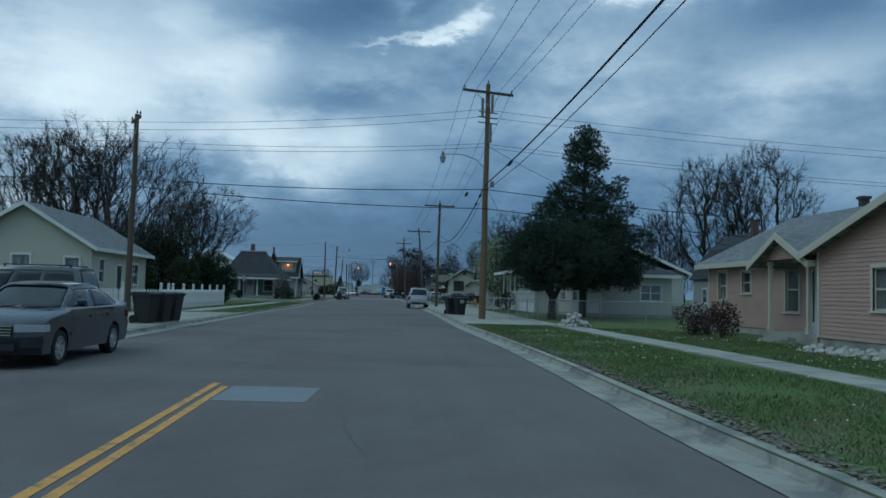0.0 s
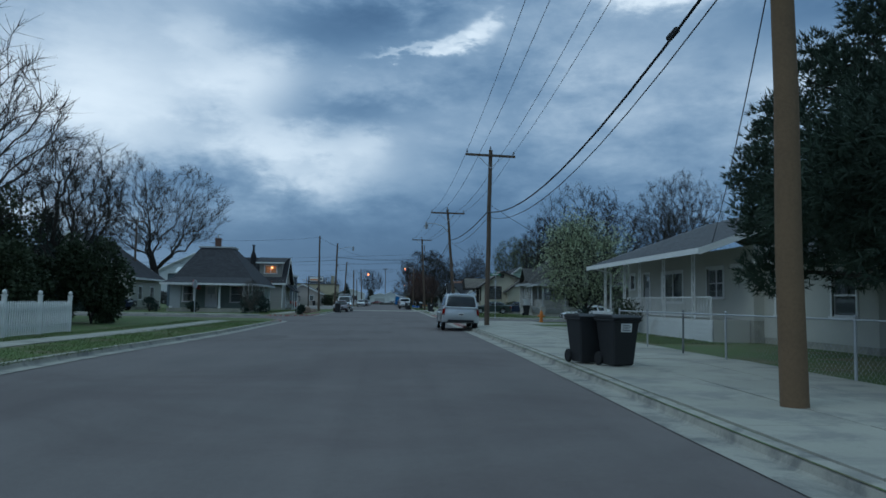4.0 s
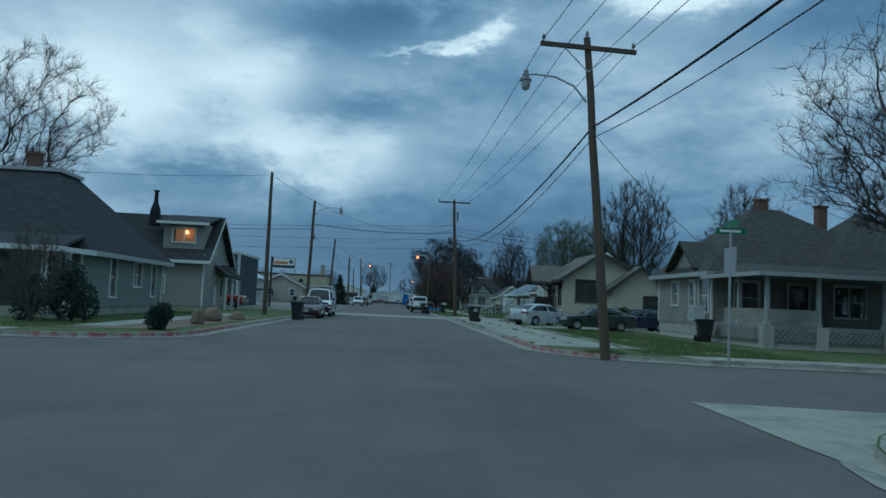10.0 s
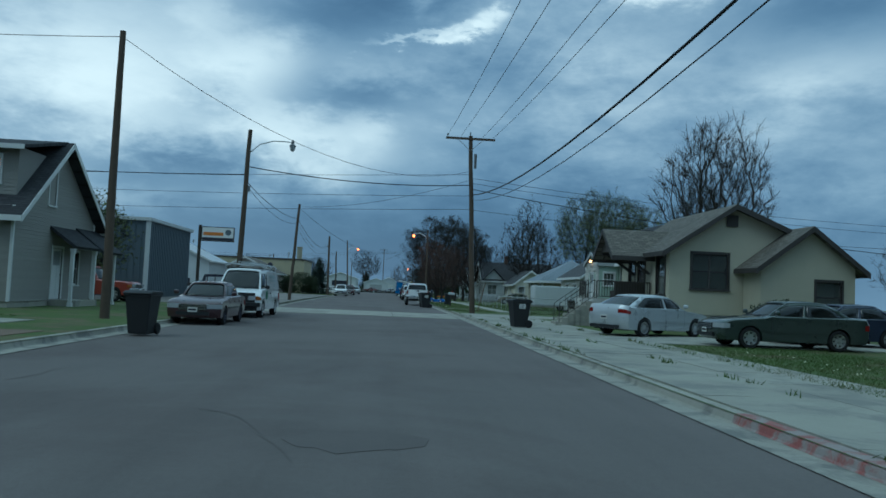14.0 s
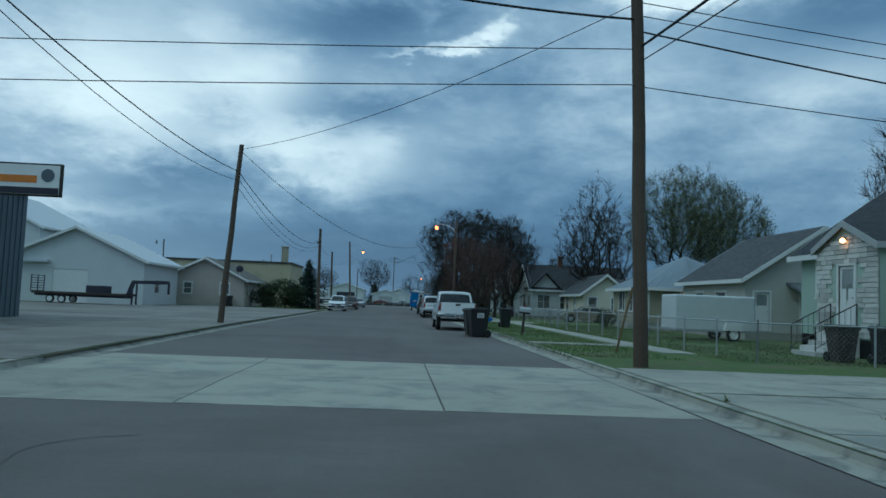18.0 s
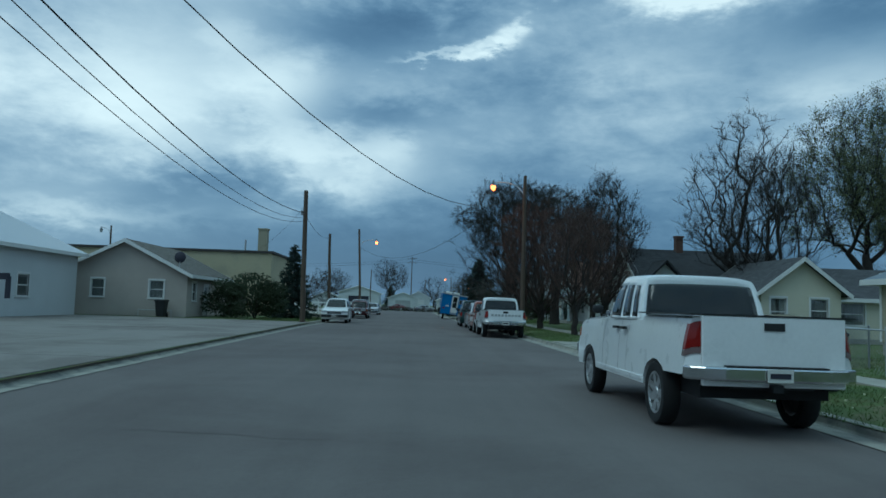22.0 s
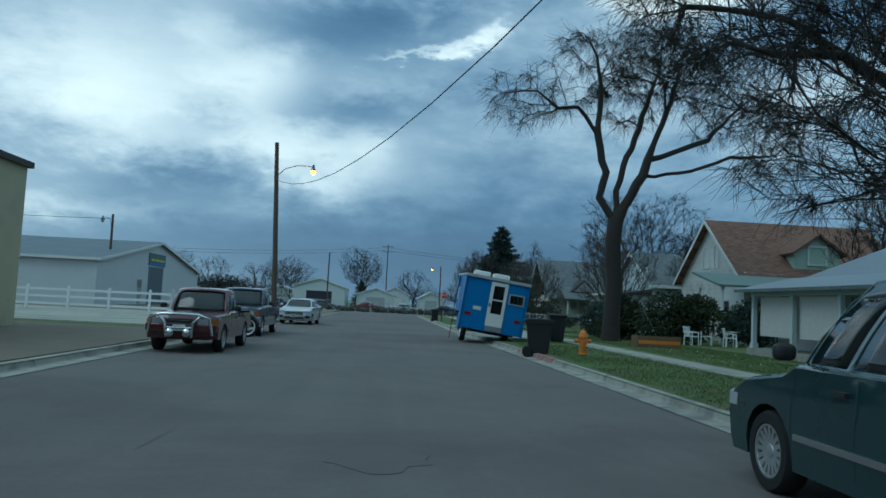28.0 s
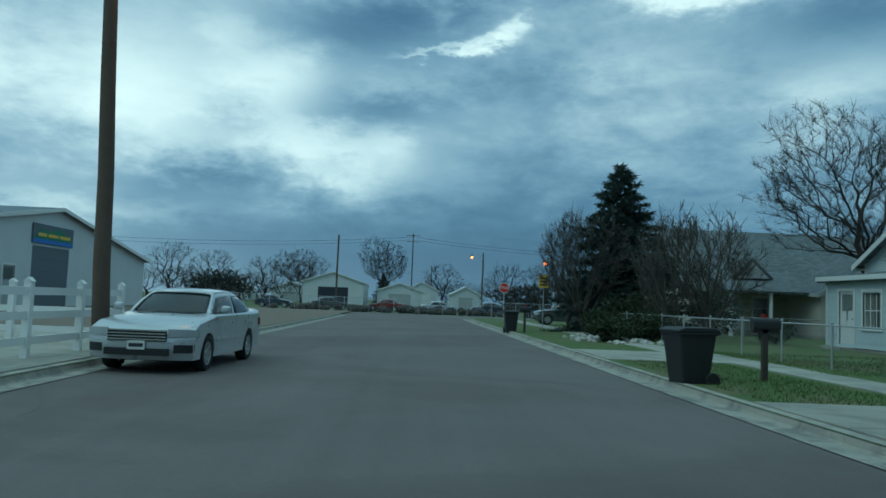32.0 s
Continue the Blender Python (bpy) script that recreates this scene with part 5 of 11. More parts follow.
        if two_tone:
            part("colour_band", Geo().box(rx + r * 1.25, min(s * hw, s * (hw + 0.006)), 0.60, fx - r * 1.25, max(s * hw, s * (hw + 0.006)), 0.86).box(-h + 0.12, min(s * hw, s * (hw + 0.006)), 0.60, rx - r * 1.25, max(s * hw, s * (hw + 0.006)), 0.86).box(fx + r * 1.25, min(s * hw, s * (hw + 0.006)), 0.60, h - 0.2, max(s * hw, s * (hw + 0.006)), 0.86), two_tone, v, fix=False)
    gw = hw - 0.42
    low_ = 0.24 if bed else 0.13
    g = Geo().box(h - 0.05, -gw, hz - low_, h + 0.006, gw, hz + 0.06)
    gr = part("grille", g, "black_plastic", v, fix=False)
    sl = Geo()
    for k in range(4):
        z = hz - low_ + 0.02 + k * (low_ + 0.07) / 4
        sl.box(h + 0.0, -gw, z, h + 0.016, gw, z + 0.018)
    part("grille_slat", sl, grille if grille != "black_plastic" else "chrome", gr, fix=False)
    bz = clear + (0.21 if bed else 0.16)
    if bumper:
        for e, x in ((1, h), (-1, -h)):
            half = [(0.12, 0.0), (0.12, hw - 0.40), (0.07, hw - 0.18), (-0.04, hw - 0.02), (-0.16, hw + 0.012), (-0.16, hw - 0.05), (-0.08, hw - 0.12), (0.0, hw - 0.30), (0.02, hw - 0.42), (0.02, 0.0)]
            g = Geo()
            for sgn in (-1, 1):
                g.prism([(x + e * a, sgn * b) for a, b in half], "z", bz + (0.02 if e < 0 else 0.0), bz + 0.18)
            bevel(part("bumper", g, bumper, v), 0.025, 2)
            if bed and e < 0:
                part("bumper_pad", Geo().box(x - 0.11, -hw + 0.42, bz + 0.18, x - 0.0, hw - 0.42, bz + 0.195), "black_plastic", v, fix=False)
                part("tow_hitch", Geo().box(x - 0.10, -0.06, bz - 0.10, x + 0.3, 0.06, bz - 0.01).bar((x + 0.1, -0.5, bz - 0.04), (x + 0.1, 0.5, bz - 0.04), 0.08), "black_plastic", v, fix=False)
    else:
        part("lower_grille", Geo().box(h - 0.06, -hw * 0.6, clear + 0.10, h + 0.004, hw * 0.6, clear + 0.22), "black_plastic", v, fix=False)
        part("rear_valance", Geo().box(-h - 0.004, -hw * 0.7, clear + 0.05, -h + 0.05, hw * 0.7, clear + 0.17), "black_plastic", v, fix=False)
    for x, e in (((h, 1),) if plate_front else ()) + ((-h, -1),):
        off = e * (0.14 if bumper else 0.012)
        pz = bz + 0.02 if bumper else (bz + 0.04 if e > 0 else clear + 0.36)
        xa, xb_ = sorted((x + off, x + off + e * 0.01))
        p = part("number_plate", Geo().box(xa, -0.15, pz, xb_, 0.15, pz + 0.15), "plate", v, fix=False)
        xa, xb_ = sorted((x + off + e * 0.01, x + off + e * 0.014))
        part("plate_bar", Geo().box(xa, -0.12, pz + 0.045, xb_, 0.12, pz + 0.105), "ink", p, fix=False)
    if rack:
        g = Geo()
        for s in (-1, 1):
            g.bar((A1[0] - 0.2, s * (wr - 0.05), H + 0.03), (B1[0] + 0.2, s * (wr - 0.05), H + 0.03), 0.035)
            for x in (A1[0] - 0.25, B1[0] + 0.25):
                g.bar((x, s * (wr - 0.05), H - 0.05), (x, s * (wr - 0.05), H + 0.03), 0.05)
        for x in (A1[0] - 0.6, B1[0] + 0.6):
            g.bar((x, -wr + 0.05, H + 0.035), (x, wr - 0.05, H + 0.035), 0.03)
        part("roof_rack", g, "black_plastic", v, fix=False)
    return v


# ---- trees ----
def rnd_dir(rng, up=0.0):
    a = rng.uniform(0, 2 * math.pi)
    return Vector((math.cos(a), math.sin(a), up)).normalized()


def tree_meshes(seed, height, fork, trunk_r, crown, points, bias=0.45, twigs=5, twig_len=0.55, hang=0.0, wob=0.12, shellness=0.6, limbs=()):
    """Trunk with limbs, and the fine crown, as two meshes; also the ends of the twigs.
    crown: ovals (x, y, z, rx, ry, rz) that the twigs reach into; each point joins the nearest limb, weighed by its way to the root. limbs: lines of points for the main leads."""
    rng = np.random.default_rng(seed)
    goals = []
    sizes = np.array([c[3] * c[4] * c[5] for c in crown])
    for c, n in zip(crown, np.maximum(8, (points * sizes / sizes.sum()).astype(int))):
        d = rng.normal(size=(n, 3))
        d /= np.linalg.norm(d, axis=1)[:, None]
        r = rng.random(n)[:, None] ** (1 / 3) * (1 - shellness) + shellness * rng.random(n)[:, None] ** 0.2
        lump = 1 + 0.16 * np.sin(d[:, :1] * 5 + seed) * np.sin(d[:, 1:2] * 6 + seed * 2) + 0.10 * np.sin(d[:, 2:3] * 9 + d[:, :1] * 7)
        goals.append(np.array(c[:3]) + d * r * lump * np.array(c[3:]))
    goals = np.concatenate(goals)
    pos, parent, way = [], [], []
    n0 = 7
    for k in range(n0):
        z = -0.1 + (fork + 0.1) * k / (n0 - 1)
        pos.append((rng.normal(0, 0.012) * k, rng.normal(0, 0.012) * k, z))
        parent.append(k - 1)
        way.append(z)
    root = np.array(pos[-1])
    goals = goals[np.argsort(np.linalg.norm(goals - root, axis=1) + rng.normal(0, 0.5, len(goals)))]
    cap = len(goals) * 14 + n0 + 400
    P_, W_ = np.empty((cap, 3)), np.full(cap, 1e9)
    P_[:n0], W_[:n0] = pos, way
    W_[:n0 - 2] = 1e9
    n = n0
    for line in limbs:
        last = int(np.argmin(np.linalg.norm(P_[:n] - np.array(line[0]), axis=1)))
        for a, b in zip(line, line[1:]):
            a, b = np.array(a, float), np.array(b, float)
            m = max(1, int(np.linalg.norm(b - a) / 0.5))
            for k in range(1, m + 1):
                P_[n] = a + (b - a) * k / m + rng.normal(0, 0.03, 3)
                W_[n] = 0.4 * np.linalg.norm(P_[n] - root)
                parent.append(last)
                last = n
                n += 1
    tips = []
    for gl in goals:
        cost = np.linalg.norm(P_[:n] - gl, axis=1) + bias * W_[:n] + 1.5 * np.maximum(0, P_[:n, 2] - gl[2])
        j = int(np.argmin(cost))
        a = P_[j].copy()
        L = float(np.linalg.norm(gl - a))
        m = int(min(12, max(1, round(L / 0.55))))
        bow = rng.normal(0, wob, 3) * L * 0.5 + np.array((0, 0, 0.10 * L))
        last = j
        for k in range(1, m + 1):
            u = k / m
            q = a + (gl - a) * u + bow * 4 * u * (1 - u) * 0.5 + rng.normal(0, 0.035, 3)
            P_[n], W_[n] = q, W_[last] + np.linalg.norm(q - P_[last])
            if last < n0 - 2:
                W_[n] = 0
            parent.append(last)
            last = n
            n += 1
        tips.append(last)
    P_ = P_[:n]
    # thickness from the tips down
    area = np.zeros(n)
    kids = [[] for _ in range(n)]
    for k in range(n - 1, 0, -1):
        if area[k] == 0:
            area[k] = 1.0
        area[parent[k]] += area[k]
        kids[parent[k]].append(k)
    rad = trunk_r * np.maximum((area / area[n0 - 1]) ** 0.62, 0.004 / trunk_r)
    rad[:n0] = trunk_r * (1.0 + 0.35 * np.exp(-np.arange(n0) * 1.2))
    wood, fine, ends = Geo(), Geo(), []
    todo = [(None, 0)]
    while todo:
        base, k = todo.pop()
        line = [k] if base is None else [base, k]
        while kids[k]:
            ch = sorted(kids[k], key=lambda q: -area[q])
            todo += [(k, q) for q in ch[1:]]
            k = ch[0]
            line.append(k)
        radii = [float(rad[q]) for q in line]
        if base is not None:
            radii[0] = min(radii[0], radii[1] * 1.25)
        thick = radii[1] if len(radii) > 1 else radii[0]
        g = wood if thick > trunk_r * 0.16 else fine
        g.tube([Vector(P_[q]) for q in line], radii, 9 if thick > trunk_r * 0.5 else 6 if thick > trunk_r * 0.16 else 4 if thick > 0.02 else 3, caps=False)
    for k in tips:
        p0 = Vector(P_[k])
        back = Vector(P_[parent[k]])
        d0 = (p0 - back).normalized() if (p0 - back).length > 1e-5 else Vector((0, 0, 1))
        ends.append(p0)
        for _ in range(twigs):
            q = back.lerp(p0, float(rng.random()) * 1.2 - 0.2)
            d = (d0 * 0.7 + Vector(rng.normal(0, 0.6, 3)) + Vector((0, 0, 0.35 - hang))).normalized()
            l = twig_len * float(rng.uniform(0.5, 1.3))
            tip = q + d * l + Vector((0, 0, -0.25 * hang * l))
            fine.tube([q, tip], [0.008, 0.003], 3, caps=False)
            ends.append(tip)
    return wood.mesh("trunk", 60, False), fine.mesh("crown", None, False), ends


def leaf_mesh(points, count, size, jitter, seed, name="leaves", shape=1.6):
    """Small leaves scattered about points."""
    rng = random.Random(seed)
    g = Geo()
    for _ in range(count):
        p = points[rng.randrange(len(points))] + Vector((rng.gauss(0, jitter), rng.gauss(0, jitter), rng.gauss(0, jitter)))
        d = Vector((rng.gauss(0, 1), rng.gauss(0, 1), rng.gauss(0, 0.7))).normalized()
        s = d.orthogonal().normalized()
        s.rotate(Matrix.Rotation(rng.uniform(0, 6.3), 3, d))
        l, w = size * rng.uniform(0.6, 1.3), size * rng.uniform(0.3, 0.6)
        g.quad(p, p + d * l * 0.5 + s * w, p + d * l * shape * 0.62, p + d * l * 0.5 - s * w)
    return g.mesh(name, None, False)


def needles(g, p, d, n, length, width, rng, spread=0.9):
    for _ in range(n):
        v = (d + Vector((rng.gauss(0, spread), rng.gauss(0, spread), rng.gauss(0, spread * 0.7)))).normalized()
        s = v.orthogonal().normalized()
        s.rotate(Matrix.Rotation(rng.uniform(0, 6.3), 3, v))
        l = length * rng.uniform(0.6, 1.3)
        g.f.append((len(g.v), len(g.v) + 1, len(g.v) + 2))
        g.v += [tuple(p - s * width), tuple(p + s * width), tuple(p + v * l)]


def conifer_meshes(seed, height, radius, base=0.08, clumps=700, power=0.8, length=0.42, droop=0.15, ragged=0.25, per=10):
    """A trunk and branches, and needle sprays set along the branches."""
    rng = random.Random(seed)
    wood, fol = Geo(), Geo()
    wood.tube([(0, 0, -0.1), (0.03, 0, height * 0.5), (0, 0, height * 0.97)], [height * 0.022, height * 0.013, 0.02], 8)
    count = int(height * 19)
    for k in range(count):
        u = (k + rng.random()) / count
        z = height * (base + (1 - base) * u)
        a = k * 2.39996 + rng.uniform(-0.5, 0.5)
        lump = 1 + ragged * noise.noise(Vector((math.cos(a) * 1.3, math.sin(a) * 1.3, z * 0.55 + seed)))
        r = (radius * ((1 - u) ** power) + 0.10) * lump * rng.uniform(0.72, 1.08)
        root = Vector((0, 0, z + r * 0.05))
        tip = Vector((math.cos(a) * r, math.sin(a) * r, z - r * (droop + 0.25 * (1 - u)) + r * 0.12 * rng.random()))
        sag = (root + tip) / 2 - Vector((0, 0, 0.10 * r))
        wood.tube([root, sag, tip], [0.02 + 0.012 * r, 0.014, 0.006], 3, caps=False)
        side_ = Vector((-math.sin(a), math.cos(a), 0))
        n = max(3, int(r * clumps / (count * 1.35)))
        for c in range(n):
            w = 0.18 + 0.86 * (c + rng.random()) / n
            p = (root.lerp(sag, w * 2) if w < 0.5 else sag.lerp(tip, w * 2 - 1)) + side_ * rng.gauss(0, 0.16 * r * (1.15 - w)) + Vector((0, 0, rng.gauss(-0.03, 0.05)))
            d = (tip - root).normalized() + side_ * rng.gauss(0, 0.5) + Vector((0, 0, rng.uniform(-0.3, 0.25)))
            needles(fol, p, d, per, length, 0.03, rng)
    needles(fol, Vector((0, 0, height * 0.96)), Vector((0, 0, 1)), 12, length, 0.03, rng, 0.4)
    return wood.mesh("trunk", 60, False), fol.mesh("crown", None, False)


def pine_meshes(seed, rings, per=120):
    """An open pine: lumps of needles at the ends of boughs. rings: (height, reach, lumps, lump radius)."""
    rng = random.Random(seed)
    wood, fol = Geo(), Geo()
    top = rings[-1][0]
    wood.tube([(0, 0, -0.1), (0.05, 0.03, top * 0.5), (0, 0, top)], [top * 0.02, top * 0.013, 0.03], 8)
    for z, reach, n, lr in rings:
        for k in range(n):
            a = 2 * math.pi * (k + rng.uniform(-0.35, 0.35)) / n + z
            r = reach * rng.uniform(0.7, 1.08)
            c = Vector((math.cos(a) * r, math.sin(a) * r, z + rng.uniform(-0.35, 0.35)))
            if r > 0.4:
                wood.tube([(0, 0, z - 0.15 * r - 0.2), tuple(c * 0.5 + Vector((0, 0, z * 0.5 - 0.25))), tuple(c)], [0.07, 0.05, 0.02], 4, caps=False)
            for _ in range(int(per * lr * lr * 2.2)):
                d = Vector((rng.gauss(0, 1), rng.gauss(0, 1), rng.gauss(0, 1))).normalized()
                p = c + Vector((d.x * lr, d.y * lr, d.z * lr * 0.72)) * rng.uniform(0.45, 1.0)
                needles(fol, p, d + Vector((0, 0, 0.7)), 9, 0.21, 0.017, rng, 0.6)
    return wood.mesh("trunk", 60, False), fol.mesh("crown", None, False)


def blob_mesh(seed, rx, ry, rz, count, size, name="leaves", lumps=9, hollow=0.55, shape=1.4):
    """Leaves in uneven lumps: for bushes and round crowns. Centre at its middle."""
    rng = random.Random(seed)
    centres = []
    for _ in range(lumps):
        d = Vector((rng.gauss(0, 1), rng.gauss(0, 1), rng.gauss(0, 1))).normalized()
        centres.append((Vector((d.x * rx, d.y * ry, d.z * rz)) * rng.uniform(0.35, 0.62), rng.uniform(0.38, 0.58)))
    pts = []
    while len(pts) < count:
        c, k = centres[rng.randrange(lumps)]
        d = Vector((rng.gauss(0, 1), rng.gauss(0, 1), rng.gauss(0, 1))).normalized()
        q = c + Vector((d.x * rx, d.y * ry, d.z * rz)) * k * rng.uniform(hollow, 1.0)
        pts.append(q)
    g = Geo()
    for p in pts:
        out = Vector((p.x / rx, p.y / ry, p.z / rz))
        d = (out.normalized() + Vector((rng.gauss(0, 0.7), rng.gauss(0, 0.7), rng.gauss(0, 0.7)))).normalized()
        s = d.orthogonal().normalized()
        s.rotate(Matrix.Rotation(rng.uniform(0, 6.3), 3, d))
        l, w = size * rng.uniform(0.6, 1.4), size * rng.uniform(0.25, 0.5)
        g.quad(p, p + d * l * 0.5 + s * w, p + d * l, p + d * l * 0.5 - s * w)
    return g.mesh(name, None, False)


# ---- poles, cables and street things ----
def pole(name, base, top, r0=0.16, r1=0.10, mat="wood_pole", arm=None, lamp=None, label="", pins=3, extra=()):
    """arm: (length, height below the top, angle). lamp: (way, height below the top, reach, lit)."""
    base, top = Vector(base), Vector(top)
    p = thing(name, pose(*base), label, "utility pole" if not lamp or arm else "street lamp", "poles along the street")
    d = top - base
    pts = [d * (k / 6) + Vector((random.uniform(-0.02, 0.02), random.uniform(-0.02, 0.02), 0)) for k in range(7)]
    pts[0] = Vector((0, 0, -0.1))
    part("pole", Geo().tube(pts, [r0 + (r1 - r0) * k / 6 for k in range(7)], 12), mat, p, smooth=50)
    if arm:
        length, down, ang = arm
        c = d - d.normalized() * down
        ax = Vector((math.cos(radians(ang)), math.sin(radians(ang)), 0))
        a = part("crossarm", Geo().bar(c - ax * length / 2 + Vector((0, -0.12, 0)), c + ax * length / 2 + Vector((0, -0.12, 0)), 0.10, 0.13), "wood_pole", p, fix=False)
        part("arm_brace", Geo().bar(c - ax * length * 0.27 + Vector((0, -0.14, -0.02)), c + Vector((0, -0.14, -0.75)), 0.03).bar(c + ax * length * 0.27 + Vector((0, -0.14, -0.02)), c + Vector((0, -0.14, -0.75)), 0.03), "steel", a, fix=False)
        for k in range(pins):
            u = -0.47 + 0.94 * k / (pins - 1)
            q = c + ax * length * u + Vector((0, -0.12, 0.05))
            if k == pins // 2:
                q = d - Vector((0, 0, 0.02))
            part("insulator", Geo().lathe([(0.02, 0), (0.02, 0.08), (0.05, 0.09), (0.055, 0.15), (0.03, 0.17), (0.045, 0.18), (0.02, 0.24)], tuple(q), "z", 10), "grey_plastic", a, smooth=40, fix=False)
    if lamp:
        way, down, reach, lit = lamp
        c = d - d.normalized() * down
        w = Vector(way).normalized()
        arm_pts = [c + Vector((0, 0, -0.5)) + w * 0.1, c + w * reach * 0.25 + Vector((0, 0, -0.05)), c + w * reach * 0.55 + Vector((0, 0, 0.18)), c + w * reach * 0.85 + Vector((0, 0, 0.2)), c + w * reach + Vector((0, 0, 0.16))]
        part("lamp_arm", Geo().tube(arm_pts, 0.03, 8), "steel", p, smooth=60)
        e = arm_pts[-1]
        hd = part("lamp_head", Geo().lathe([(0.03, 0.26), (0.07, 0.22), (0.09, 0.02), (0.17, -0.04), (0.18, -0.10)], tuple(e - Vector((0, 0, 0.1))), "z", 14), "grey_plastic", p, smooth=40)
        part("lamp_glass", Geo().lathe([(0.15, -0.02), (0.14, -0.16), (0.10, -0.26), (0.03, -0.30)], tuple(e - Vector((0, 0, 0.18))), "z", 14), "lamp_on" if lit else "lens", hd, smooth=60)
        if lit and base.y < 300:
            li = new("street_lamp_light", bpy.data.lights.new("sodium", "POINT"))
            li.data.energy, li.data.color, li.data.shadow_soft_size = 45.0, (1.0, 0.36, 0.10), 0.14
            li.location = base + e - Vector((0, 0, 0.62))
    for z0, z1, ox, oy, rr in extra:
        part("fitting", Geo().cyl((ox, oy, z0), (ox, oy, z1), rr, sides=10), "grey_plastic", p, smooth=50)
    return p


def cable(a, b, sag=0.6, r=0.014, n=14, label="thin black overhead cable"):
    a, b = Vector(a), Vector(b)
    pts = [a.lerp(b, k / n) - Vector((0, 0, sag * 4 * (k / n) * (1 - k / n))) for k in range(n + 1)]
    return tagged(part("overhead_cable", Geo().tube(pts, r, 5, caps=False), "cable", fix=False), label, "cable", "overhead cables", kind="structure")


def wheelie_bin_parts(b, sticker=True, mat="black_plastic"):
    g = Geo()
    lo, hi = [(-0.24, -0.27), (0.24, -0.27), (0.24, 0.25), (-0.24, 0.25)], [(-0.32, -0.38), (0.32, -0.38), (0.32, 0.36), (-0.32, 0.36)]
    n = len(g.v)
    g.v += [(x, y, 0.03) for x, y in lo] + [(x, y, 1.0) for x, y in hi]
    for f in ((3, 2, 1, 0), (0, 1, 5, 4), (1, 2, 6, 5), (2, 3, 7, 6), (3, 0, 4, 7), (4, 5, 6, 7)):
        g.f.append(f)
    bevel(part("bin_body", g, mat, b), 0.035, 2)
    rim = Geo().box(-0.345, -0.40, 0.96, 0.345, 0.38, 1.01)
    bevel(part("rim", rim, mat, b, fix=False), 0.015)
    lid = Geo().prism([(-0.43, 1.01), (0.40, 1.01), (0.42, 1.05), (0.30, 1.10), (-0.30, 1.10), (-0.43, 1.05)], "x", -0.35, 0.35)
    bevel(part("lid", lid, mat, b), 0.02)
    part("handle", Geo().bar((-0.28, 0.45, 1.0), (0.28, 0.45, 1.0), 0.035).bar((-0.28, 0.36, 0.98), (-0.28, 0.45, 1.0), 0.035).bar((0.28, 0.36, 0.98), (0.28, 0.45, 1.0), 0.035), mat, b, fix=False)
    w = Geo().lathe([(0.13, -0.04), (0.15, -0.02), (0.15, 0.02), (0.13, 0.04)], (0, 0, 0), "x", 18).mesh("wheel", 40)
    for x in (-0.27, 0.27):
        o = part("wheel", w, "rubber", b)
        o.matrix_basis = pose(x, 0.30, 0.15)
    if sticker:
        flank_ = sticker == "side"
        k0 = 0.31 if flank_ else 0.36

        def on(u, z):
            """A point just off the front face, or off the flank."""
            d = k0 + (0.008 if flank_ else 0.012) + (z - 0.87) * (0.082 if flank_ else 0.113)
            return (d, u, z) if flank_ else (u, -d, z)

        def label_(u0, u1, z0, z1, lift):
            g = Geo()
            n_ = Vector((lift, 0, 0)) if flank_ else Vector((0, -lift, 0))
            g.quad(*[tuple(Vector(on(u, z)) + n_) for u, z in ((u0, z0), (u1, z0), (u1, z1), (u0, z1))])
            return g
        s = part("sticker", label_(-0.13, 0.13, 0.74, 0.92, 0.0), "sign_white", b, "white printed sticker", fix=False)
        for k in range(4):
            part("print_bar", label_(-0.10, 0.10 - 0.03 * (k % 2), 0.765 + k * 0.037, 0.782 + k * 0.037, 0.003), "ink", s, fix=False)


BIN = {}


def wheelie_bin(x, y, turn, label, sticker=True, z=0.13, scale=1.0, mat="black_plastic"):
    b = thing("wheelie_bin", pose(x, y, z, 0, 0, turn), label, "wheelie bin", "wheelie bins")
    wheelie_bin_parts(b, sticker, mat)
    b.scale = (scale,) * 3
    return b


def hydrant(x, y):
    h_ = thing("fire_hydrant", pose(x, y, 0.13), "orange cast-iron fire hydrant on the grass verge", "fire hydrant", "hydrants")
    part("barrel", Geo().lathe([(0.16, 0), (0.16, 0.06), (0.11, 0.07), (0.11, 0.52), (0.14, 0.54), (0.14, 0.60), (0.12, 0.62), (0.11, 0.70), (0.06, 0.76), (0.035, 0.78), (0.035, 0.84)], (0, 0, 0), "z", 18), "hydrant", h_, smooth=35)
    for s in (-1, 1):
        part("outlet", Geo().lathe([(0.055, 0), (0.055, 0.09), (0.075, 0.09), (0.075, 0.14), (0.03, 0.15), (0.03, 0.18)], (s * 0.10, 0, 0.44), "x", 12) if s > 0 else Geo().lathe([(0.055, 0), (0.055, -0.09), (0.075, -0.09), (0.075, -0.14), (0.03, -0.15), (0.03, -0.18)], (-0.10, 0, 0.44), "x", 12), "hydrant", h_, smooth=35)
    part("outlet", Geo().lathe([(0.075, 0), (0.075, -0.08), (0.095, -0.08), (0.095, -0.13), (0.03, -0.14)], (0, -0.10, 0.40), "y", 14), "hydrant", h_, smooth=35)
    return h_


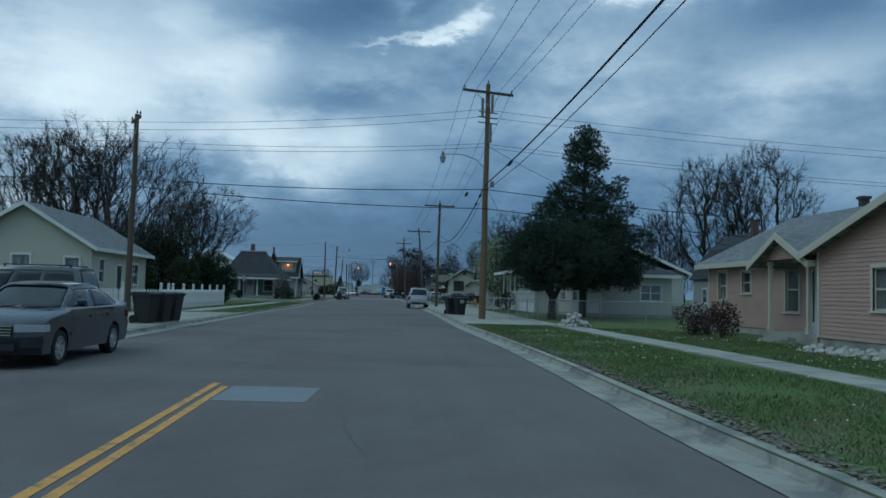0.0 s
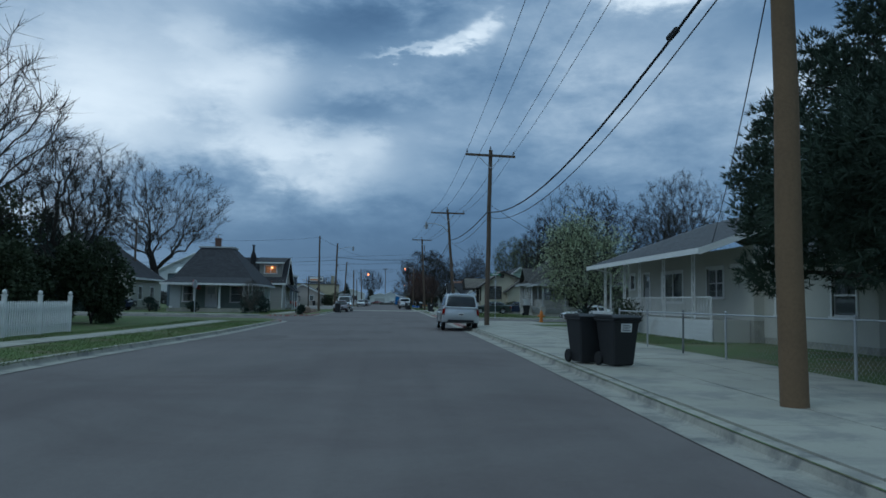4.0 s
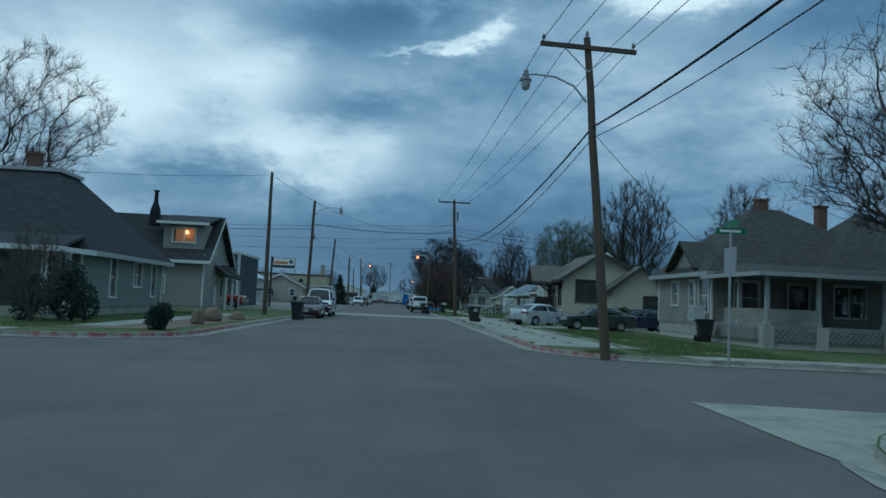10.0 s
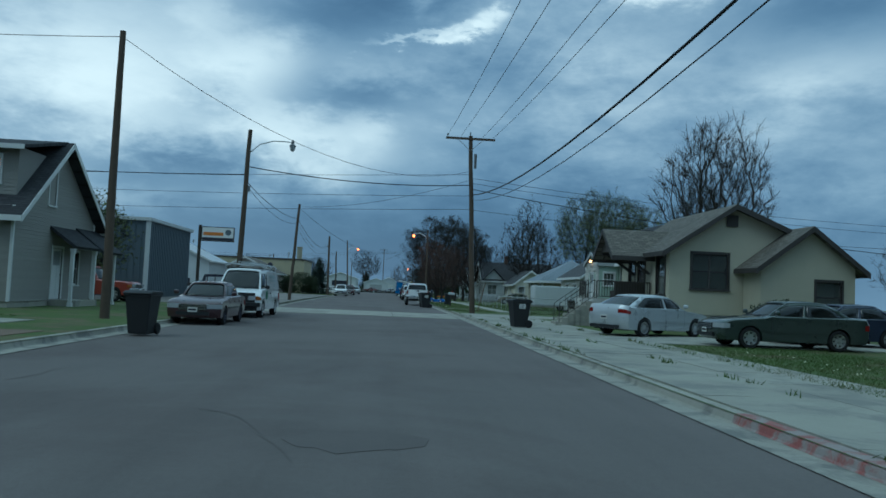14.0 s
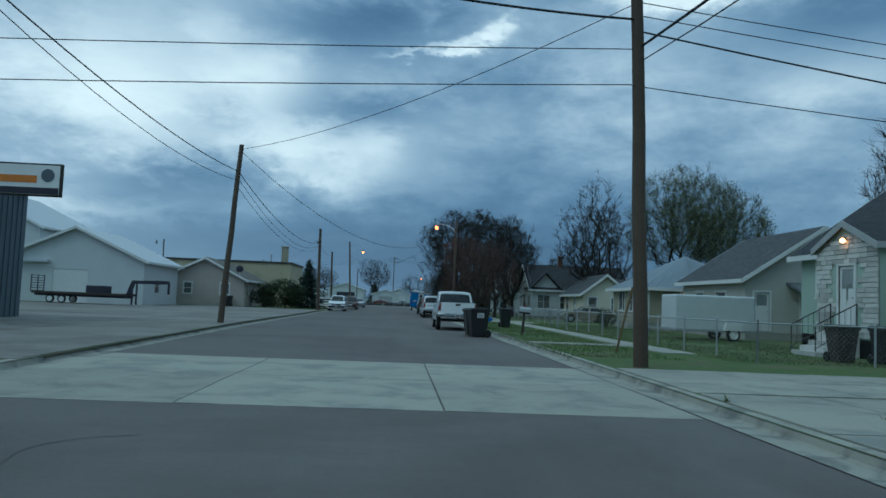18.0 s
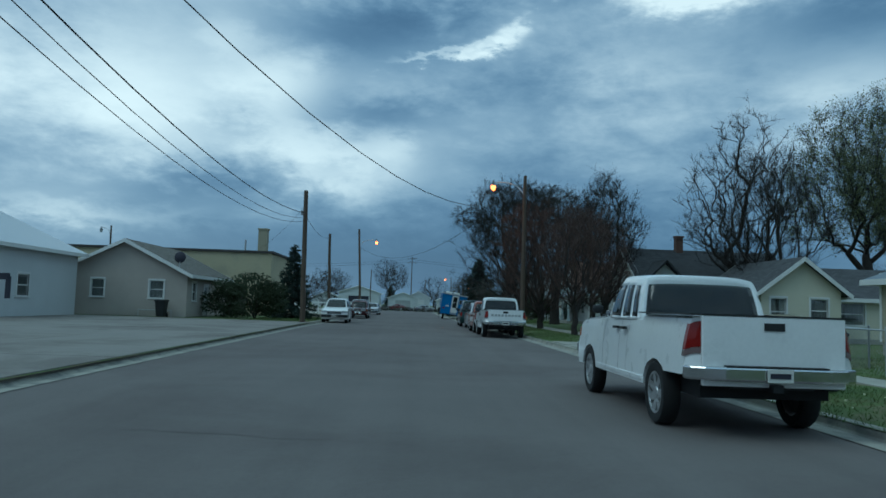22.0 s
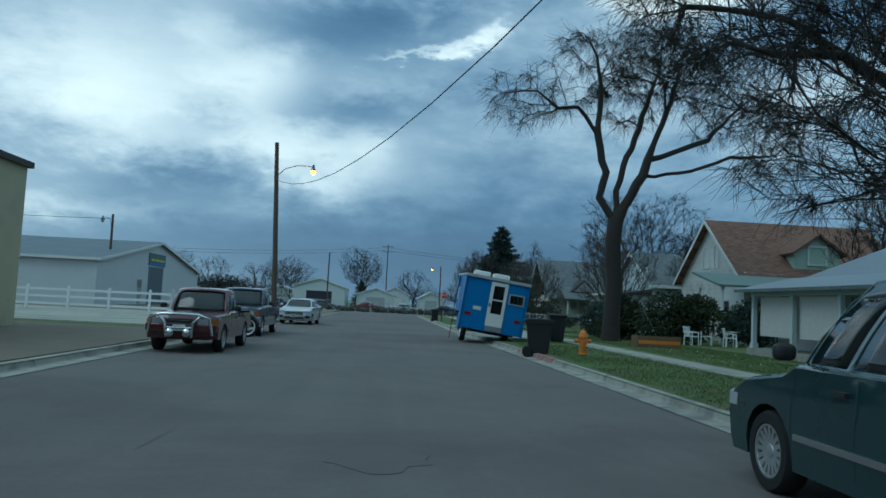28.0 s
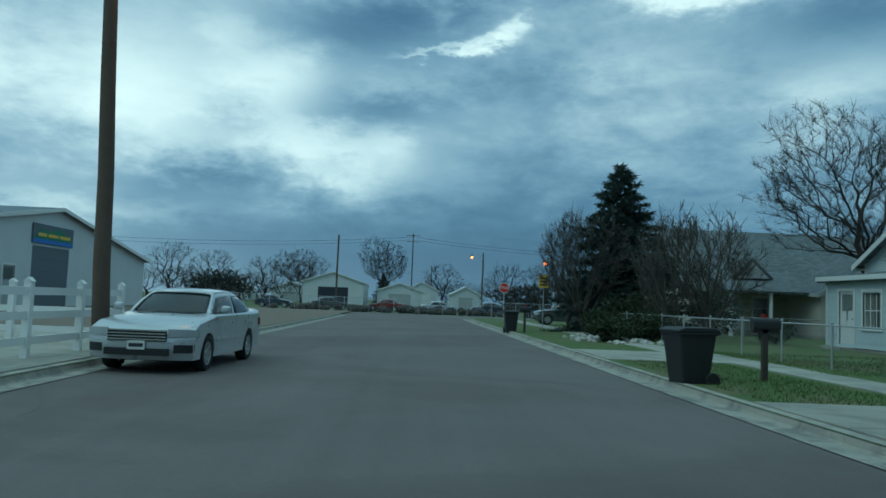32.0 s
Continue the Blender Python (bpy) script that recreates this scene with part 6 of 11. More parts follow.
def mailbox(x, y, turn, mat="steel", label="grey metal mailbox on a wooden post", post="wood_dark", lean=0.0):
    b = thing("mailbox", pose(x, y, 0.13, lean, 0, turn), label, "mailbox", "mailboxes")
    part("post", Geo().box(-0.05, -0.05, -0.1, 0.05, 0.05, 1.0).box(-0.05, -0.25, 0.92, 0.05, 0.25, 1.0), post, b, fix=False)
    prof = [(-0.09, 1.0), (0.09, 1.0), (0.09, 1.12)] + [(0.09 * math.cos(a), 1.12 + 0.09 * math.sin(a)) for a in (0.5, 1.0, 1.57, 2.1, 2.6)] + [(-0.09, 1.12)]
    mb = part("box", Geo().prism(prof, "y", -0.27, 0.25), mat, b, smooth=50)
    part("flap", Geo().prism([(p[0] * 1.05, p[1]) for p in prof], "y", -0.285, -0.27), mat, mb, smooth=50)
    part("flag", Geo().box(0.095, -0.1, 1.1, 0.105, -0.06, 1.28).box(0.095, -0.1, 1.24, 0.105, 0.02, 1.28), "sign_red", mb, fix=False)
    return b


def chain_fence(name, pts, h=1.15, label="galvanised steel chain-link fence with round posts", z=0.1):
    """Posts and rails, with a lattice of crossed wires."""
    f = thing(name, pose(0, 0, 0), label, "fence")
    wires = Geo()
    post_mesh = Geo().tube([(0, 0, 0), (0, 0, h + 0.05)], 0.03, 8).ball((0, 0, h + 0.06), 0.04, 8, 4).mesh("post", 50)
    for (xa, ya), (xb, yb) in zip(pts, pts[1:]):
        a, b = Vector((xa, ya, z)), Vector((xb, yb, z))
        L = (b - a).length
        part("rail", Geo().tube([a + Vector((0, 0, h)), b + Vector((0, 0, h))], 0.021, 8), "steel", f, smooth=60)
        n = max(1, round(L / 2.6))
        for k in range(n + 1):
            o = part("post", post_mesh, "steel", f)
            o.matrix_basis = Matrix.Translation(a.lerp(b, k / n))
        d = (b - a) / L
        s = 0.13
        m = int(L / s)
        for k in range(-int(h / s), m):
            for way in (1, -1):
                u0, u1 = k * s, k * s + h
                z0, z1 = (0, h) if way > 0 else (h, 0)
                if u0 < 0:
                    z0 += way * (-u0)
                    u0 = 0
                if u1 > L:
                    z1 -= way * (u1 - L)
                    u1 = L
                if u1 <= u0:
                    continue
                p, q = a + d * u0 + Vector((0, 0, z0)), a + d * u1 + Vector((0, 0, z1))
                wires.quad(p, q, q + Vector((0, 0, 0.006)), p + Vector((0, 0, 0.006)))
    part("wire_mesh", wires, "steel", f, fix=False)
    return f


# ---- houses on the right side, from the near end on ----
def porch_floor(h, x0, y0, x1, y1, z, mat="concrete"):
    return part("porch_floor", Geo().box(x0, y0, 0.05, x1, y1, z), mat, h, fix=False)


# pink clapboard house
h = shell("pink_house", 17.4, 24.0, 26, 35.2, 0.4, 3.35, None, "pink clapboard house with grey shingle roof and small gabled porch", "pink_siding",
          {"W": [(1.0, 1.75, 1.5, 2.75, "win", "curtain"), (3.2, 3.9, 1.8, 2.7, "win"), (6.6, 7.5, 1.1, 2.8, "win", "blind"), (8.4, 9.35, 0.5, 2.6, "door", "", "blue_siding")], "S": [], "N": [(2, 3, 1.3, 2.6, "win")]}, 0.125, "cream_trim")
gable_roof(h, 17.4, 24.0, 26, 35.2, 3.35, 5.5, "y", 0.5, "roof_grey", "cream_trim")
w2 = shell("pink_house_wing", 15.75, 14.6, 26, 23.8, 0.4, 3.2, None, "pink clapboard house wing with grey shingle gable roof", "pink_siding",
           {"W": [(2.6, 4.1, 1.3, 2.5, "dbl", "blind")]}, 0.125, "cream_trim", {"W": (4.6, 4.7)})
gable_roof(w2, 15.75, 14.6, 26, 23.8, 3.2, 4.75, "x", 0.45, "roof_grey", "cream_trim")
porch_floor(h, 15.8, 24.0, 17.4, 27.3, 0.45)
posts(h, [(15.95, 24.7), (15.95, 27.1)], 0.45, 2.9, 0.11, "cream_trim")
gable_roof(h, 15.7, 24.2, 17.9, 27.6, 2.95, 3.85, "x", 0.25, "roof_grey", "cream_trim", name="porch_roof")
part("gable_front", Geo().prism([(24.2, 2.95), (27.6, 2.95), (25.9, 3.75)], "x", 15.8, 15.9), "pink_siding", h)
steps(h, 15.8, 25.2, 26.6, 0.45, 2)
part("porch_chair", Geo().box(16.2, 24.5, 0.45, 16.6, 24.9, 0.85).box(16.55, 24.5, 0.85, 16.62, 24.9, 1.3), "blue_siding", h, fix=False)
chimney(h, 21.7, 27, 4.5, 6.3, 0.28, "steel")
chimney(h, 22.2, 31, 4.5, 6.0, 0.3, "dark_trim")

# cream house behind the pines
h = shell("cream_house", 16.0, 52.0, 22.4, 59.6, 0.35, 3.35, None, "cream stucco bungalow with grey roof behind dark pines", "white_stucco",
          {"S": [(0.5, 1.3, 0.4, 2.45, "door", "", "white_trim"), (4.2, 5.6, 1.3, 2.4, "dbl")], "W": [(2, 3.4, 1.2, 2.5, "win"), (5.4, 6.6, 1.2, 2.5, "win")]})
hip_roof(h, 16.0, 52.0, 22.4, 59.6, 3.35, 5.0, 0.5, "roof_charcoal")

# grey gambrel house
h = shell("gambrel_house", 27.5, 54, 35.5, 66, 0.4, 3.5, None, "blue-grey house with dark gambrel roof and white trim", "grey_siding",
          {"W": [(2, 3, 1.2, 2.5, "win"), (6, 7.2, 1.2, 2.5, "dbl")], "S": [(2.6, 3.8, 4.4, 5.8, "win"), (1, 2.1, 1.2, 2.5, "win"), (5, 6.2, 1.2, 2.5, "win")]}, 0.14)
g = Geo()
for xe, s in ((27.5, -1), (35.5, 1)):
    slope_quad(g, (xe + s * 0.3, 53.6, 3.4), (xe + s * 0.3, 66.4, 3.4), (xe - s * 1.5, 66.4, 6.3), (xe - s * 1.5, 53.6, 6.3))
    slope_quad(g, (xe - s * 1.5, 53.6, 6.3), (xe - s * 1.5, 66.4, 6.3), (31.5, 66.4, 7.9), (31.5, 53.6, 7.9))
rf = part("roof", g, "roof_dark", h)
for y_ in (54.0, 65.9):
    part("gable_wall", Geo().prism([(27.5, 3.5), (35.5, 3.5), (34.1, 6.2), (31.5, 7.7), (28.9, 6.2)], "y", y_, y_ + 0.1), "grey_siding", h)
part("fascia", Geo().bar((27.2, 53.55, 3.4), (29.0, 53.55, 6.25), 0.06, 0.2).bar((29.0, 53.55, 6.25), (31.5, 53.55, 7.85), 0.06, 0.2).bar((31.5, 53.55, 7.85), (34.0, 53.55, 6.25), 0.06, 0.2).bar((34.0, 53.55, 6.25), (35.8, 53.55, 3.4), 0.06, 0.2), "white_trim", rf, fix=False)
chimney(h, 29.5, 58, 6, 8.6, 0.5)

h.location = (5.2, 6.0, 0)

# white house with a long porch
h = shell("porch_house", 15.6, 58.5, 26, 73.0, 0.95, 3.75, None, "white stucco house with long porch and iron posts", "white_stucco",
          {"W": [(0.55, 1.15, 2.3, 3.1, "win", "blind"), (2.6, 3.5, 1.0, 3.05, "door", "", "grey_trim"), (5.2, 7.8, 1.6, 3.0, "pair", "curtain"), (10.5, 12.0, 1.8, 3.0, "dbl")], "S": [(2, 3.4, 1.8, 3.1, "dbl")], "N": [(2, 3.4, 1.8, 3.1, "win")]})
gable_roof(h, 13.8, 58.5, 26, 73.0, 3.72, 6.1, "y", 0.45, "roof_charcoal", "white_trim", ridge=20.3)
porch_floor(h, 14.2, 58.8, 15.6, 68.9, 0.95, "white_stucco")
porch_floor(h, 15.1, 68.9, 15.6, 71.2, 0.95, "white_stucco")
part("porch_block", Geo().box(14.5, 71.2, 0.1, 15.6, 72.8, 0.95), "white_siding", h, fix=False)
for yy in (60.4, 63.6, 66.7, 69.0, 72.4):
    for o in (-0.13, 0.13):
        part("porch_post", Geo().bar((14.1, yy + o, 0.3 if yy > 69 else 0.95), (14.1, yy + o, 3.6), 0.045), "white_trim", h, fix=False)
    sc = Geo()
    for k in range(7):
        z = 1.0 + k * 0.38
        sc.bar((14.1, yy - 0.13, z), (14.1, yy + 0.13, z + 0.34), 0.016).bar((14.1, yy + 0.13, z), (14.1, yy - 0.13, z + 0.34), 0.016)
    part("post_scroll", sc, "white_trim", h, fix=False)
w_ = part("porch_skirt", wall_mesh(10.1, 0.1, 0.93, [], 0.16), "white_siding", h, fix=False)
w_.matrix_basis = pose(14.17, 68.9, 0, 0, 0, 270)
w_ = part("porch_skirt", wall_mesh(1.1, 0.1, 0.93, [], 0.14), "white_siding", h, fix=False)
w_.matrix_basis = pose(14.5, 71.17, 0, 0, 0, 0)
part("downspout", Geo().tube([(13.6, 72.9, 3.45), (14.6, 73.05, 3.2), (14.6, 73.05, 0.4), (14.2, 73.0, 0.18)], 0.05, 8), "white_trim", h, smooth=60)
rail(h, (14.2, 59.0, 0.95), (14.2, 68.8, 0.95), 0.85)
rail(h, (14.2, 68.85, 0.95), (15.1, 68.85, 0.95), 0.85)
for k in range(5):
    xa = 15.1 - (k + 1) * 0.28
    zt = 0.95 - (k + 1) * 0.165
    part("tread", Geo().box(xa - 0.02, 69.4, zt - 0.05, xa + 0.30, 70.9, zt), "white_trim", h, fix=False)
    part("riser", Geo().box(xa + 0.26, 69.42, zt - 0.16, xa + 0.28, 70.88, zt - 0.05), "white_trim", h, fix=False)
for yy in (69.4, 70.86):
    part("stringer", Geo().prism([(13.62, 0.1), (13.9, 0.1), (15.1, 0.72), (15.1, 0.93), (14.9, 0.90), (13.62, 0.16)], "y", yy - 0.03, yy + 0.01), "dark_trim", h)
    rail(h, (13.7, yy, 0.15), (15.1, yy, 0.95), 0.85, gap=0.3)
rail(h, (14.1, 71.25, 0.12), (14.1, 72.9, 0.12), 0.9, gap=0.16)

# corner house with hipped roof and deep porch
h = shell("corner_house", 16.0, 109.6, 28, 117.0, 0.55, 3.35, None, "weathered grey clapboard corner house with hipped shingle roof", "weathered_siding",
          {"W": [(2.1, 3.0, 1.5, 2.8, "win", "curtain"), (4.6, 5.3, 1.0, 2.8, "win", "curtain"), (5.9, 7.0, 1.2, 2.9, "win", "curtain")],
           "S": [(1.2, 2.4, 1.2, 2.8, "win", "curtain"), (4.0, 5.0, 0.6, 2.75, "door2", "", "dark_trim"), (6.4, 8.0, 1.2, 2.8, "dbl")]}, 0.13, base="stone")
hip_roof(h, 16.0, 109.6, 28, 117.0, 3.5, 7.0, 0.5, "roof_weathered", "grey_trim", top=(19.6, 112.9, 21.2, 113.5))
hip_roof(h, 21.4, 108.6, 29.4, 116.0, 3.5, 6.9, 0.45, "roof_weathered", "grey_trim", top=(25.2, 112.0, 25.8, 112.6))
chimney(h, 20.2, 113.1, 5.5, 7.6, 0.55, "brick")
chimney(h, 23.6, 113, 5.5, 7.4, 0.5, "brick")
part("plinth", Geo().box(16.05, 104.1, -0.5, 27.9, 116.9, 0.5), "stone", h, fix=False)
g = Geo()
slope_quad(g, (15.45, 110.6, 3.45), (20.4, 110.6, 3.45), (20.4, 112.7, 5.0), (15.45, 112.7, 5.0))
slope_quad(g, (20.4, 114.8, 3.45), (15.45, 114.8, 3.45), (15.45, 112.7, 5.0), (20.4, 112.7, 5.0))
part("roof_gablet", g, "roof_weathered", h)
part("gablet_front", Geo().prism([(110.9, 3.45), (114.5, 3.45), (112.7, 4.8)], "x", 15.9, 16.0), "weathered_siding", h)
porch_floor(h, 15.9, 104.0, 27.5, 109.6, 0.75, "weathered_siding")
posts(h, [(16.1, 104.2), (18.4, 104.2), (21.4, 104.2), (24.4, 104.2), (27.2, 104.2), (16.1, 106.8)], 0.75, 3.0, 0.16, "grey_trim")
g = Geo()
slope_quad(g, (15.4, 103.5, 3.0), (28.0, 103.5, 3.0), (27.0, 109.5, 3.75), (17.4, 109.5, 3.75))
slope_quad(g, (15.4, 109.5, 3.0), (15.4, 103.5, 3.0), (17.4, 109.4, 3.75), (17.4, 109.5, 3.75))
part("porch_roof", g, "roof_weathered", h)
part("fascia", Geo().box(15.4, 103.47, 2.84, 28, 103.5, 3.02).box(15.37, 103.5, 2.84, 15.4, 109.5, 3.02), "grey_trim", h, fix=False)
for xa, xb_ in ((16.1, 18.4), (21.4, 24.4), (24.4, 27.2)):
    part("porch_panel", Geo().box(xa, 104.1, 0.75, xb_, 104.2, 1.45), "weathered_siding", h, fix=False)
part("porch_panel", Geo().box(16.0, 104.2, 0.75, 16.1, 108.2, 1.45), "weathered_siding", h, fix=False)
lat = Geo()
for k in range(46):
    x = 15.9 + k * 0.25
    lat.bar((x, 103.97, 0.1), (min(27.5, x + 0.55), 103.97, 0.65), 0.03, 0.015).bar((x + 0.55 if x + 0.55 < 27.5 else 27.5, 103.96, 0.1), (x, 103.96, 0.65), 0.03, 0.015)
    if k < 18:
        y = 104.1 + k * 0.25
        lat.bar((15.87, y, 0.1), (15.87, y + 0.55, 0.65), 0.03, 0.015).bar((15.86, y + 0.55, 0.1), (15.86, y, 0.65), 0.03, 0.015)
part("lattice", lat, "grey_trim", h, fix=False)
for xq in (15.9, 18.3, 21.3, 24.3, 27.1):
    part("porch_pier", Geo().box(xq - 0.1, 103.9, -0.45, xq + 0.4, 104.3, 0.72), "stone", h, fix=False)
h.location = (1.75, 3.0, 0.38)
ac = tagged(part("air_conditioner", Geo().box(17.1, 113.2, 1.1, 17.7, 114.0, 1.9), "white_metal", fix=False), "white window air conditioner hung on the siding", "air conditioner")
for k in range(7):
    part("louvre", Geo().box(17.08, 113.24, 1.17 + k * 0.1, 17.1, 113.96, 1.22 + k * 0.1), "grey_trim", ac, fix=False)

# cream house with stone porch steps
h = shell("yellow_house", 12.9, 129.0, 20.2, 135.6, 0.6, 3.55, None, "cream stucco bungalow with brown roof and stone porch", "cream_stucco",
          {"S": [(1.0, 2.6, 1.7, 3.25, "dbl", "dark_room")], "W": [(5.1, 6.1, 1.4, 3.25, "win", "blind"), (2.6, 3.5, 1.15, 3.25, "door2", "", "dark_trim"), (1.2, 2.1, 1.4, 3.2, "win")]}, 0.0, "dark_trim", {"S": (2.75, 5.3), "N": (4.4, 5.3)})
gable_roof(h, 12.9, 129.0, 20.2, 135.6, 3.6, 5.45, "y", 0.5, "roof_brown", "dark_trim", ridge=15.65)
gable_roof(h, 11.2, 131.1, 14.0, 133.8, 3.35, 4.45, "x", 0.3, "roof_brown", "dark_trim", name="porch_hood")
part("hood_front", Geo().prism([(131.2, 3.35), (133.7, 3.35), (132.45, 4.3)], "x", 11.15, 11.23), "dark_trim", h)
part("attic_vent", Geo().box(15.4, 128.9, 4.5, 15.9, 128.97, 5.0), "dark_trim", h, fix=False)
part("plinth", Geo().box(12.95, 129.05, -0.4, 20.15, 135.55, 0.62), "stone", h, fix=False)
h2 = shell("yellow_house_wing", 16.7, 127.4, 20.8, 128.95, 0.5, 2.95, None, "cream stucco wing of the bungalow", "cream_stucco", {"S": [(2.4, 3.5, 0.9, 2.2, "win")]}, 0.0, "dark_trim", {"S": (2.05, 4.4)})
gable_roof(h2, 16.7, 127.4, 20.8, 129.5, 2.95, 4.5, "y", 0.4, "roof_brown", "dark_trim")
part("plinth", Geo().box(16.75, 127.45, -0.4, 20.75, 128.9, 0.52), "stone", h2, fix=False)
porch_floor(h, 10.2, 131.0, 12.9, 134.2, 1.12, "stone")
rng = random.Random(5)
for k in range(10):
    z_, x_ = -0.35 + k * 0.145, 10.18
    while x_ < 12.8:
        w_ = rng.uniform(0.3, 0.75)
        part("stone", Geo().box(x_, 130.92 - rng.uniform(0, 0.03), z_, min(12.9, x_ + w_ - 0.02), 131.02, z_ + 0.13), "ledge_stone", h, fix=False)
        x_ += w_
    y_ = 131.0
    while y_ < 134.1:
        w_ = rng.uniform(0.3, 0.75)
        part("stone", Geo().box(10.12 - rng.uniform(0, 0.03), y_, z_, 10.22, min(134.2, y_ + w_ - 0.02), z_ + 0.13), "ledge_stone", h, fix=False)
        y_ += w_
for yy in (131.4, 133.5):
    part("roof_bracket", Geo().bar((11.2, yy, 3.3), (12.8, yy, 3.25), 0.14).bar((11.5, yy, 3.25), (12.85, yy, 2.35), 0.12), "dark_trim", h, fix=False)
rail(h, (10.3, 131.1, 1.12), (12.8, 131.1, 1.12), 0.8, "dark_trim", 0.12)
rail(h, (10.3, 133.0, 1.12), (10.3, 134.1, 1.12), 0.8, "dark_trim", 0.12)
part("porch_sofa", Geo().box(11.2, 131.25, 1.12, 12.6, 131.95, 1.5).box(11.2, 131.25, 1.5, 12.6, 131.42, 1.9), "wood_dark", h, fix=False)
for k in range(6):
    xa = 10.15 - (k + 1) * 0.28
    part("stone_step", Geo().box(xa, 131.1, -0.3, xa + 0.3, 132.2, 1.12 - (k + 1) * 0.19), "concrete", h, fix=False)
rail(h, (8.6, 131.1, -0.05), (10.2, 131.1, 1.12), 0.85, "dark_trim", 0.3, 0.03)
rail(h, (8.6, 132.2, -0.05), (10.2, 132.2, 1.12), 0.85, "dark_trim", 0.3, 0.03)
h.location = (1.75, 3.0, 0.3)
h2.location = (1.25, 3.0, 0.3)

# mint house with a stone-faced entry
h = shell("mint_house", 18.75, 149.95, 27.2, 159.4, 0.75, 4.1, None, "mint green stucco house with dark roof and white stone base", "mint_stucco",
          {"S": [(2.4, 3.8, 1.9, 3.5, "dbl", "blind"), (5.6, 7.0, 1.9, 3.5, "dbl")], "W": [(7.55, 9.15, 2.35, 3.7, "win", "mint_shade"), (1.2, 2.4, 2.2, 3.6, "win", "curtain")]}, 0.0, "white_trim", {"S": (4.2, 7.1), "N": (4.2, 7.1)}, "stone")
gable_roof(h, 18.75, 149.95, 27.2, 159.4, 4.15, 7.15, "y", 0.4, "roof_dark", "white_trim")
h3 = shell("mint_house_entry", 17.3, 152.2, 18.7, 155.7, 0.75, 3.9, None, "entry faced with white ledge stone, porch lamp lit", "mint_stucco", {"W": [(1.35, 2.25, 1.1, 3.2, "door2", "", "white_trim")], "S": [(0.35, 1.1, 2.3, 3.2, "grid")]}, 0.0, "white_trim", {"W": (1.75, 4.6)})
gable_roof(h3, 17.3, 152.2, 19.9, 155.7, 3.95, 4.75, "x", 0.15, "roof_dark", "grey_trim")
rng = random.Random(15)
for k in range(21):
    z_, y_ = 0.8 + k * 0.165, 152.2
    half = 1.75 if z_ < 3.8 else 1.75 * max(0.0, (4.6 - z_) / 0.8)
    while y_ < 155.65:
        w_ = rng.uniform(0.3, 0.8)
        y2 = min(155.7, y_ + w_)
        inside = 1.0 < z_ < 3.25 and y2 > 153.35 and y_ < 154.45
        if not inside and y_ > 153.95 - half - 0.05 and y2 < 153.95 + half + 0.05:
            part("stone", Geo().box(17.27 - rng.uniform(0, 0.03), y_, z_, 17.32, y2 - 0.02, z_ + 0.145), "ledge_stone", h3, fix=False)
        y_ = y2
lamp = thing("porch_lamp", pose(17.22, 153.9, 4.05), "lit porch lamp over the entry door", "lamp")
part("bracket", Geo().box(-0.05, -0.05, 0, 0.08, 0.05, 0.12), "dark_trim", lamp, fix=False)
part("bulb", Geo().ball((-0.08, 0, 0.0), 0.09, 10, 6), "porch_on", lamp, fix=False)
for k in range(5):
    part("entry_step", Geo().box(17.0 - k * 0.3, 153.2, -0.05, 17.3 - k * 0.3, 154.7, 1.0 - k * 0.18), "ledge_stone", h3, fix=False)
rail(h3, (15.8, 153.2, 0.3), (17.2, 153.2, 1.05), 0.85, "dark_trim", 0.2, 0.03)
rail(h3, (15.8, 154.7, 0.3), (17.2, 154.7, 1.05), 0.85, "dark_trim", 0.2, 0.03)
for k in range(6):
    y_ = 149.95
    while y_ < 152.1:
        w_ = rng.uniform(0.3, 0.7)
        if not (1 <= k <= 4 and y_ + w_ > 150.7 and y_ < 151.5):
            part("base_stone", Geo().box(18.68 - rng.uniform(0, 0.02), y_, -0.1 + k * 0.165, 18.74, min(152.18, y_ + w_ - 0.02), 0.05 + k * 0.165), "ledge_stone", h, fix=False)
        y_ += w_
    x_ = 18.75
    while x_ < 26.8:
        w_ = rng.uniform(0.35, 0.8)
        part("base_stone", Geo().box(x_, 149.89 - rng.uniform(0, 0.02), -0.1 + k * 0.165, x_ + w_ - 0.02, 149.95, 0.05 + k * 0.165), "ledge_stone", h, fix=False)
        x_ += w_
bw = part("basement_window", Geo().box(18.66, 150.75, 0.1, 18.74, 151.45, 0.72), "dark_room", h, fix=False)
for k in range(5):
    part("window_bar", Geo().box(18.63, 150.8 + k * 0.14, 0.1, 18.65, 150.83 + k * 0.14, 0.72), "white_trim", bw, fix=False)
part("downspout", Geo().tube([(18.68, 149.88, 3.9), (18.68, 149.86, 0.45), (18.2, 149.75, 0.2)], 0.05, 8), "white_trim", h, smooth=60)
for x0, y0, x1, y1, hh in ((18.77, 149.97, 27.18, 159.38, h), (17.32, 152.22, 18.7, 155.68, h3)):
    part("plinth", Geo().box(x0, y0, -0.1, x1, y1, 0.75), "stone", hh, fix=False)

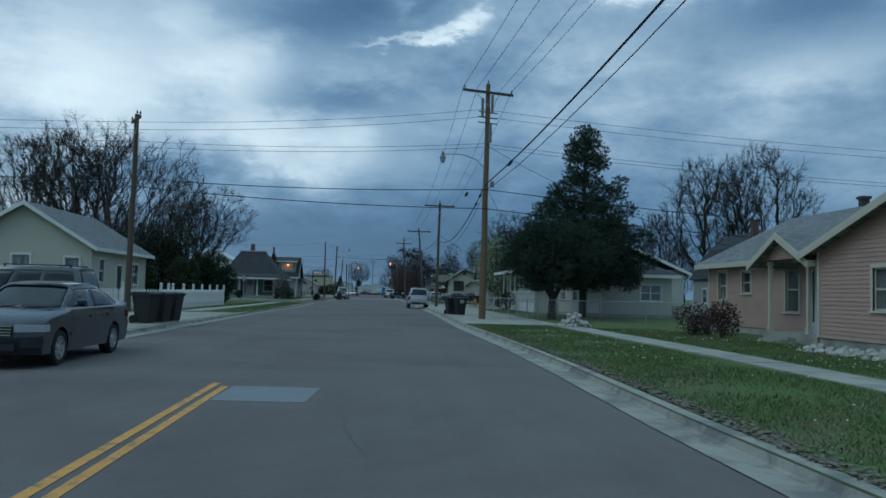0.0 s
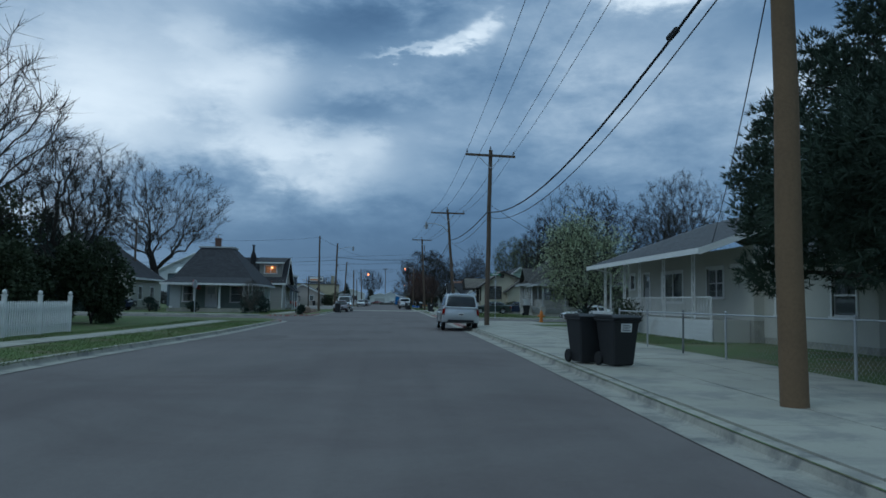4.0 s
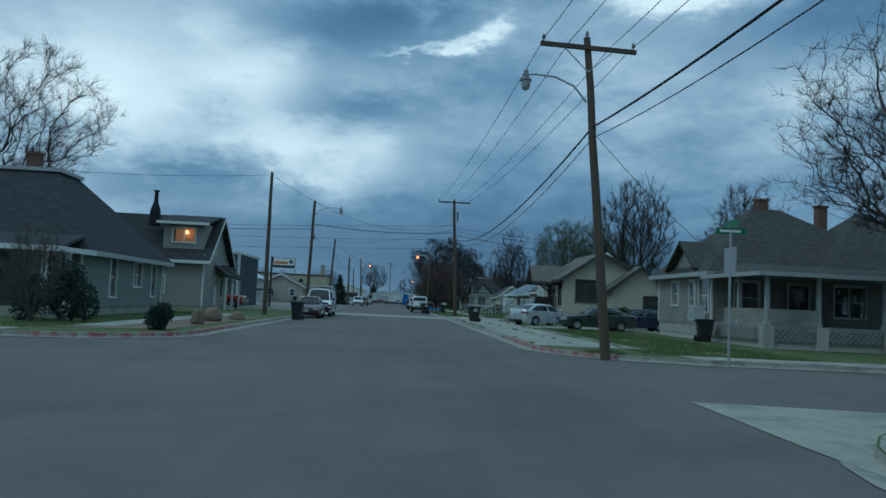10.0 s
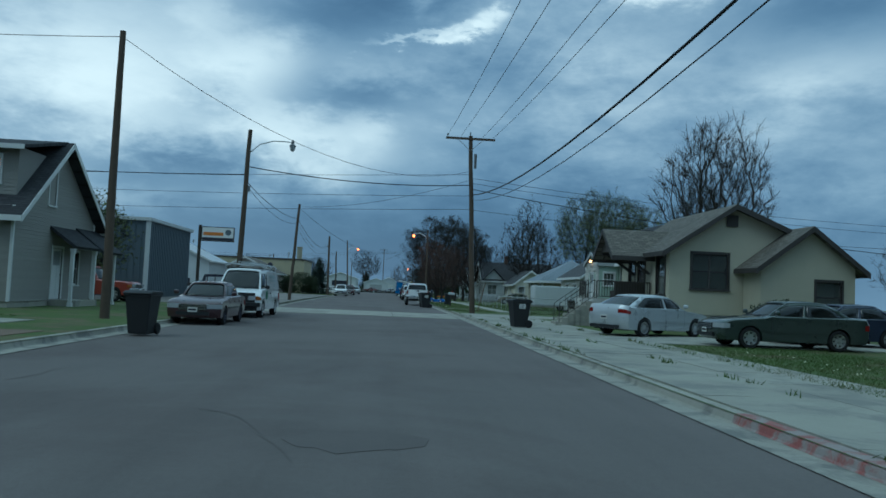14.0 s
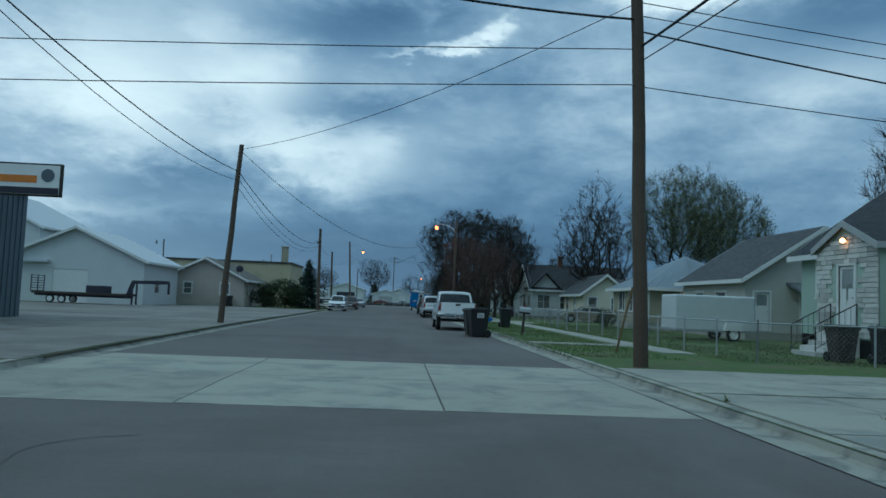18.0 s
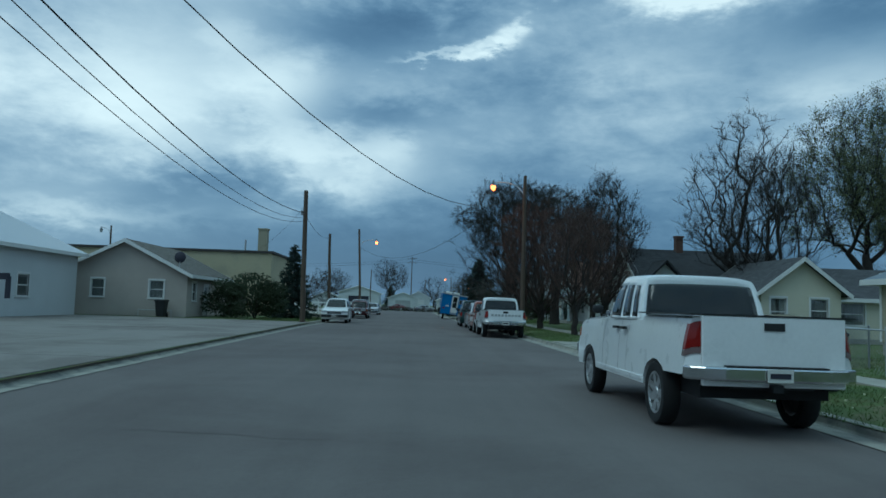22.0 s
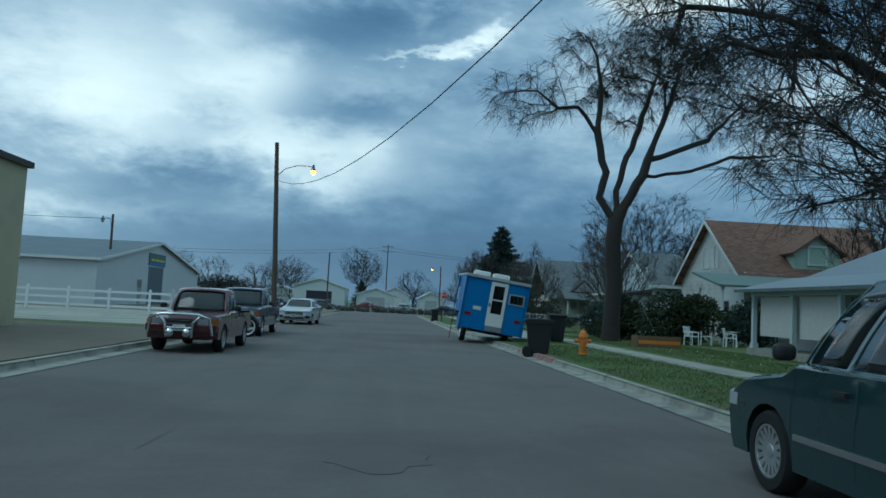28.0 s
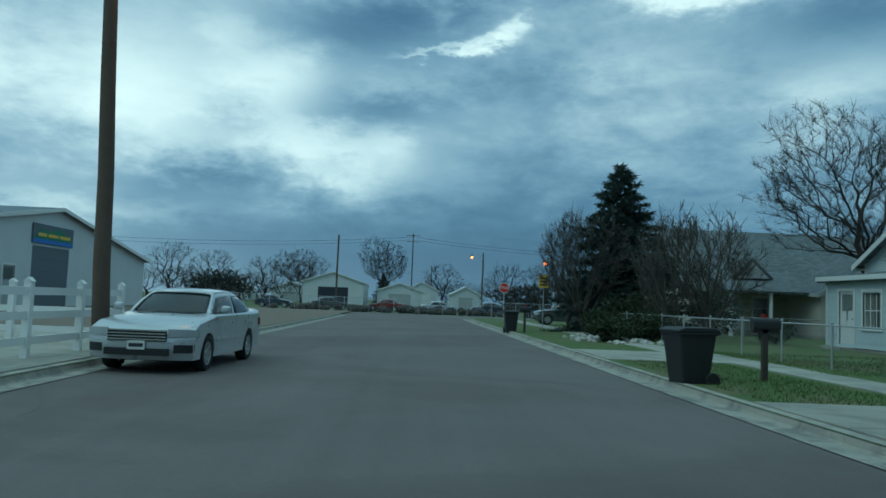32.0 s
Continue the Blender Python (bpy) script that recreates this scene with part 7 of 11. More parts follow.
# white gabled house behind the trailer
h = shell("white_gable_house", 16.8, 167.5, 25, 176, 0.5, 3.5, None, "white stucco house with grey gable roof", "white_stucco",
          {"S": [(0.5, 1.3, 0.6, 2.6, "door", "", "white_trim"), (3.0, 4.1, 1.3, 2.7, "win", "curtain")], "W": [(2, 3.2, 1.3, 2.6, "win"), (5, 6.2, 1.3, 2.6, "win")]}, 0.0, "white_trim", {"S": (4.1, 6.1)})
gable_roof(h, 16.8, 167.5, 25, 176, 3.5, 6.2, "y", 0.4, "roof_charcoal")
g = Geo()
slope_quad(g, (19.0, 165.6, 2.6), (21.8, 165.6, 2.6), (21.8, 167.6, 3.2), (19.0, 167.6, 3.2))
part("porch_roof", g, "roof_slate", h)
posts(h, [(19.2, 165.8), (21.6, 165.8)], 0.1, 2.55, 0.1)
h.location = (3.4, 0.0, 0.0)

# tan house with pale metal roof
h = shell("tan_house", 19.6, 185.0, 27.5, 193.0, 0.5, 3.1, None, "tan sided house with pale metal hip roof", "tan_siding",
          {"W": [(1.4, 2.8, 1.2, 2.8, "pair", "blind"), (3.8, 5.2, 1.2, 2.8, "dbl", "curtain"), (6.7, 7.5, 0.55, 2.75, "door", "", "white_trim")], "S": [(2.2, 4.6, 1.2, 2.7, "pair", "room_on"), (5, 6.4, 1.3, 2.6, "dbl")]}, 0.14)
hip_roof(h, 19.6, 185.0, 27.5, 193.0, 3.1, 5.3, 0.5, "dull_metal_roof")
seam = Geo()
for k in range(15):
    x = 19.4 + k * 0.6
    top_x = 23.55
    seam.bar((x, 184.55, 3.02), (x + (top_x - x) * (0.98 - abs(x - top_x) / 4.6 * 0.9), 184.55 + 4.4 * (0.98 - abs(x - top_x) / 4.6 * 0.9), 3.02 + 2.5 * (0.98 - abs(x - top_x) / 4.6 * 0.9)), 0.03)
part("roof_seam", seam, "dull_metal_roof", h, fix=False)
porch_floor(h, 18.2, 184.8, 19.6, 187.0, 0.45)
h.location = (-0.8, -6.6, 0.12)


# small pale yellow house
h = shell("small_yellow_house", 16.6, 196.5, 20.8, 204, 0.4, 2.95, None, "small pale yellow stucco house with dark roof", "pale_yellow",
          {"S": [(0.5, 1.3, 1.0, 2.4, "win", "curtain"), (2.6, 3.5, 1.2, 2.4, "win", "blind")], "W": [(1, 2, 1.2, 2.4, "win"), (4, 4.9, 0.45, 2.4, "door", "", "white_trim")]}, 0.0, "white_trim", {"S": (2.1, 4.5)})
gable_roof(h, 16.6, 196.5, 20.8, 204, 2.95, 4.55, "y", 0.4, "roof_charcoal")
h2 = shell("small_yellow_house_wing", 20.8, 197.6, 27, 204, 0.4, 2.7, None, "pale yellow stucco wing with dark roof", "pale_yellow", {"S": [(0.6, 1.9, 1.1, 2.3, "win", "blind"), (3.2, 4.2, 1.1, 2.3, "win")]})
gable_roof(h2, 20.8, 197.6, 27, 204, 2.7, 4.3, "x", 0.35, "roof_charcoal")
for hh in (h, h2):
    hh.location = (2.3, 0.0, 0.0)


# white house with dark roof among the trees
h = shell("shingle_house", 17.2, 207.8, 27.5, 216.4, 0.4, 3.4, None, "white shingled house with steep dark roof among bare trees", "white_siding",
          {"W": [(1.2, 2.0, 1.2, 2.6, "win"), (3.4, 5.4, 1.1, 2.7, "pair"), (6.4, 7.6, 1.2, 2.6, "dbl")], "S": [(0.6, 1.9, 1.2, 2.6, "dbl", "curtain"), (3.0, 4.6, 1.2, 2.6, "dbl", "dark_room"), (6.2, 7.4, 1.2, 2.6, "win")]}, 0.16, "white_trim", {"W": (4.3, 6.0), "E": (4.3, 6.0)})
gable_roof(h, 17.2, 207.8, 27.5, 216.4, 3.4, 6.0, "x", 0.4, "roof_dark")
chimney(h, 21, 212, 5.2, 7.0, 0.5)
part("front_gable", Geo().prism([(17.25, 3.4), (19.95, 3.4), (18.6, 4.75)], "y", 207.82, 208.6), "white_siding", h)
g = Geo()
slope_quad(g, (16.9, 207.3, 3.25), (16.9, 211.0, 3.25), (18.6, 211.0, 4.95), (18.6, 207.3, 4.95))
slope_quad(g, (20.3, 207.3, 3.25), (20.3, 211.0, 3.25), (18.6, 211.0, 4.95), (18.6, 207.3, 4.95))
part("gable_roof", g, "roof_dark", h)
h.location = (-0.9, 0.0, 0.0)

# house with white and blue porch
h = shell("blue_porch_house", 17.6, 228.5, 26, 238, 0.4, 3.2, None, "white house with blue trimmed porch and metal roof", "white_siding",
          {"W": [(1, 2.2, 1.1, 2.5, "win", "curtain"), (3.6, 4.5, 0.45, 2.5, "door", "", "white_trim"), (6, 7.6, 1.1, 2.5, "dbl")], "S": [(2, 3.2, 1.1, 2.5, "win")], "N": [(2, 3.2, 1.1, 2.5, "win")]}, 0.14)
hip_roof(h, 17.6, 228.5, 26, 238, 3.2, 5.6, 0.4, "dull_metal_roof", "blue_siding")
porch_floor(h, 15.6, 229, 17.6, 238.2, 0.4)
posts(h, [(15.8, 229.3), (15.8, 232.2), (15.8, 235.1), (15.8, 238.0)], 0.4, 2.7, 0.16, "blue_siding")
g = Geo()
slope_quad(g, (15.2, 238.6, 2.7), (15.2, 228.7, 2.7), (17.7, 228.7, 3.3), (17.7, 238.6, 3.3))
part("porch_roof", g, "dull_metal_roof", h)
part("porch_beam", Geo().box(15.7, 229.2, 2.45, 15.9, 238.1, 2.68), "blue_siding", h, fix=False)
for y in (235.4, 232.5):
    part("porch_curtain", Geo().box(15.85, y, 0.9, 15.88, y + 2.2, 2.4), "curtain", h, fix=False)

# tall house with red-brown roof
h = shell("brown_roof_house", 20.2, 250.4, 30, 259.4, 0.5, 4.2, None, "pale house with steep red-brown shingle roof and dormer", "white_siding",
          {"W": [(3.4, 4.2, 4.7, 6.0, "win", "curtain"), (5.0, 5.5, 4.7, 6.0, "win"), (1, 2.2, 1.2, 2.6, "win"), (6, 7.2, 1.2, 2.6, "win")], "S": [(2, 3.2, 1.2, 2.6, "win"), (5.5, 6.7, 1.2, 2.6, "win")]}, 0.13, "white_trim", {"W": (4.5, 7.5), "E": (4.5, 7.5)})
gable_roof(h, 20.2, 250.4, 30, 259.4, 4.2, 7.7, "x", 0.5, "roof_red", "white_trim")
d = part("dormer", Geo().prism([(23.4, 4.6), (26.2, 4.6), (26.2, 5.7), (24.8, 6.6), (23.4, 5.7)], "y", 250.9, 254), "mint_stucco", h)
g = Geo()
slope_quad(g, (23.1, 250.6, 5.5), (23.1, 254.2, 5.5), (24.8, 254.2, 6.7), (24.8, 250.6, 6.7))
slope_quad(g, (26.5, 250.6, 5.5), (26.5, 254.2, 5.5), (24.8, 254.2, 6.7), (24.8, 250.6, 6.7))
part("dormer_roof", g, "roof_red", h)
wd = window(d, 24.3, 25.3, 4.9, 5.9, "white_trim", "win")
wd.matrix_basis = pose(0, 250.88, 0)
g = Geo()
slope_quad(g, (17.2, 247.0, 3.3), (26.0, 247.0, 3.3), (26.0, 250.6, 4.1), (17.2, 250.6, 4.1))
part("awning", g, "awning_green", h, "dull green corrugated porch roof")
posts(h, [(17.5, 247.3), (21.5, 247.3), (25.6, 247.3), (17.5, 250.2)], 0.1, 3.2, 0.12)
h.matrix_basis = pose(1.2, 0, 0) @ h.matrix_basis

# pale blue house behind a wire fence
h = shell("pale_blue_house", 20.2, 261.8, 28.2, 270.8, 0.4, 3.9, None, "pale blue clapboard house with grey gable roof", "blue_siding",
          {"W": [(6.6, 7.6, 4.0, 5.0, "win", "curtain")], "S": [(1.2, 2.4, 1.3, 2.8, "win", "curtain"), (4.5, 5.7, 1.3, 2.8, "win")]}, 0.13, "white_trim", {"W": (4.5, 6.2), "E": (4.5, 6.2)})
gable_roof(h, 20.2, 261.8, 28.2, 270.8, 3.9, 6.35, "x", 0.4, "roof_slate")
h = shell("pale_blue_porch", 17.8, 262.2, 20.15, 269.6, 0.25, 2.9, None, "pale blue clapboard enclosed porch with white storm door", "blue_siding",
          {"W": [(0.9, 1.9, 0.35, 2.45, "door2", "", "white_trim"), (2.5, 3.6, 1.0, 2.4, "grid", "curtain"), (4.3, 5.4, 1.0, 2.4, "grid", "curtain"), (6.0, 6.9, 1.0, 2.4, "grid", "curtain")], "S": [(0.6, 1.7, 1.0, 2.4, "grid", "curtain")]}, 0.13, "white_trim")
g = Geo()
slope_quad(g, (17.5, 269.9, 2.92), (17.5, 261.9, 2.92), (20.2, 261.9, 3.4), (20.2, 269.9, 3.4))
part("porch_roof", g, "roof_slate", h)
part("fascia", Geo().box(17.44, 261.9, 2.86, 17.5, 269.9, 3.04), "white_trim", h, fix=False)
part("door_step", Geo().box(17.1, 267.5, 0.05, 17.78, 268.9, 0.25), "concrete", h, fix=False)

# long low house with grey roof and a gabled wing
h = shell("long_grey_house", 17.5, 284, 34, 293.5, 0.4, 3.1, None, "long low stucco house with wide blue-grey roof", "beige_stucco",
          {"S": [(2, 2.9, 0.5, 2.5, "door", "", "white_trim"), (3.8, 4.7, 1.1, 2.4, "win")], "W": [(2, 3.2, 1.1, 2.4, "win"), (6, 7.2, 1.1, 2.4, "win")]})
gable_roof(h, 17.5, 284, 34, 293.5, 3.3, 6.9, "x", 0.5, "roof_slate", "grey_trim")
g = Geo()
slope_quad(g, (18.3, 280.6, 2.72), (23.6, 280.6, 2.72), (23.6, 284.4, 4.0), (18.3, 284.4, 4.0))
part("porch_roof", g, "roof_slate", h)
posts(h, [(18.6, 280.9), (20.9, 280.9)], 0.1, 2.7, 0.14)
part("gablet", Geo().prism([(19.3, 3.5), (21.9, 3.5), (20.6, 4.7)], "y", 282.6, 286.5), "roof_slate", h)
part("gablet_front", Geo().prism([(19.6, 3.5), (21.6, 3.5), (20.6, 4.45)], "y", 282.52, 282.6), "grey_trim", h)
h = shell("long_grey_house_wing", 23.4, 280.2, 30.6, 283.95, 0.3, 2.9, None, "beige stucco gabled wing with a dark door", "beige_stucco",
          {"S": [(2.2, 3.3, 0.35, 2.5, "door", "", "dark_trim"), (4.8, 5.9, 1.1, 2.3, "win")]}, 0.0, "grey_trim", {"S": (3.6, 4.7)})
gable_roof(h, 23.4, 280.2, 30.6, 284.4, 2.9, 4.85, "y", 0.4, "roof_slate", "grey_trim")

# ---- houses on the left side ----
h = shell("beige_house", -22.6, 47.4, -14.9, 58, 0.4, 3.9, None, "beige stucco house with grey shingle gable roof", "beige_stucco",
          {"S": [(3.2, 4.2, 1.7, 3.1, "win", "curtain"), (6.2, 7.0, 1.7, 3.0, "win", "blind")], "E": [(1.2, 2.0, 1.6, 3.0, "win", "curtain"), (4.4, 5.3, 0.5, 2.7, "door", "", "dark_trim"), (7.5, 8.7, 1.5, 2.9, "dbl")]}, 0.0, "white_trim", {"S": (3.85, 6.2), "N": (3.85, 6.2)})
gable_roof(h, -22.6, 47.4, -14.9, 58, 3.9, 6.25, "y", 0.45, "roof_grey")

h = shell("hip_roof_house", -19.3, 109.0, -11.6, 120.4, 0.5, 3.25, None, "grey-green clapboard house with dark hipped roof and corner porch", "green_siding",
          {"E": [(3.4, 4.15, 0.95, 2.85, "win", "curtain"), (6.7, 7.8, 1.5, 2.75, "dbl", "curtain"), (9.5, 10.2, 1.0, 2.8, "win", "curtain")],
           "S": [(0.9, 2.0, 1.1, 2.7, "win", "curtain"), (3.2, 4.2, 0.55, 2.7, "door2", "", "white_trim"), (5.6, 6.8, 1.1, 2.7, "win", "blind")]}, 0.14)
hip_roof(h, -19.3, 109.0, -11.6, 120.4, 3.25, 6.8, 0.5, "roof_dark", "grey_trim", top=(-17.6, 112.4, -14.4, 114.8))
part("roof_cap", Geo().box(-17.8, 112.2, 6.75, -14.2, 115.0, 6.92), "grey_trim", h, fix=False)
chimney(h, -16.2, 114.0, 6.5, 7.9, 0.55, "brick", True)
porch_floor(h, -19.1, 106.0, -11.6, 109.0, 0.5)
posts(h, [(-18.8, 106.3), (-16.6, 106.3), (-14.2, 106.3), (-11.9, 106.3), (-11.9, 108.4)], 0.5, 2.85, 0.18, "white_trim")
g = Geo()
slope_quad(g, (-19.7, 105.5, 2.9), (-11.0, 105.5, 2.9), (-11.6, 109.2, 3.6), (-19.1, 109.2, 3.6))
part("porch_roof", g, "roof_dark", h)
part("fascia", Geo().box(-19.7, 105.47, 2.72, -11, 105.5, 2.92).box(-11, 105.5, 2.72, -10.97, 109, 2.92), "white_trim", h, fix=False)
part("shutter_panel", Geo().box(-18.9, 106.2, 0.5, -17.9, 106.28, 2.7), "grey_trim", h, fix=False)
flag = thing("flag", pose(-16.6, 106.2, 2.1, -40, 0, 0), "small striped flag on a porch post", "flag")
part("staff", Geo().cyl((0, 0, 0), (0, 0, 1.2), 0.015, sides=6), "white_trim", flag, fix=False)
g = Geo()
for k in range(6):
    g.quad((0.02, 0, 1.15 - k * 0.14), (0.5, 0.05, 1.05 - k * 0.14), (0.5, 0.05, 0.98 - k * 0.14), (0.02, 0, 1.08 - k * 0.14))
part("cloth", g, "sign_red", flag, fix=False)

h = shell("dormer_house", -20.5, 128.7, -11.3, 136.2, 0.35, 3.9, None, "taupe clapboard house with dark roof and lit dormer window", "taupe_siding",
          {"S": [(5.6, 6.6, 1.2, 2.4, "win", "curtain"), (2, 3, 1.2, 2.4, "win")], "E": [(3.4, 4.3, 0.4, 2.5, "door", "", "white_trim"), (5.2, 6.0, 1.0, 2.4, "win", "curtain"), (2.7, 3.3, 4.2, 5.6, "win", "blind")]}, 0.14, "white_trim", {"E": (3.5, 6.8), "W": (3.5, 6.8)})
gable_roof(h, -20.5, 128.7, -11.3, 136.2, 3.9, 6.9, "x", 0.5, "roof_dark", "white_trim", ridge=132.3)
d = part("dormer", wall_mesh(2.8, 4.2, 6.15, [(0.65, 2.15, 4.75, 5.75)], 0.14), "taupe_siding", h, fix=False)
d.matrix_basis = pose(-14.3, 129.2, 0)
wd = window(d, 0.65, 2.15, 4.75, 5.75, "white_trim", "pair", "room_on")
for x in (-14.3, -11.6):
    part("dormer_side", Geo().prism([(129.2, 4.2), (132.0, 6.15), (129.2, 6.15)], "x", x, x + 0.1), "taupe_siding", h)
g = Geo()
slope_quad(g, (-14.7, 128.7, 6.15), (-11.1, 128.7, 6.15), (-11.1, 132.4, 6.95), (-14.7, 132.4, 6.95))
part("dormer_roof", g, "roof_dark", h)
part("dormer_fascia", Geo().box(-14.7, 128.65, 5.98, -11.1, 128.7, 6.16), "white_trim", h, fix=False)
part("spire", Geo().lathe([(0.42, 5.9), (0.36, 7.0), (0.16, 7.6), (0.12, 8.3), (0.22, 8.32), (0.22, 8.42)], (-15.3, 130.2, 0), "z", 8), "roof_dark", h)
g = Geo()
slope_quad(g, (-10.2, 131.7, 2.6), (-10.2, 134.4, 2.6), (-11.3, 134.4, 3.4), (-11.3, 131.7, 3.4))
slope_quad(g, (-10.0, 134.2, 2.5), (-10.0, 136.6, 2.5), (-11.3, 136.6, 3.5), (-11.3, 134.2, 3.5))
part("entry_roof", g, "roof_dark", h)
posts(h, [(-10.4, 131.9), (-10.4, 134.2), (-10.3, 136.3)], 0.1, 2.5, 0.12)
part("entry_step", Geo().box(-11.3, 132.0, 0.05, -10.2, 134.2, 0.38), "concrete", h, fix=False)
fence = thing("board_fence", pose(0, 0, 0), "dark weathered board fence between two houses", "fence")
for k in range(18):
    part("board", Geo().box(-16.2 + k * 0.16, 125.0, 0.12, -16.06 + k * 0.16, 125.03, 1.55 + 0.05 * (k % 3)), "wood_dark", fence, fix=False)
part("rail", Geo().box(-16.2, 125.03, 0.5, -13.3, 125.08, 0.6).box(-16.2, 125.03, 1.2, -13.3, 125.08, 1.3), "wood_dark", fence, fix=False)

# workshop with sign
h = thing("workshop", pose(0, 0, 0), "dark blue-grey metal workshop with flat roof", "building")
part("wall", Geo().box(-32, 151, 0, -13.4, 161.5, 5.2), "steel_blue", h, fix=False)
rb = Geo()
for k in range(46):
    rb.box(-31.9 + k * 0.4, 150.96, 0.1, -31.84 + k * 0.4, 151.0, 5.1)
for k in range(26):
    rb.box(-13.4, 151.1 + k * 0.4, 0.1, -13.36, 151.16 + k * 0.4, 5.1)
part("rib", rb, "steel_blue", h, fix=False)
part("corner_trim", Geo().box(-13.55, 150.9, 0, -13.3, 151.15, 5.3), "white_metal", h, fix=False)
part("roof", Geo().box(-32.2, 150.8, 5.2, -13.2, 161.7, 5.42), "white_metal", h, fix=False)
part("roof_vent", Geo().box(-20, 154, 5.4, -18.6, 155, 5.9).prism([(151.0, 5.4), (155, 5.4), (153, 6.3)], "x", -31, -26), "white_metal", h)
sg = thing("pole_sign", pose(-10.5, 152.7, 0.13), "small dark and white sign on a post", "sign")
part("post", Geo().box(-0.09, -0.09, -0.1, 0.09, 0.09, 5.1), "wood_dark", sg, fix=False)
bd = part("board", Geo().box(0.12, -0.07, 4.0, 2.32, 0.07, 5.0), "wood_dark", sg, fix=False)
part("panel", Geo().box(0.17, -0.085, 4.05, 2.27, -0.07, 4.95), "sign_white", bd, fix=False)
part("word_bar", Geo().box(0.25, -0.095, 4.40, 1.6, -0.085, 4.62), "hydrant", bd, fix=False)
part("word_bar", Geo().box(0.18, -0.095, 4.06, 2.26, -0.085, 4.26), "ink", bd, fix=False)
part("emblem", Geo().cyl((1.92, -0.085, 4.64), (1.92, -0.1, 4.64), 0.2), "steel_blue", bd)

# garage with pale metal roof, and the barn behind
h = shell("metal_roof_garage", -31.5, 196, -19.8, 206, 0.1, 4.1, None, "pale garage with shiny metal gable roof", "white_metal",
          {"S": [(4.0, 7.0, 0.15, 3.0, "garage", "", "white_trim")], "E": [(3, 4.2, 1.2, 2.4, "win")]}, 0.0, "white_trim", {"S": (5.85, 6.6), "N": (5.85, 6.6)})
gable_roof(h, -31.5, 196, -19.8, 206, 4.1, 6.75, "y", 0.45, "metal_roof")
part("lean_to", Geo().box(-38, 195.5, 3.5, -27.8, 200, 3.7).box(-37.8, 195.6, 0, -37.6, 195.8, 3.5).box(-33, 195.6, 0, -32.8, 195.8, 3.5), "metal_roof", h, fix=False)
h = shell("barn", -50, 205, -33, 222, 0.1, 7.5, None, "tall white metal barn behind the garage", "white_metal", {"S": [(6, 10, 0.1, 4, "garage", "", "grey_trim")]}, 0.0, "white_trim", {"S": (8.5, 11.5), "N": (8.5, 11.5)})
gable_roof(h, -50, 205, -33, 222, 7.5, 11.6, "y", 0.5, "metal_roof")

h = shell("rose_house", -21.6, 208, -13.6, 218.5, 0.15, 3.1, None, "small rose-beige stucco building with brown gable roof", "rose_stucco",
          {"S": [(1.9, 2.7, 1.3, 2.45, "win", "blind"), (5.6, 6.5, 1.3, 2.45, "win", "blind")], "E": [(1.2, 2.0, 1.2, 2.4, "win"), (4, 5, 0.2, 2.3, "door", "", "white_trim")]}, 0.0, "white_trim", {"S": (4.0, 4.95), "N": (4.0, 4.95)})
gable_roof(h, -21.6, 208, -13.6, 218.5, 3.1, 5.1, "y", 0.45, "roof_brown")
ds = thing("satellite_dish", pose(-14.1, 207.8, 3.5), "black satellite dish on the roof edge", "satellite dish")
part("mast", Geo().cyl((0, 0, -0.3), (0, 0, 0.4), 0.03, sides=8), "steel", ds, fix=False)
part("dish", Geo().lathe([(0.02, 0.0), (0.2, 0.03), (0.36, 0.1), (0.37, 0.12), (0.2, 0.06), (0.02, 0.03)], (0, -0.1, 0.5), "y", 18), "ink", ds, smooth=50)
part("wall_rail", Geo().tube([(-16.5, 207.6, 0.1), (-16.5, 207.6, 0.55), (-14.4, 207.6, 0.55), (-14.4, 207.6, 0.1)], 0.03, 8), "steel", h, smooth=60)

h = shell("block_building", -32, 222.6, -11.0, 234.4, 0.1, 5.35, None, "tan painted block building with flat roof", "tan_block",
          {"S": [(13.6, 14.8, 3.2, 4.4, "win"), (17.0, 19.0, 0.1, 2.6, "garage", "", "dark_trim")], "E": [(3, 4, 0.15, 2.3, "door", "", "tan_siding")]}, 0.0, "tan_block", base=None)
part("roof", Geo().box(-32.15, 222.45, 5.35, -10.85, 234.55, 5.55), "dark_trim", h, fix=False)
part("roof_deck", Geo().box(-31.9, 222.7, 5.0, -11.1, 234.3, 5.35), "dark_room", h, fix=False)
chimney(h, -11.9, 223.3, 5.3, 7.5, 0.75, "tan_siding")
part("roof_pipe", Geo().cyl((-14, 226, 5.5), (-14, 226, 6.7), 0.08, sides=8), "steel", h, fix=False)

h = shell("metal_shed", -62, 273, -23, 306, 0.1, 4.1, None, "large pale metal shed with low gable roof and sign", "white_metal",
          {"E": [(13.4, 18.4, 0.1, 3.95, "garage", "", "steel_blue"), (10.2, 11.5, 0.15, 2.6, "door", "", "grey_trim")], "S": [(22, 26, 0.1, 3.4, "garage", "", "dark_trim")]}, 0.0, "white_trim", {"E": (16.5, 6.6), "W": (16.5, 6.6)})
gable_roof(h, -62, 273, -23, 306, 4.1, 6.65, "x", 0.4, "steel_blue", "white_trim")
sb = part("sign_board", Geo().box(-22.98, 286.2, 4.1, -22.9, 291.7, 5.35), "steel_blue", h, "dark painted picture sign over the shed door", fix=False)
part("sign_band", Geo().box(-22.9, 286.3, 4.14, -22.885, 291.6, 4.4), "toy_blue", sb, fix=False)
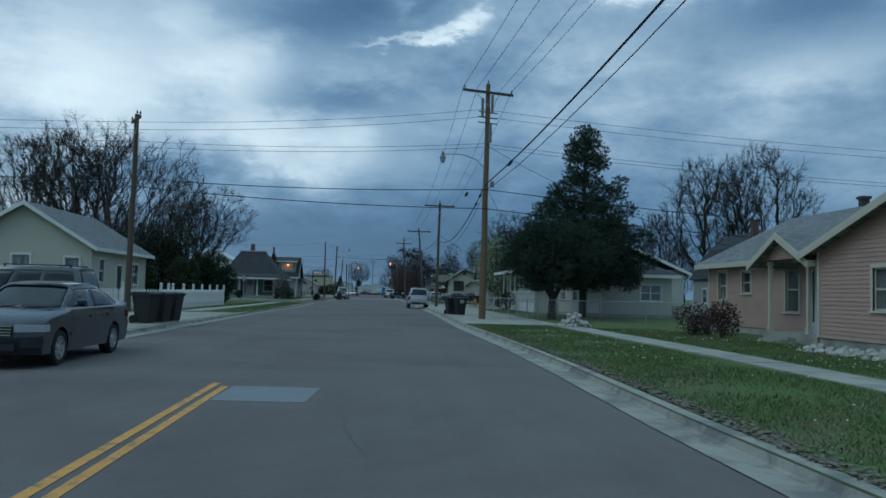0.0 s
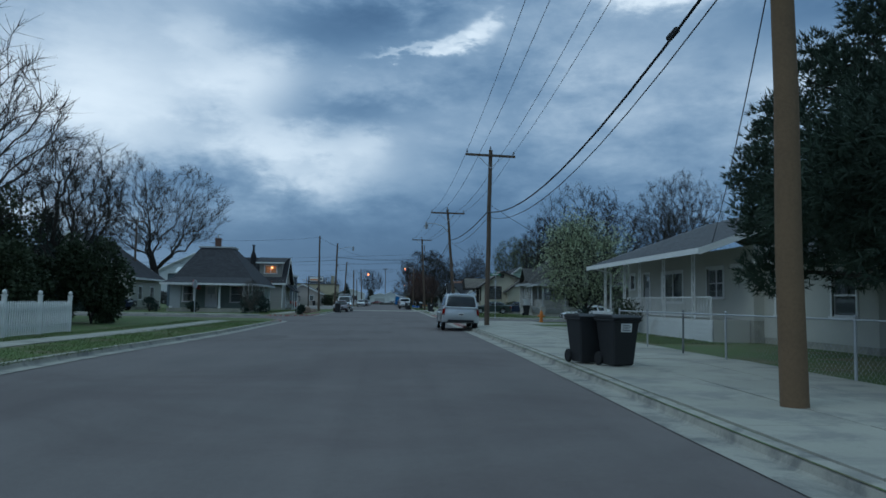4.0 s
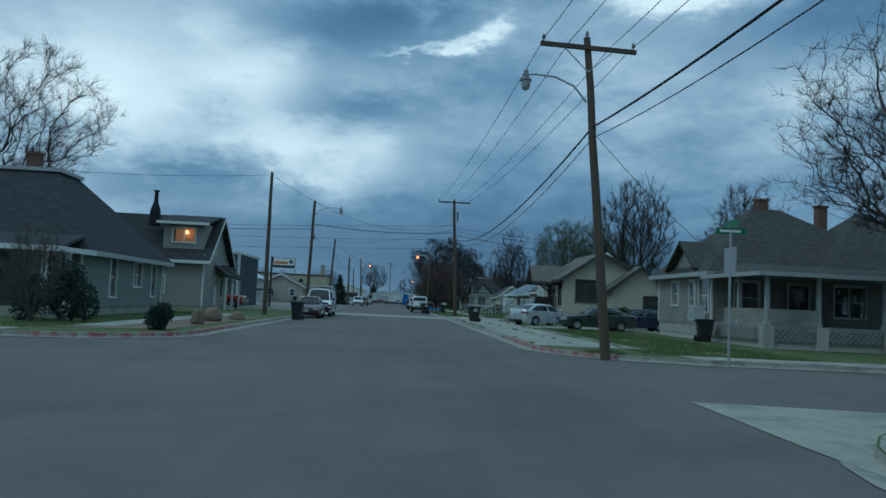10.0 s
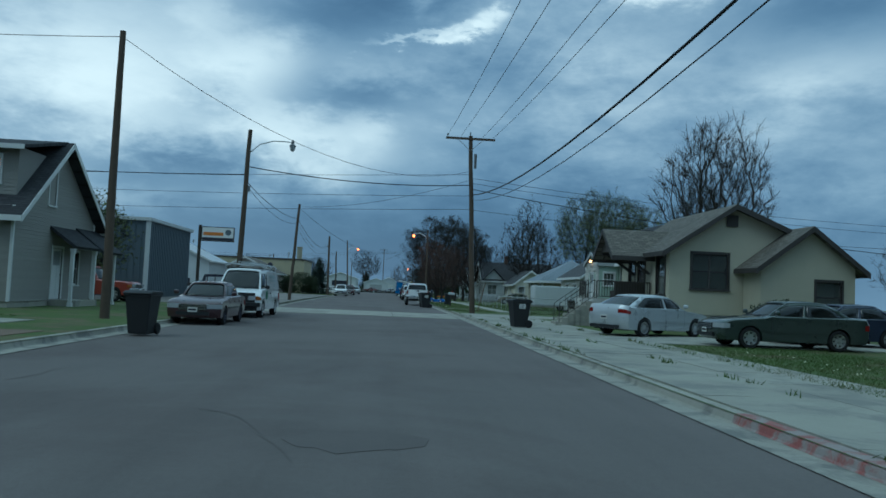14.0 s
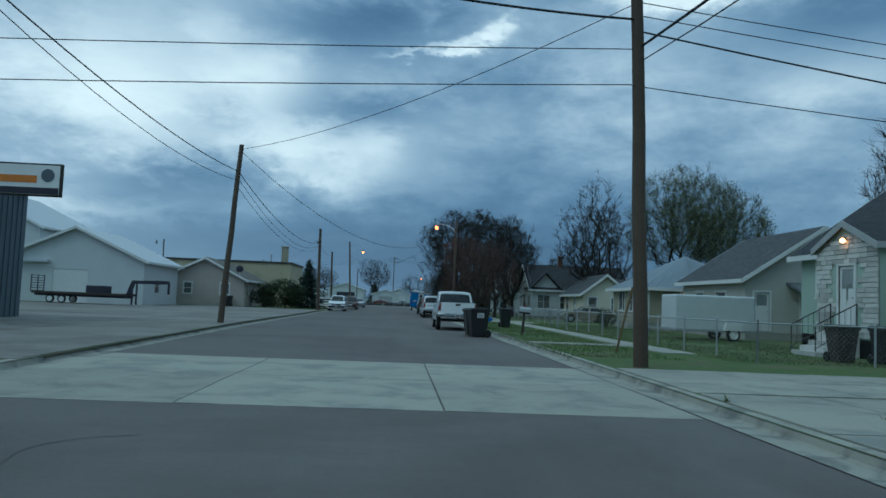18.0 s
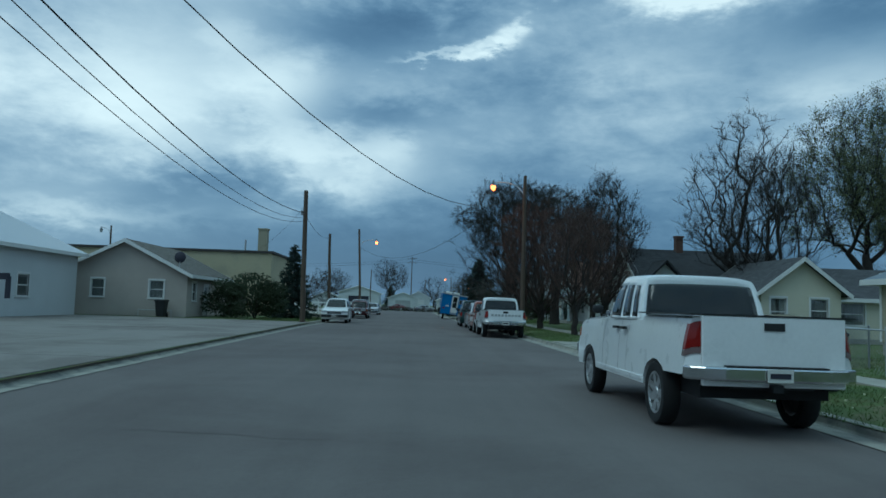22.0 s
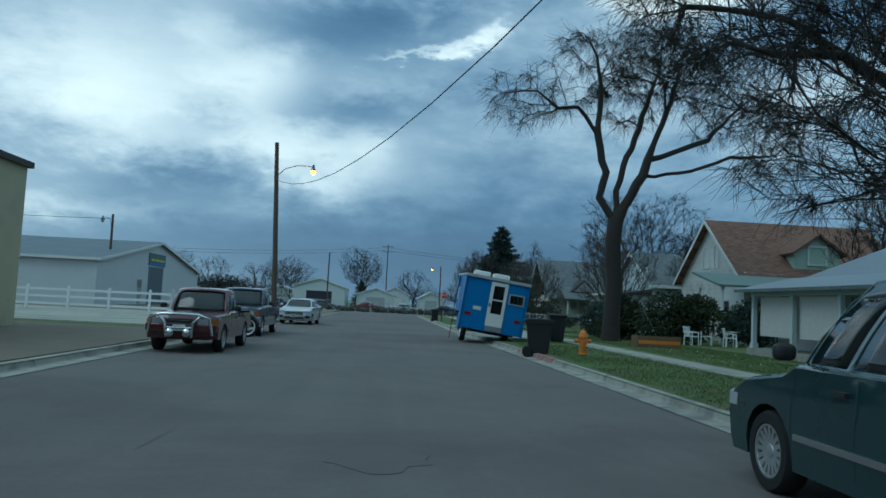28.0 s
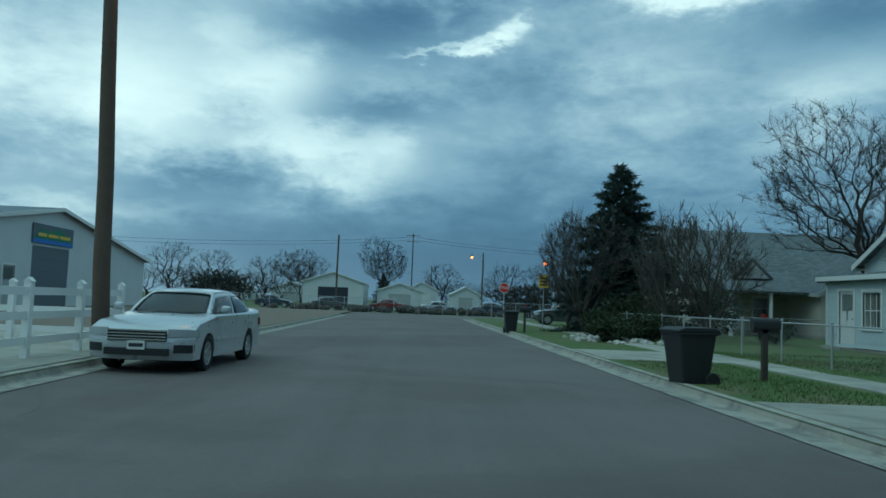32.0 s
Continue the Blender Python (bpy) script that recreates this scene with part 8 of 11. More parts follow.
part("sign_hill", Geo().prism([(286.4, 4.42), (291.5, 4.42), (290.9, 4.75), (289.6, 5.22), (288.4, 4.9), (287.2, 5.1)], "x", -22.9, -22.885), "sign_green", sb)
for k, (y0, y1) in enumerate(((286.8, 287.9), (288.1, 289.5), (289.7, 291.2))):
    part("word_bar", Geo().box(-22.885, y0, 4.58, -22.872, y1, 4.78), "sign_yellow", sb, fix=False)

# far sheds beyond the end of the street
for x, y, w, d, ze, zr, dm in ((-16.1, 400, 12.8, 20, 4.9, 7.0, "ink"), (-2.0, 405, 9.8, 15, 3.6, 5.3, "grey_trim"), (3.2, 425, 8, 12, 4.2, 6.2, "white_trim"), (12.2, 400, 6.0, 12, 3.3, 4.9, "grey_trim"), (-45, 420, 12, 12, 3.4, 5.6, "grey_trim"), (-30, 432, 10, 12, 3.2, 5.2, "grey_trim")):
    h = shell("far_shed", x - w / 2, y, x + w / 2, y + d, 0.1, ze, None, "pale metal shed far beyond the end of the street", "white_metal", {"S": [(w * 0.25, w * 0.75, 0.1, ze * 0.75, "garage", "", dm)]}, 0.0, "white_trim", {"S": (w / 2, zr), "N": (w / 2, zr)})
    gable_roof(h, x - w / 2, y, x + w / 2, y + d, ze, zr, "y", 0.4, "metal_roof")

# dark roofed house beyond the side street
h = shell("side_street_house", -37.2, 112, -24.4, 122, 0.4, 3.8, None, "pale house with steep dark gable roof on the side street", "white_stucco",
          {"S": [(2, 3.4, 1.2, 2.7, "dbl", "room_on"), (6.5, 7.9, 1.2, 2.7, "dbl")], "E": [(2, 3.2, 1.2, 2.6, "win"), (6, 7.2, 1.2, 2.6, "win")]}, 0.0, "white_trim", {"S": (6.4, 8.1), "N": (6.4, 8.1)})
gable_roof(h, -37.2, 112, -24.4, 122, 3.8, 8.2, "y", 0.45, "roof_dark")


# ---- parked vehicles ----
def facing(x, y, way, z=0.0, roll=0.0):
    """A pose on the street for a vehicle whose nose points along way (degrees from +x)."""
    return pose(x, y, z, roll, 0, way)


car("sedan", "dark blue-black sedan parked facing the camera's way", facing(-4.7, 16.9, -90), "p_black", 4.85, 1.83, 1.49, 2.78, cowl=0.21, roof=(0.06, -0.21), back=-0.43, rear_low=1.10, hood=0.98, belt=1.03, doors=(-0.04, -0.24), lights="sharp", group="parked cars")
car("suv", "large grey sport utility car on a driveway behind a sedan", facing(-10.5, 28.6, 180, 0.13), "p_grey", 5.1, 1.98, 1.92, 3.0, "suv", 0.36, cowl=0.2, roof=(0.08, -0.44), back=-0.48, hood=1.05, belt=1.08, doors=(-0.03, -0.22), rack=True, group="parked cars", tail_tall=0.4)
car("suv", "silver boxy sport utility car parked at the kerb", facing(5.82, 71.8, 90, 0.0, 1.5), "p_silver", 4.75, 1.88, 1.88, 2.78, "suv", 0.38, 0.40, hood=1.16, belt=1.19, rim_mat="chrome", cowl=0.19, roof=(0.07, -0.45), back=-0.49, doors=(-0.04, -0.24), group="parked cars", tail_tall=0.34, rear_low=1.27)
car("coupe", "white coupe parked on the side street", facing(18.6, 92.6, 180), "p_white", 4.6, 1.78, 1.34, 2.65, cowl=0.16, roof=(0.0, -0.2), back=-0.40, hood=0.85, belt=0.92, doors=(-0.12,), group="parked cars")
car("sedan", "olive green sedan on a driveway", facing(14.7, 122.7, 180, 0.13), "p_olive", 4.9, 1.82, 1.45, 2.75, cowl=0.17, roof=(0.03, -0.22), back=-0.38, doors=(-0.06, -0.26), group="parked cars")
car("sedan", "dark sedan behind the olive sedan on a driveway", facing(18.2, 125.4, 180, 0.13), "p_navy", 4.7, 1.8, 1.45, 2.7, cowl=0.17, roof=(0.03, -0.22), back=-0.38, doors=(-0.06, -0.26), group="parked cars")
car("sedan", "silver sedan on a driveway, tail to the street", facing(12.15, 127.3, 31, 0.14), "p_silver", 4.85, 1.85, 1.48, 2.85, cowl=0.18, roof=(0.04, -0.24), back=-0.43, rear_low=1.08, belt=1.02, doors=(-0.05, -0.25), group="parked cars", tail_tall=0.13, spokes=10)
car("sedan", "faded maroon sedan parked at the kerb", facing(-3.7, 127.0, -90), "p_mauve", 4.5, 1.72, 1.40, 2.6, r=0.30, cowl=0.18, roof=(0.04, -0.21), back=-0.36, hood=0.88, belt=0.93, doors=(-0.06, -0.25), group="parked cars", trim_paint="black_plastic", rim_mat="ink")
car("pickup_truck", "red pickup truck behind a hedge beside the house", facing(-13.3, 141.0, 0, 0.13), "p_red", 5.4, 1.95, 1.80, 3.3, "pickup", 0.38, 0.34, hood=1.10, belt=1.15, cowl=0.16, roof=(0.08, -0.06), back=-0.09, doors=(-0.02,), bed=(-0.11, 1.16), lights="square", bumper="chrome", group="parked cars")

# white cargo van with ladder rack
v = car("cargo_van", "white cargo van with ladder rack and faded lettering", facing(-3.62, 133.75, -90), "p_white", 5.65, 2.0, 2.02, 3.43, "van", 0.37, 0.30, hood=1.16, belt=1.18, cowl=0.33, roof=(0.20, -0.47), back=-0.492, doors=(0.13, -0.03), rack=True, lights="square", bumper="black_plastic", group="parked cars", tail_tall=0.45, front_axle=1.85, rear_low=1.2)
for s in (-1, 1):
    g = Geo()
    pane4(g, (0.10 * 5.65, s * 0.96, 1.17), (-0.478 * 5.65, s * 0.96, 1.17), (-0.47 * 5.65, s * 0.83, 1.94), (0.09 * 5.65, s * 0.83, 1.94), 0.02)
    part("side_panel", g, "p_white", v)
    bar = Geo()
    for k, (x0, x1) in enumerate(((0.0, -0.62), (-0.72, -1.7), (-0.1, -1.8), (-0.9, -1.35))):
        z = (1.66, 1.66, 1.52, 1.34)[k]
        tall = 0.13 if k < 2 else 0.055
        y = s * (0.975 - (z - 1.17) * 0.169)
        bar.quad((x0, y, z), (x1, y, z), (x1, y - s * tall * 0.17, z + tall), (x0, y - s * tall * 0.17, z + tall))
    part("word_bar", bar, "faded_ink", v, fix=False)
    part("emblem", Geo().cyl((1.05, s * 0.99, 0.93), (1.05, s * 1.008, 0.93), 0.2), "sign_green", v)
part("front_mask", Geo().box(2.74, -0.80, 0.64, 2.826, 0.80, 1.02), "black_plastic", v, fix=False)
bevel(part("front_apron", Geo().box(2.62, -0.88, 0.30, 2.835, 0.88, 0.52), "black_plastic", v, fix=False), 0.03)
lad = Geo()
for y in (-0.2, 0.2):
    lad.bar((1.3, y, 2.30), (-2.5, y, 2.30), 0.07, 0.045)
for k in range(11):
    lad.bar((1.15 - k * 0.35, -0.2, 2.30), (1.15 - k * 0.35, 0.2, 2.30), 0.035)
part("ladder", lad, "steel", v, fix=False)
for x in (0.9, -0.7, -2.2):
    part("rack_bow", Geo().tube([(x, -0.80, 1.96), (x, -0.84, 2.14), (x, -0.76, 2.22), (x, 0.76, 2.22), (x, 0.84, 2.14), (x, 0.80, 1.96)], 0.028, 6), "steel", v, smooth=50)

car("pickup_truck", "white heavy pickup truck with extended cab at the kerb", facing(5.22, 170.05, 90), "p_white", 5.9, 2.03, 2.0, 3.6, "pickup", 0.41, 0.46, hood=1.36, belt=1.38, cowl=0.17, roof=(0.10, -0.105), back=-0.13, doors=(0.0, -0.07), bed=(-0.16, 1.43), lights="square", bumper="chrome", group="parked cars", tail_tall=0.38)
chev = car("pickup_truck", "white short-bed pickup truck with worn lettering on the tailgate", facing(5.42, 196.35, 90), "p_white", 5.2, 1.98, 1.92, 3.02, "pickup", 0.39, 0.40, hood=1.22, belt=1.25, cowl=0.15, roof=(0.08, -0.07), back=-0.095, doors=(-0.02,), bed=(-0.115, 1.33), bumper="chrome", group="parked cars", tail_tall=0.36)
tg = [o for o in chev.children if o.name.startswith("tailgate")][0]
for k in range(9):
    part("word_bar", Geo().box(-2.606, -0.70 + k * 0.158, 1.02, -2.6, -0.59 + k * 0.158, 1.12), "grey_trim", tg, fix=False)
car("pickup_truck", "old red and white pickup truck at the kerb", facing(5.45, 202.0, 90), "p_brick", 5.2, 1.98, 1.75, 3.0, "pickup", 0.36, 0.34, hood=1.10, belt=1.13, cowl=0.15, roof=(0.08, -0.05), back=-0.08, doors=(-0.01,), bed=(-0.10, 1.13), bumper="chrome", two_tone="p_white", lights="square", group="parked cars", tail_tall=0.34)
car("suv", "silver sport utility car with roof rack at the kerb", facing(5.55, 208.0, 90), "p_silver", 4.57, 1.86, 1.70, 2.71, "suv", 0.36, 0.25, hood=1.04, belt=1.08, cowl=0.20, roof=(0.07, -0.42), back=-0.48, doors=(-0.04, -0.24), rack=True, group="parked cars", tail_tall=0.36, rear_low=1.10)
car("minivan", "dark green minivan with chrome trim at the kerb", facing(5.44, 213.6, 89), "p_green", 5.07, 1.98, 1.86, 3.03, "van", 0.35, 0.24, hood=1.05, belt=1.14, cowl=0.245, roof=(0.11, -0.455), back=-0.49, doors=(0.06, -0.14), trim_paint="chrome", spokes=16, group="parked cars", tail_tall=0.30, rear_low=1.16, rack=True)
car("crossover", "white small crossover parked facing the camera's way", facing(-4.3, 212.7, -90), "p_white", 4.26, 1.80, 1.69, 2.56, "suv", 0.35, 0.24, hood=1.07, belt=1.09, cowl=0.22, roof=(0.07, -0.40), back=-0.48, doors=(-0.04, -0.24), lights="sharp", group="parked cars", grille="black_plastic", bumper="black_plastic")
v = car("pickup_truck", "dark red compact pickup truck with chrome bull bar", facing(-3.9, 230.15, -90), "p_maroon", 4.85, 1.75, 1.62, 2.85, "pickup", 0.34, 0.32, hood=1.0, belt=1.04, cowl=0.14, roof=(0.06, -0.09), back=-0.12, doors=(-0.03,), bed=(-0.14, 1.03), lights="square", bumper="p_maroon", group="parked cars")
g = Geo()
for s in (-1, 1):
    g.tube([(2.55, s * 0.30, 0.40), (2.62, s * 0.34, 0.75), (2.55, s * 0.50, 0.92)], 0.035, 8)
g.tube([(2.45, -0.78, 0.45), (2.52, -0.70, 0.86), (2.58, -0.45, 0.95), (2.60, 0, 0.96), (2.58, 0.45, 0.95), (2.52, 0.70, 0.86), (2.45, 0.78, 0.45)], 0.035, 8).tube([(2.58, -0.34, 0.62), (2.58, 0.34, 0.62)], 0.03, 8)
part("bull_bar", g, "chrome", v, smooth=50)
for s in (-1, 1):
    part("spot_lamp", Geo().lathe([(0.09, 0), (0.10, 0.06), (0.05, 0.1)], (2.58, s * 0.20, 0.50), "x", 12), "chrome", v, smooth=50)
for y in (-0.14, 0.14):
    part("hood_stripe", Geo().quad((2.2, y - 0.05, 0.937), (1.0, y - 0.05, 1.007), (1.0, y + 0.05, 1.007), (2.2, y + 0.05, 0.937)), "p_white", v, fix=False)
car("pickup_truck", "dark blue-grey extended cab pickup truck facing the camera's way", facing(-4.48, 239.35, -90), "p_blue", 5.45, 1.95, 1.78, 3.3, "pickup", 0.37, 0.34, hood=1.10, belt=1.14, cowl=0.17, roof=(0.09, -0.09), back=-0.12, doors=(0.0, -0.05), bed=(-0.14, 1.14), lights="square", bumper="chrome", group="parked cars", rim_mat="chrome")
car("sedan", "silver sedan with chrome grille bars facing the camera's way", facing(-3.98, 254.4, -93), "p_silver", 4.84, 1.83, 1.47, 2.73, cowl=0.21, roof=(0.06, -0.22), back=-0.42, hood=0.99, belt=1.02, rear_low=1.08, lights="sharp", doors=(-0.06, -0.26), group="parked cars", grille="chrome")
car("sedan", "gold sedan between two small houses", facing(18.6, 194.6, 180, 0.13), "p_gold", 4.7, 1.78, 1.42, 2.65, doors=(-0.06, -0.26), cowl=0.17, roof=(0.03, -0.22), back=-0.38, group="parked cars")
car("suv", "grey sport utility car beside a hedge", facing(11.2, 290.5, 180, 0.13), "p_grey", 4.7, 1.85, 1.72, 2.75, "suv", 0.36, 0.25, hood=1.05, belt=1.08, cowl=0.2, roof=(0.08, -0.42), back=-0.48, doors=(-0.03, -0.22), group="parked cars")
car("pickup_truck", "dark pickup truck parked beside the corner house", facing(-25.5, 108.0, 0, 0.13), "p_navy", 5.6, 1.95, 1.85, 3.4, "pickup", 0.38, 0.36, hood=1.15, belt=1.18, cowl=0.17, roof=(0.09, -0.10), back=-0.13, doors=(0.0, -0.06), bed=(-0.15, 1.18), group="parked cars")
for x, y, w_, k in ((-9, 328, 20, "p_grey"), (-2.5, 330, 170, "p_darkred"), (4, 327, 10, "p_silver"), (-16, 331, 0, "p_navy"), (10, 332, 180, "p_black"), (-24, 329, 15, "p_white")):
    car("sedan", "worn car standing in a yard at the end of the street", facing(x, y, w_, 0.0), k, 4.6, 1.8, 1.45, 2.65, doors=(-0.06, -0.26), cowl=0.17, roof=(0.03, -0.22), back=-0.38, group="yard cars")

# ---- blue camper on a truck-bed trailer, leaning towards the kerb ----
LEAN = 8.0
c = thing("camper_trailer", pose(5.27, 239.35, -0.03) @ pose(0, 0, 0.02, 0, LEAN, 0), "blue ribbed camper on a truck-bed trailer, leaning towards the kerb", "camper")
BW = 1.2
SIDE = [(0.0, 0.50), (0.62, 0.50), (0.62, 1.12), (2.45, 1.12), (2.45, 1.98), (3.30, 1.98), (3.42, 2.30), (3.22, 2.72), (0.0, 2.62)]


def both(s, a, b):
    return min(s * a, s * b), max(s * a, s * b)


for s in (-1, 1):
    x0, x1 = both(s, BW, BW - 0.05)
    o = part("side_wall", Geo().prism(SIDE, "x", x0, x1), "camper_blue", c)
    x0, x1 = both(s, BW, BW + 0.014)
    for k in range(21):
        z = 0.56 + k * 0.098
        y1 = 0.6 if z < 1.10 else 2.43 if z < 1.97 else 3.3
        part("rib", Geo().prism([(x0, z), (x1, z + 0.02), (x1, z + 0.075), (x0, z + 0.09)], "y", 0.03, y1), "camper_blue", o)
    for y0, y1, z0, z1 in ((1.62, 2.12, 1.62, 2.12), (2.72, 3.02, 2.14, 2.46)):
        a0, a1 = both(s, BW, BW + 0.035)
        w = part("window_frame", Geo().box(a0, y0, z0, a1, y1, z1), "steel", o, fix=False)
        a0, a1 = both(s, BW + 0.035, BW + 0.042)
        part("pane", Geo().box(a0, y0 + 0.05, z0 + 0.05, a1, y1 - 0.05, z1 - 0.05), "curtain", w, fix=False)
    a0, a1 = both(s, BW, BW + 0.03)
    part("hatch", Geo().box(a0, 0.62, 1.2, a1, 0.95, 1.62), "camper_blue", o, fix=False)
    part("outlet", Geo().box(a0, 1.2, 1.42, a1, 1.28, 1.6), "steel", o, fix=False)
    part("awning_arm", Geo().bar((s * (BW + 0.05), 2.42, 1.3), (s * (BW + 0.05), 2.2, 2.62), 0.06), "camper_blue", o, fix=False)
    part("fuel_flap", Geo().box(a0, 2.3, 1.2, a1, 2.42, 1.42), "sign_white", o, fix=False)
    # bed side with its wheel arch
    arch = [(1.5 + 0.5 * math.cos(radians(180 - k * 18)), 0.42 + 0.5 * math.sin(radians(180 - k * 18))) for k in range(11)]
    b0, b1 = both(s, 0.9, 1.02)
    bevel(part("bed_side", Geo().prism([(0.62, 0.45), (1.0, 0.42)] + arch + [(2.0, 0.42), (2.62, 0.42), (2.70, 0.7), (2.62, 1.14), (0.62, 1.14)], "x", b0, b1), "camper_blue", c), 0.03, 2)
    w = part("wheel", Geo().lathe([(0.22, -0.11), (0.34, -0.11), (0.37, -0.07), (0.37, 0.07), (0.34, 0.11), (0.22, 0.11)], (0, 0, 0), "x", 28, ring=True), "rubber", c, smooth=40)
    w.matrix_basis = pose(s * 0.84, 1.5, 0.35 + s * 0.105) @ Matrix.Diagonal((0.9, 1.0, 0.9, 1.0))
    part("rim", Geo().lathe([(0.24, s * 0.115), (0.2, s * 0.10), (0.1, s * 0.09), (0.07, s * 0.125), (0.004, s * 0.13)], (0, 0, 0), "x", 20), "sign_white", w, smooth=40)
    part("tail_light", Geo().box(s * 0.95 - 0.12, -0.02, 1.02, s * 0.95 + 0.12, 0.0, 1.14), "tail", c, fix=False)
    part("corner_trim", Geo().box(s * BW - 0.025, -0.02, 0.48, s * BW + 0.025, 0.03, 2.6), "camper_blue", c, fix=False)
part("rear_wall", Geo().box(-BW, 0, 0.50, BW, 0.05, 2.62), "camper_blue", c, fix=False)
part("front_wall", Geo().box(-BW, 2.4, 1.0, BW, 2.45, 2.0).box(-BW, 2.4, 1.96, BW, 3.3, 2.0).prism([(3.28, 1.98), (3.42, 2.30), (3.22, 2.72), (3.17, 2.70), (3.36, 2.30), (3.24, 2.0)], "x", -BW, BW), "camper_blue", c)
part("roof", Geo().prism([(-0.06, 2.60), (3.24, 2.70), (3.24, 2.76), (-0.06, 2.66)], "x", -BW - 0.04, BW + 0.04), "white_metal", c)
part("roof_edge", Geo().prism([(-0.07, 2.56), (-0.04, 2.56), (-0.04, 2.67), (-0.07, 2.67)], "x", -BW - 0.05, BW + 0.05), "grey_trim", c)
for x in (-0.62, 0.12):
    bevel(part("roof_vent", Geo().box(x - 0.3, 0.12, 2.66, x + 0.3, 0.72, 2.86), "white_trim", c, fix=False), 0.05, 3)
d = part("rear_door", Geo().box(-0.24, -0.035, 0.72, 0.40, 0.0, 2.50), "white_trim", c, "narrow white camper door", fix=False)
part("upper_pane", Geo().box(-0.12, -0.042, 1.82, 0.28, -0.035, 2.36), "car_glass", d, fix=False)
part("lower_pane", Geo().box(-0.12, -0.042, 1.24, 0.28, -0.035, 1.76), "car_glass", d, fix=False)
part("handle", Geo().box(-0.22, -0.07, 1.5, -0.17, -0.035, 1.64), "black_plastic", d, fix=False)
for k in range(4):
    part("step_louvre", Geo().box(-0.22, -0.03, 0.53 + k * 0.045, 0.4, 0.0, 0.56 + k * 0.045), "steel", c, fix=False)
w = part("window_frame", Geo().box(0.50, -0.025, 1.72, 1.08, 0.0, 2.14), "grey_trim", c, fix=False)
part("pane", Geo().box(0.54, -0.03, 1.76, 1.04, -0.025, 2.10), "car_glass", w, fix=False)
part("number_plate", Geo().box(-0.78, -0.015, 1.28, -0.48, 0.0, 1.42), "plate", c, fix=False)
part("chassis", Geo().box(-0.55, 0.1, 0.40, 0.55, 2.6, 0.52).bar((-0.4, 2.6, 0.46), (0, 4.0, 0.46), 0.1).bar((0.4, 2.6, 0.46), (0, 4.0, 0.46), 0.1), "rubber", c, fix=False)
part("bumper", Geo().box(-0.95, 2.66, 0.34, 0.95, 2.74, 0.5), "steel", c, fix=False)
# added block, near-black to stand for the shade inside the open wheel arches
part("bed_core", Geo().box(-0.68, 0.66, 0.52, 0.68, 2.6, 1.12), "ink", c, fix=False)
c.scale = (1.09, 1.18, 1.02)
part("jack_post", Geo().bar((-BW + 0.02, 3.0, -0.10), (-BW + 0.02, 2.9, 1.98), 0.03), "dark_trim", c, fix=False)

# ---- motorcycle ----
mb = thing("motorcycle", pose(-4.22, 234.45, 0, 0, -8, -8), "black cruiser motorcycle with chrome wheels on its stand", "motorcycle")
ty = Geo().lathe([(0.23, -0.05), (0.31, -0.055), (0.34, -0.02), (0.34, 0.02), (0.31, 0.055), (0.23, 0.05)], (0, 0, 0), "y", 26, ring=True).mesh("tyre", 40)
ww = Geo().lathe([(0.235, -0.05), (0.27, -0.060), (0.27, -0.056), (0.235, -0.046)], (0, 0, 0), "y", 28, ring=True).lathe([(0.235, 0.05), (0.27, 0.060), (0.27, 0.056), (0.235, 0.046)], (0, 0, 0), "y", 28, ring=True).lathe([(0.23, -0.04), (0.24, 0), (0.23, 0.04), (0.22, 0)], (0, 0, 0), "y", 28, ring=True).mesh("whitewall", 40)
sp = Geo()
for k in range(20):
    a = 2 * math.pi * k / 20
    sp.bar((0, 0.02 * (-1) ** k, 0), (0.23 * math.cos(a), 0, 0.23 * math.sin(a)), 0.006)
sp.lathe([(0.05, -0.06), (0.05, 0.06)], (0, 0, 0), "y", 10)
sp = sp.mesh("spokes")
for x in (0.82, -0.75):
    w = part("wheel", ty, "rubber", mb)
    w.matrix_basis = pose(x, 0, 0.34)
    part("whitewall", ww, "sign_white", w)
    part("spokes", sp, "chrome", w)
for line, r_ in (([(1.18, 0, 0.45), (1.05, 0, 0.66), (0.82, 0, 0.73), (0.58, 0, 0.66)], 0.075), ([(-0.45, 0, 0.66), (-0.75, 0, 0.74), (-1.05, 0, 0.62), (-1.15, 0, 0.45)], 0.09)):
    part("fender", Geo().tube(line, r_, 8), "p_black", mb, smooth=60)
part("fork", Geo().cyl((0.82, -0.1, 0.34), (0.42, -0.1, 1.05), 0.03).cyl((0.82, 0.1, 0.34), (0.42, 0.1, 1.05), 0.03), "chrome", mb, smooth=50)
part("tank", Geo().ball((0.12, 0, 0.86), 0.27, 14, 8, 0.6), "p_black", mb, smooth=60)
part("frame", Geo().box(-0.55, -0.14, 0.28, 0.35, 0.14, 0.45).box(0.1, -0.1, 0.45, 0.4, 0.1, 0.85), "rubber", mb, fix=False)
part("engine", Geo().box(-0.25, -0.16, 0.25, 0.28, 0.16, 0.68).cyl((0.0, 0, 0.4), (0.18, 0, 0.78), 0.12).cyl((-0.05, 0, 0.4), (-0.24, 0, 0.76), 0.12), "chrome", mb)
part("seat", Geo().ball((-0.38, 0, 0.74), 0.30, 12, 6, 0.35).ball((-0.85, 0, 0.84), 0.18, 10, 6, 0.4), "rubber", mb, smooth=60)
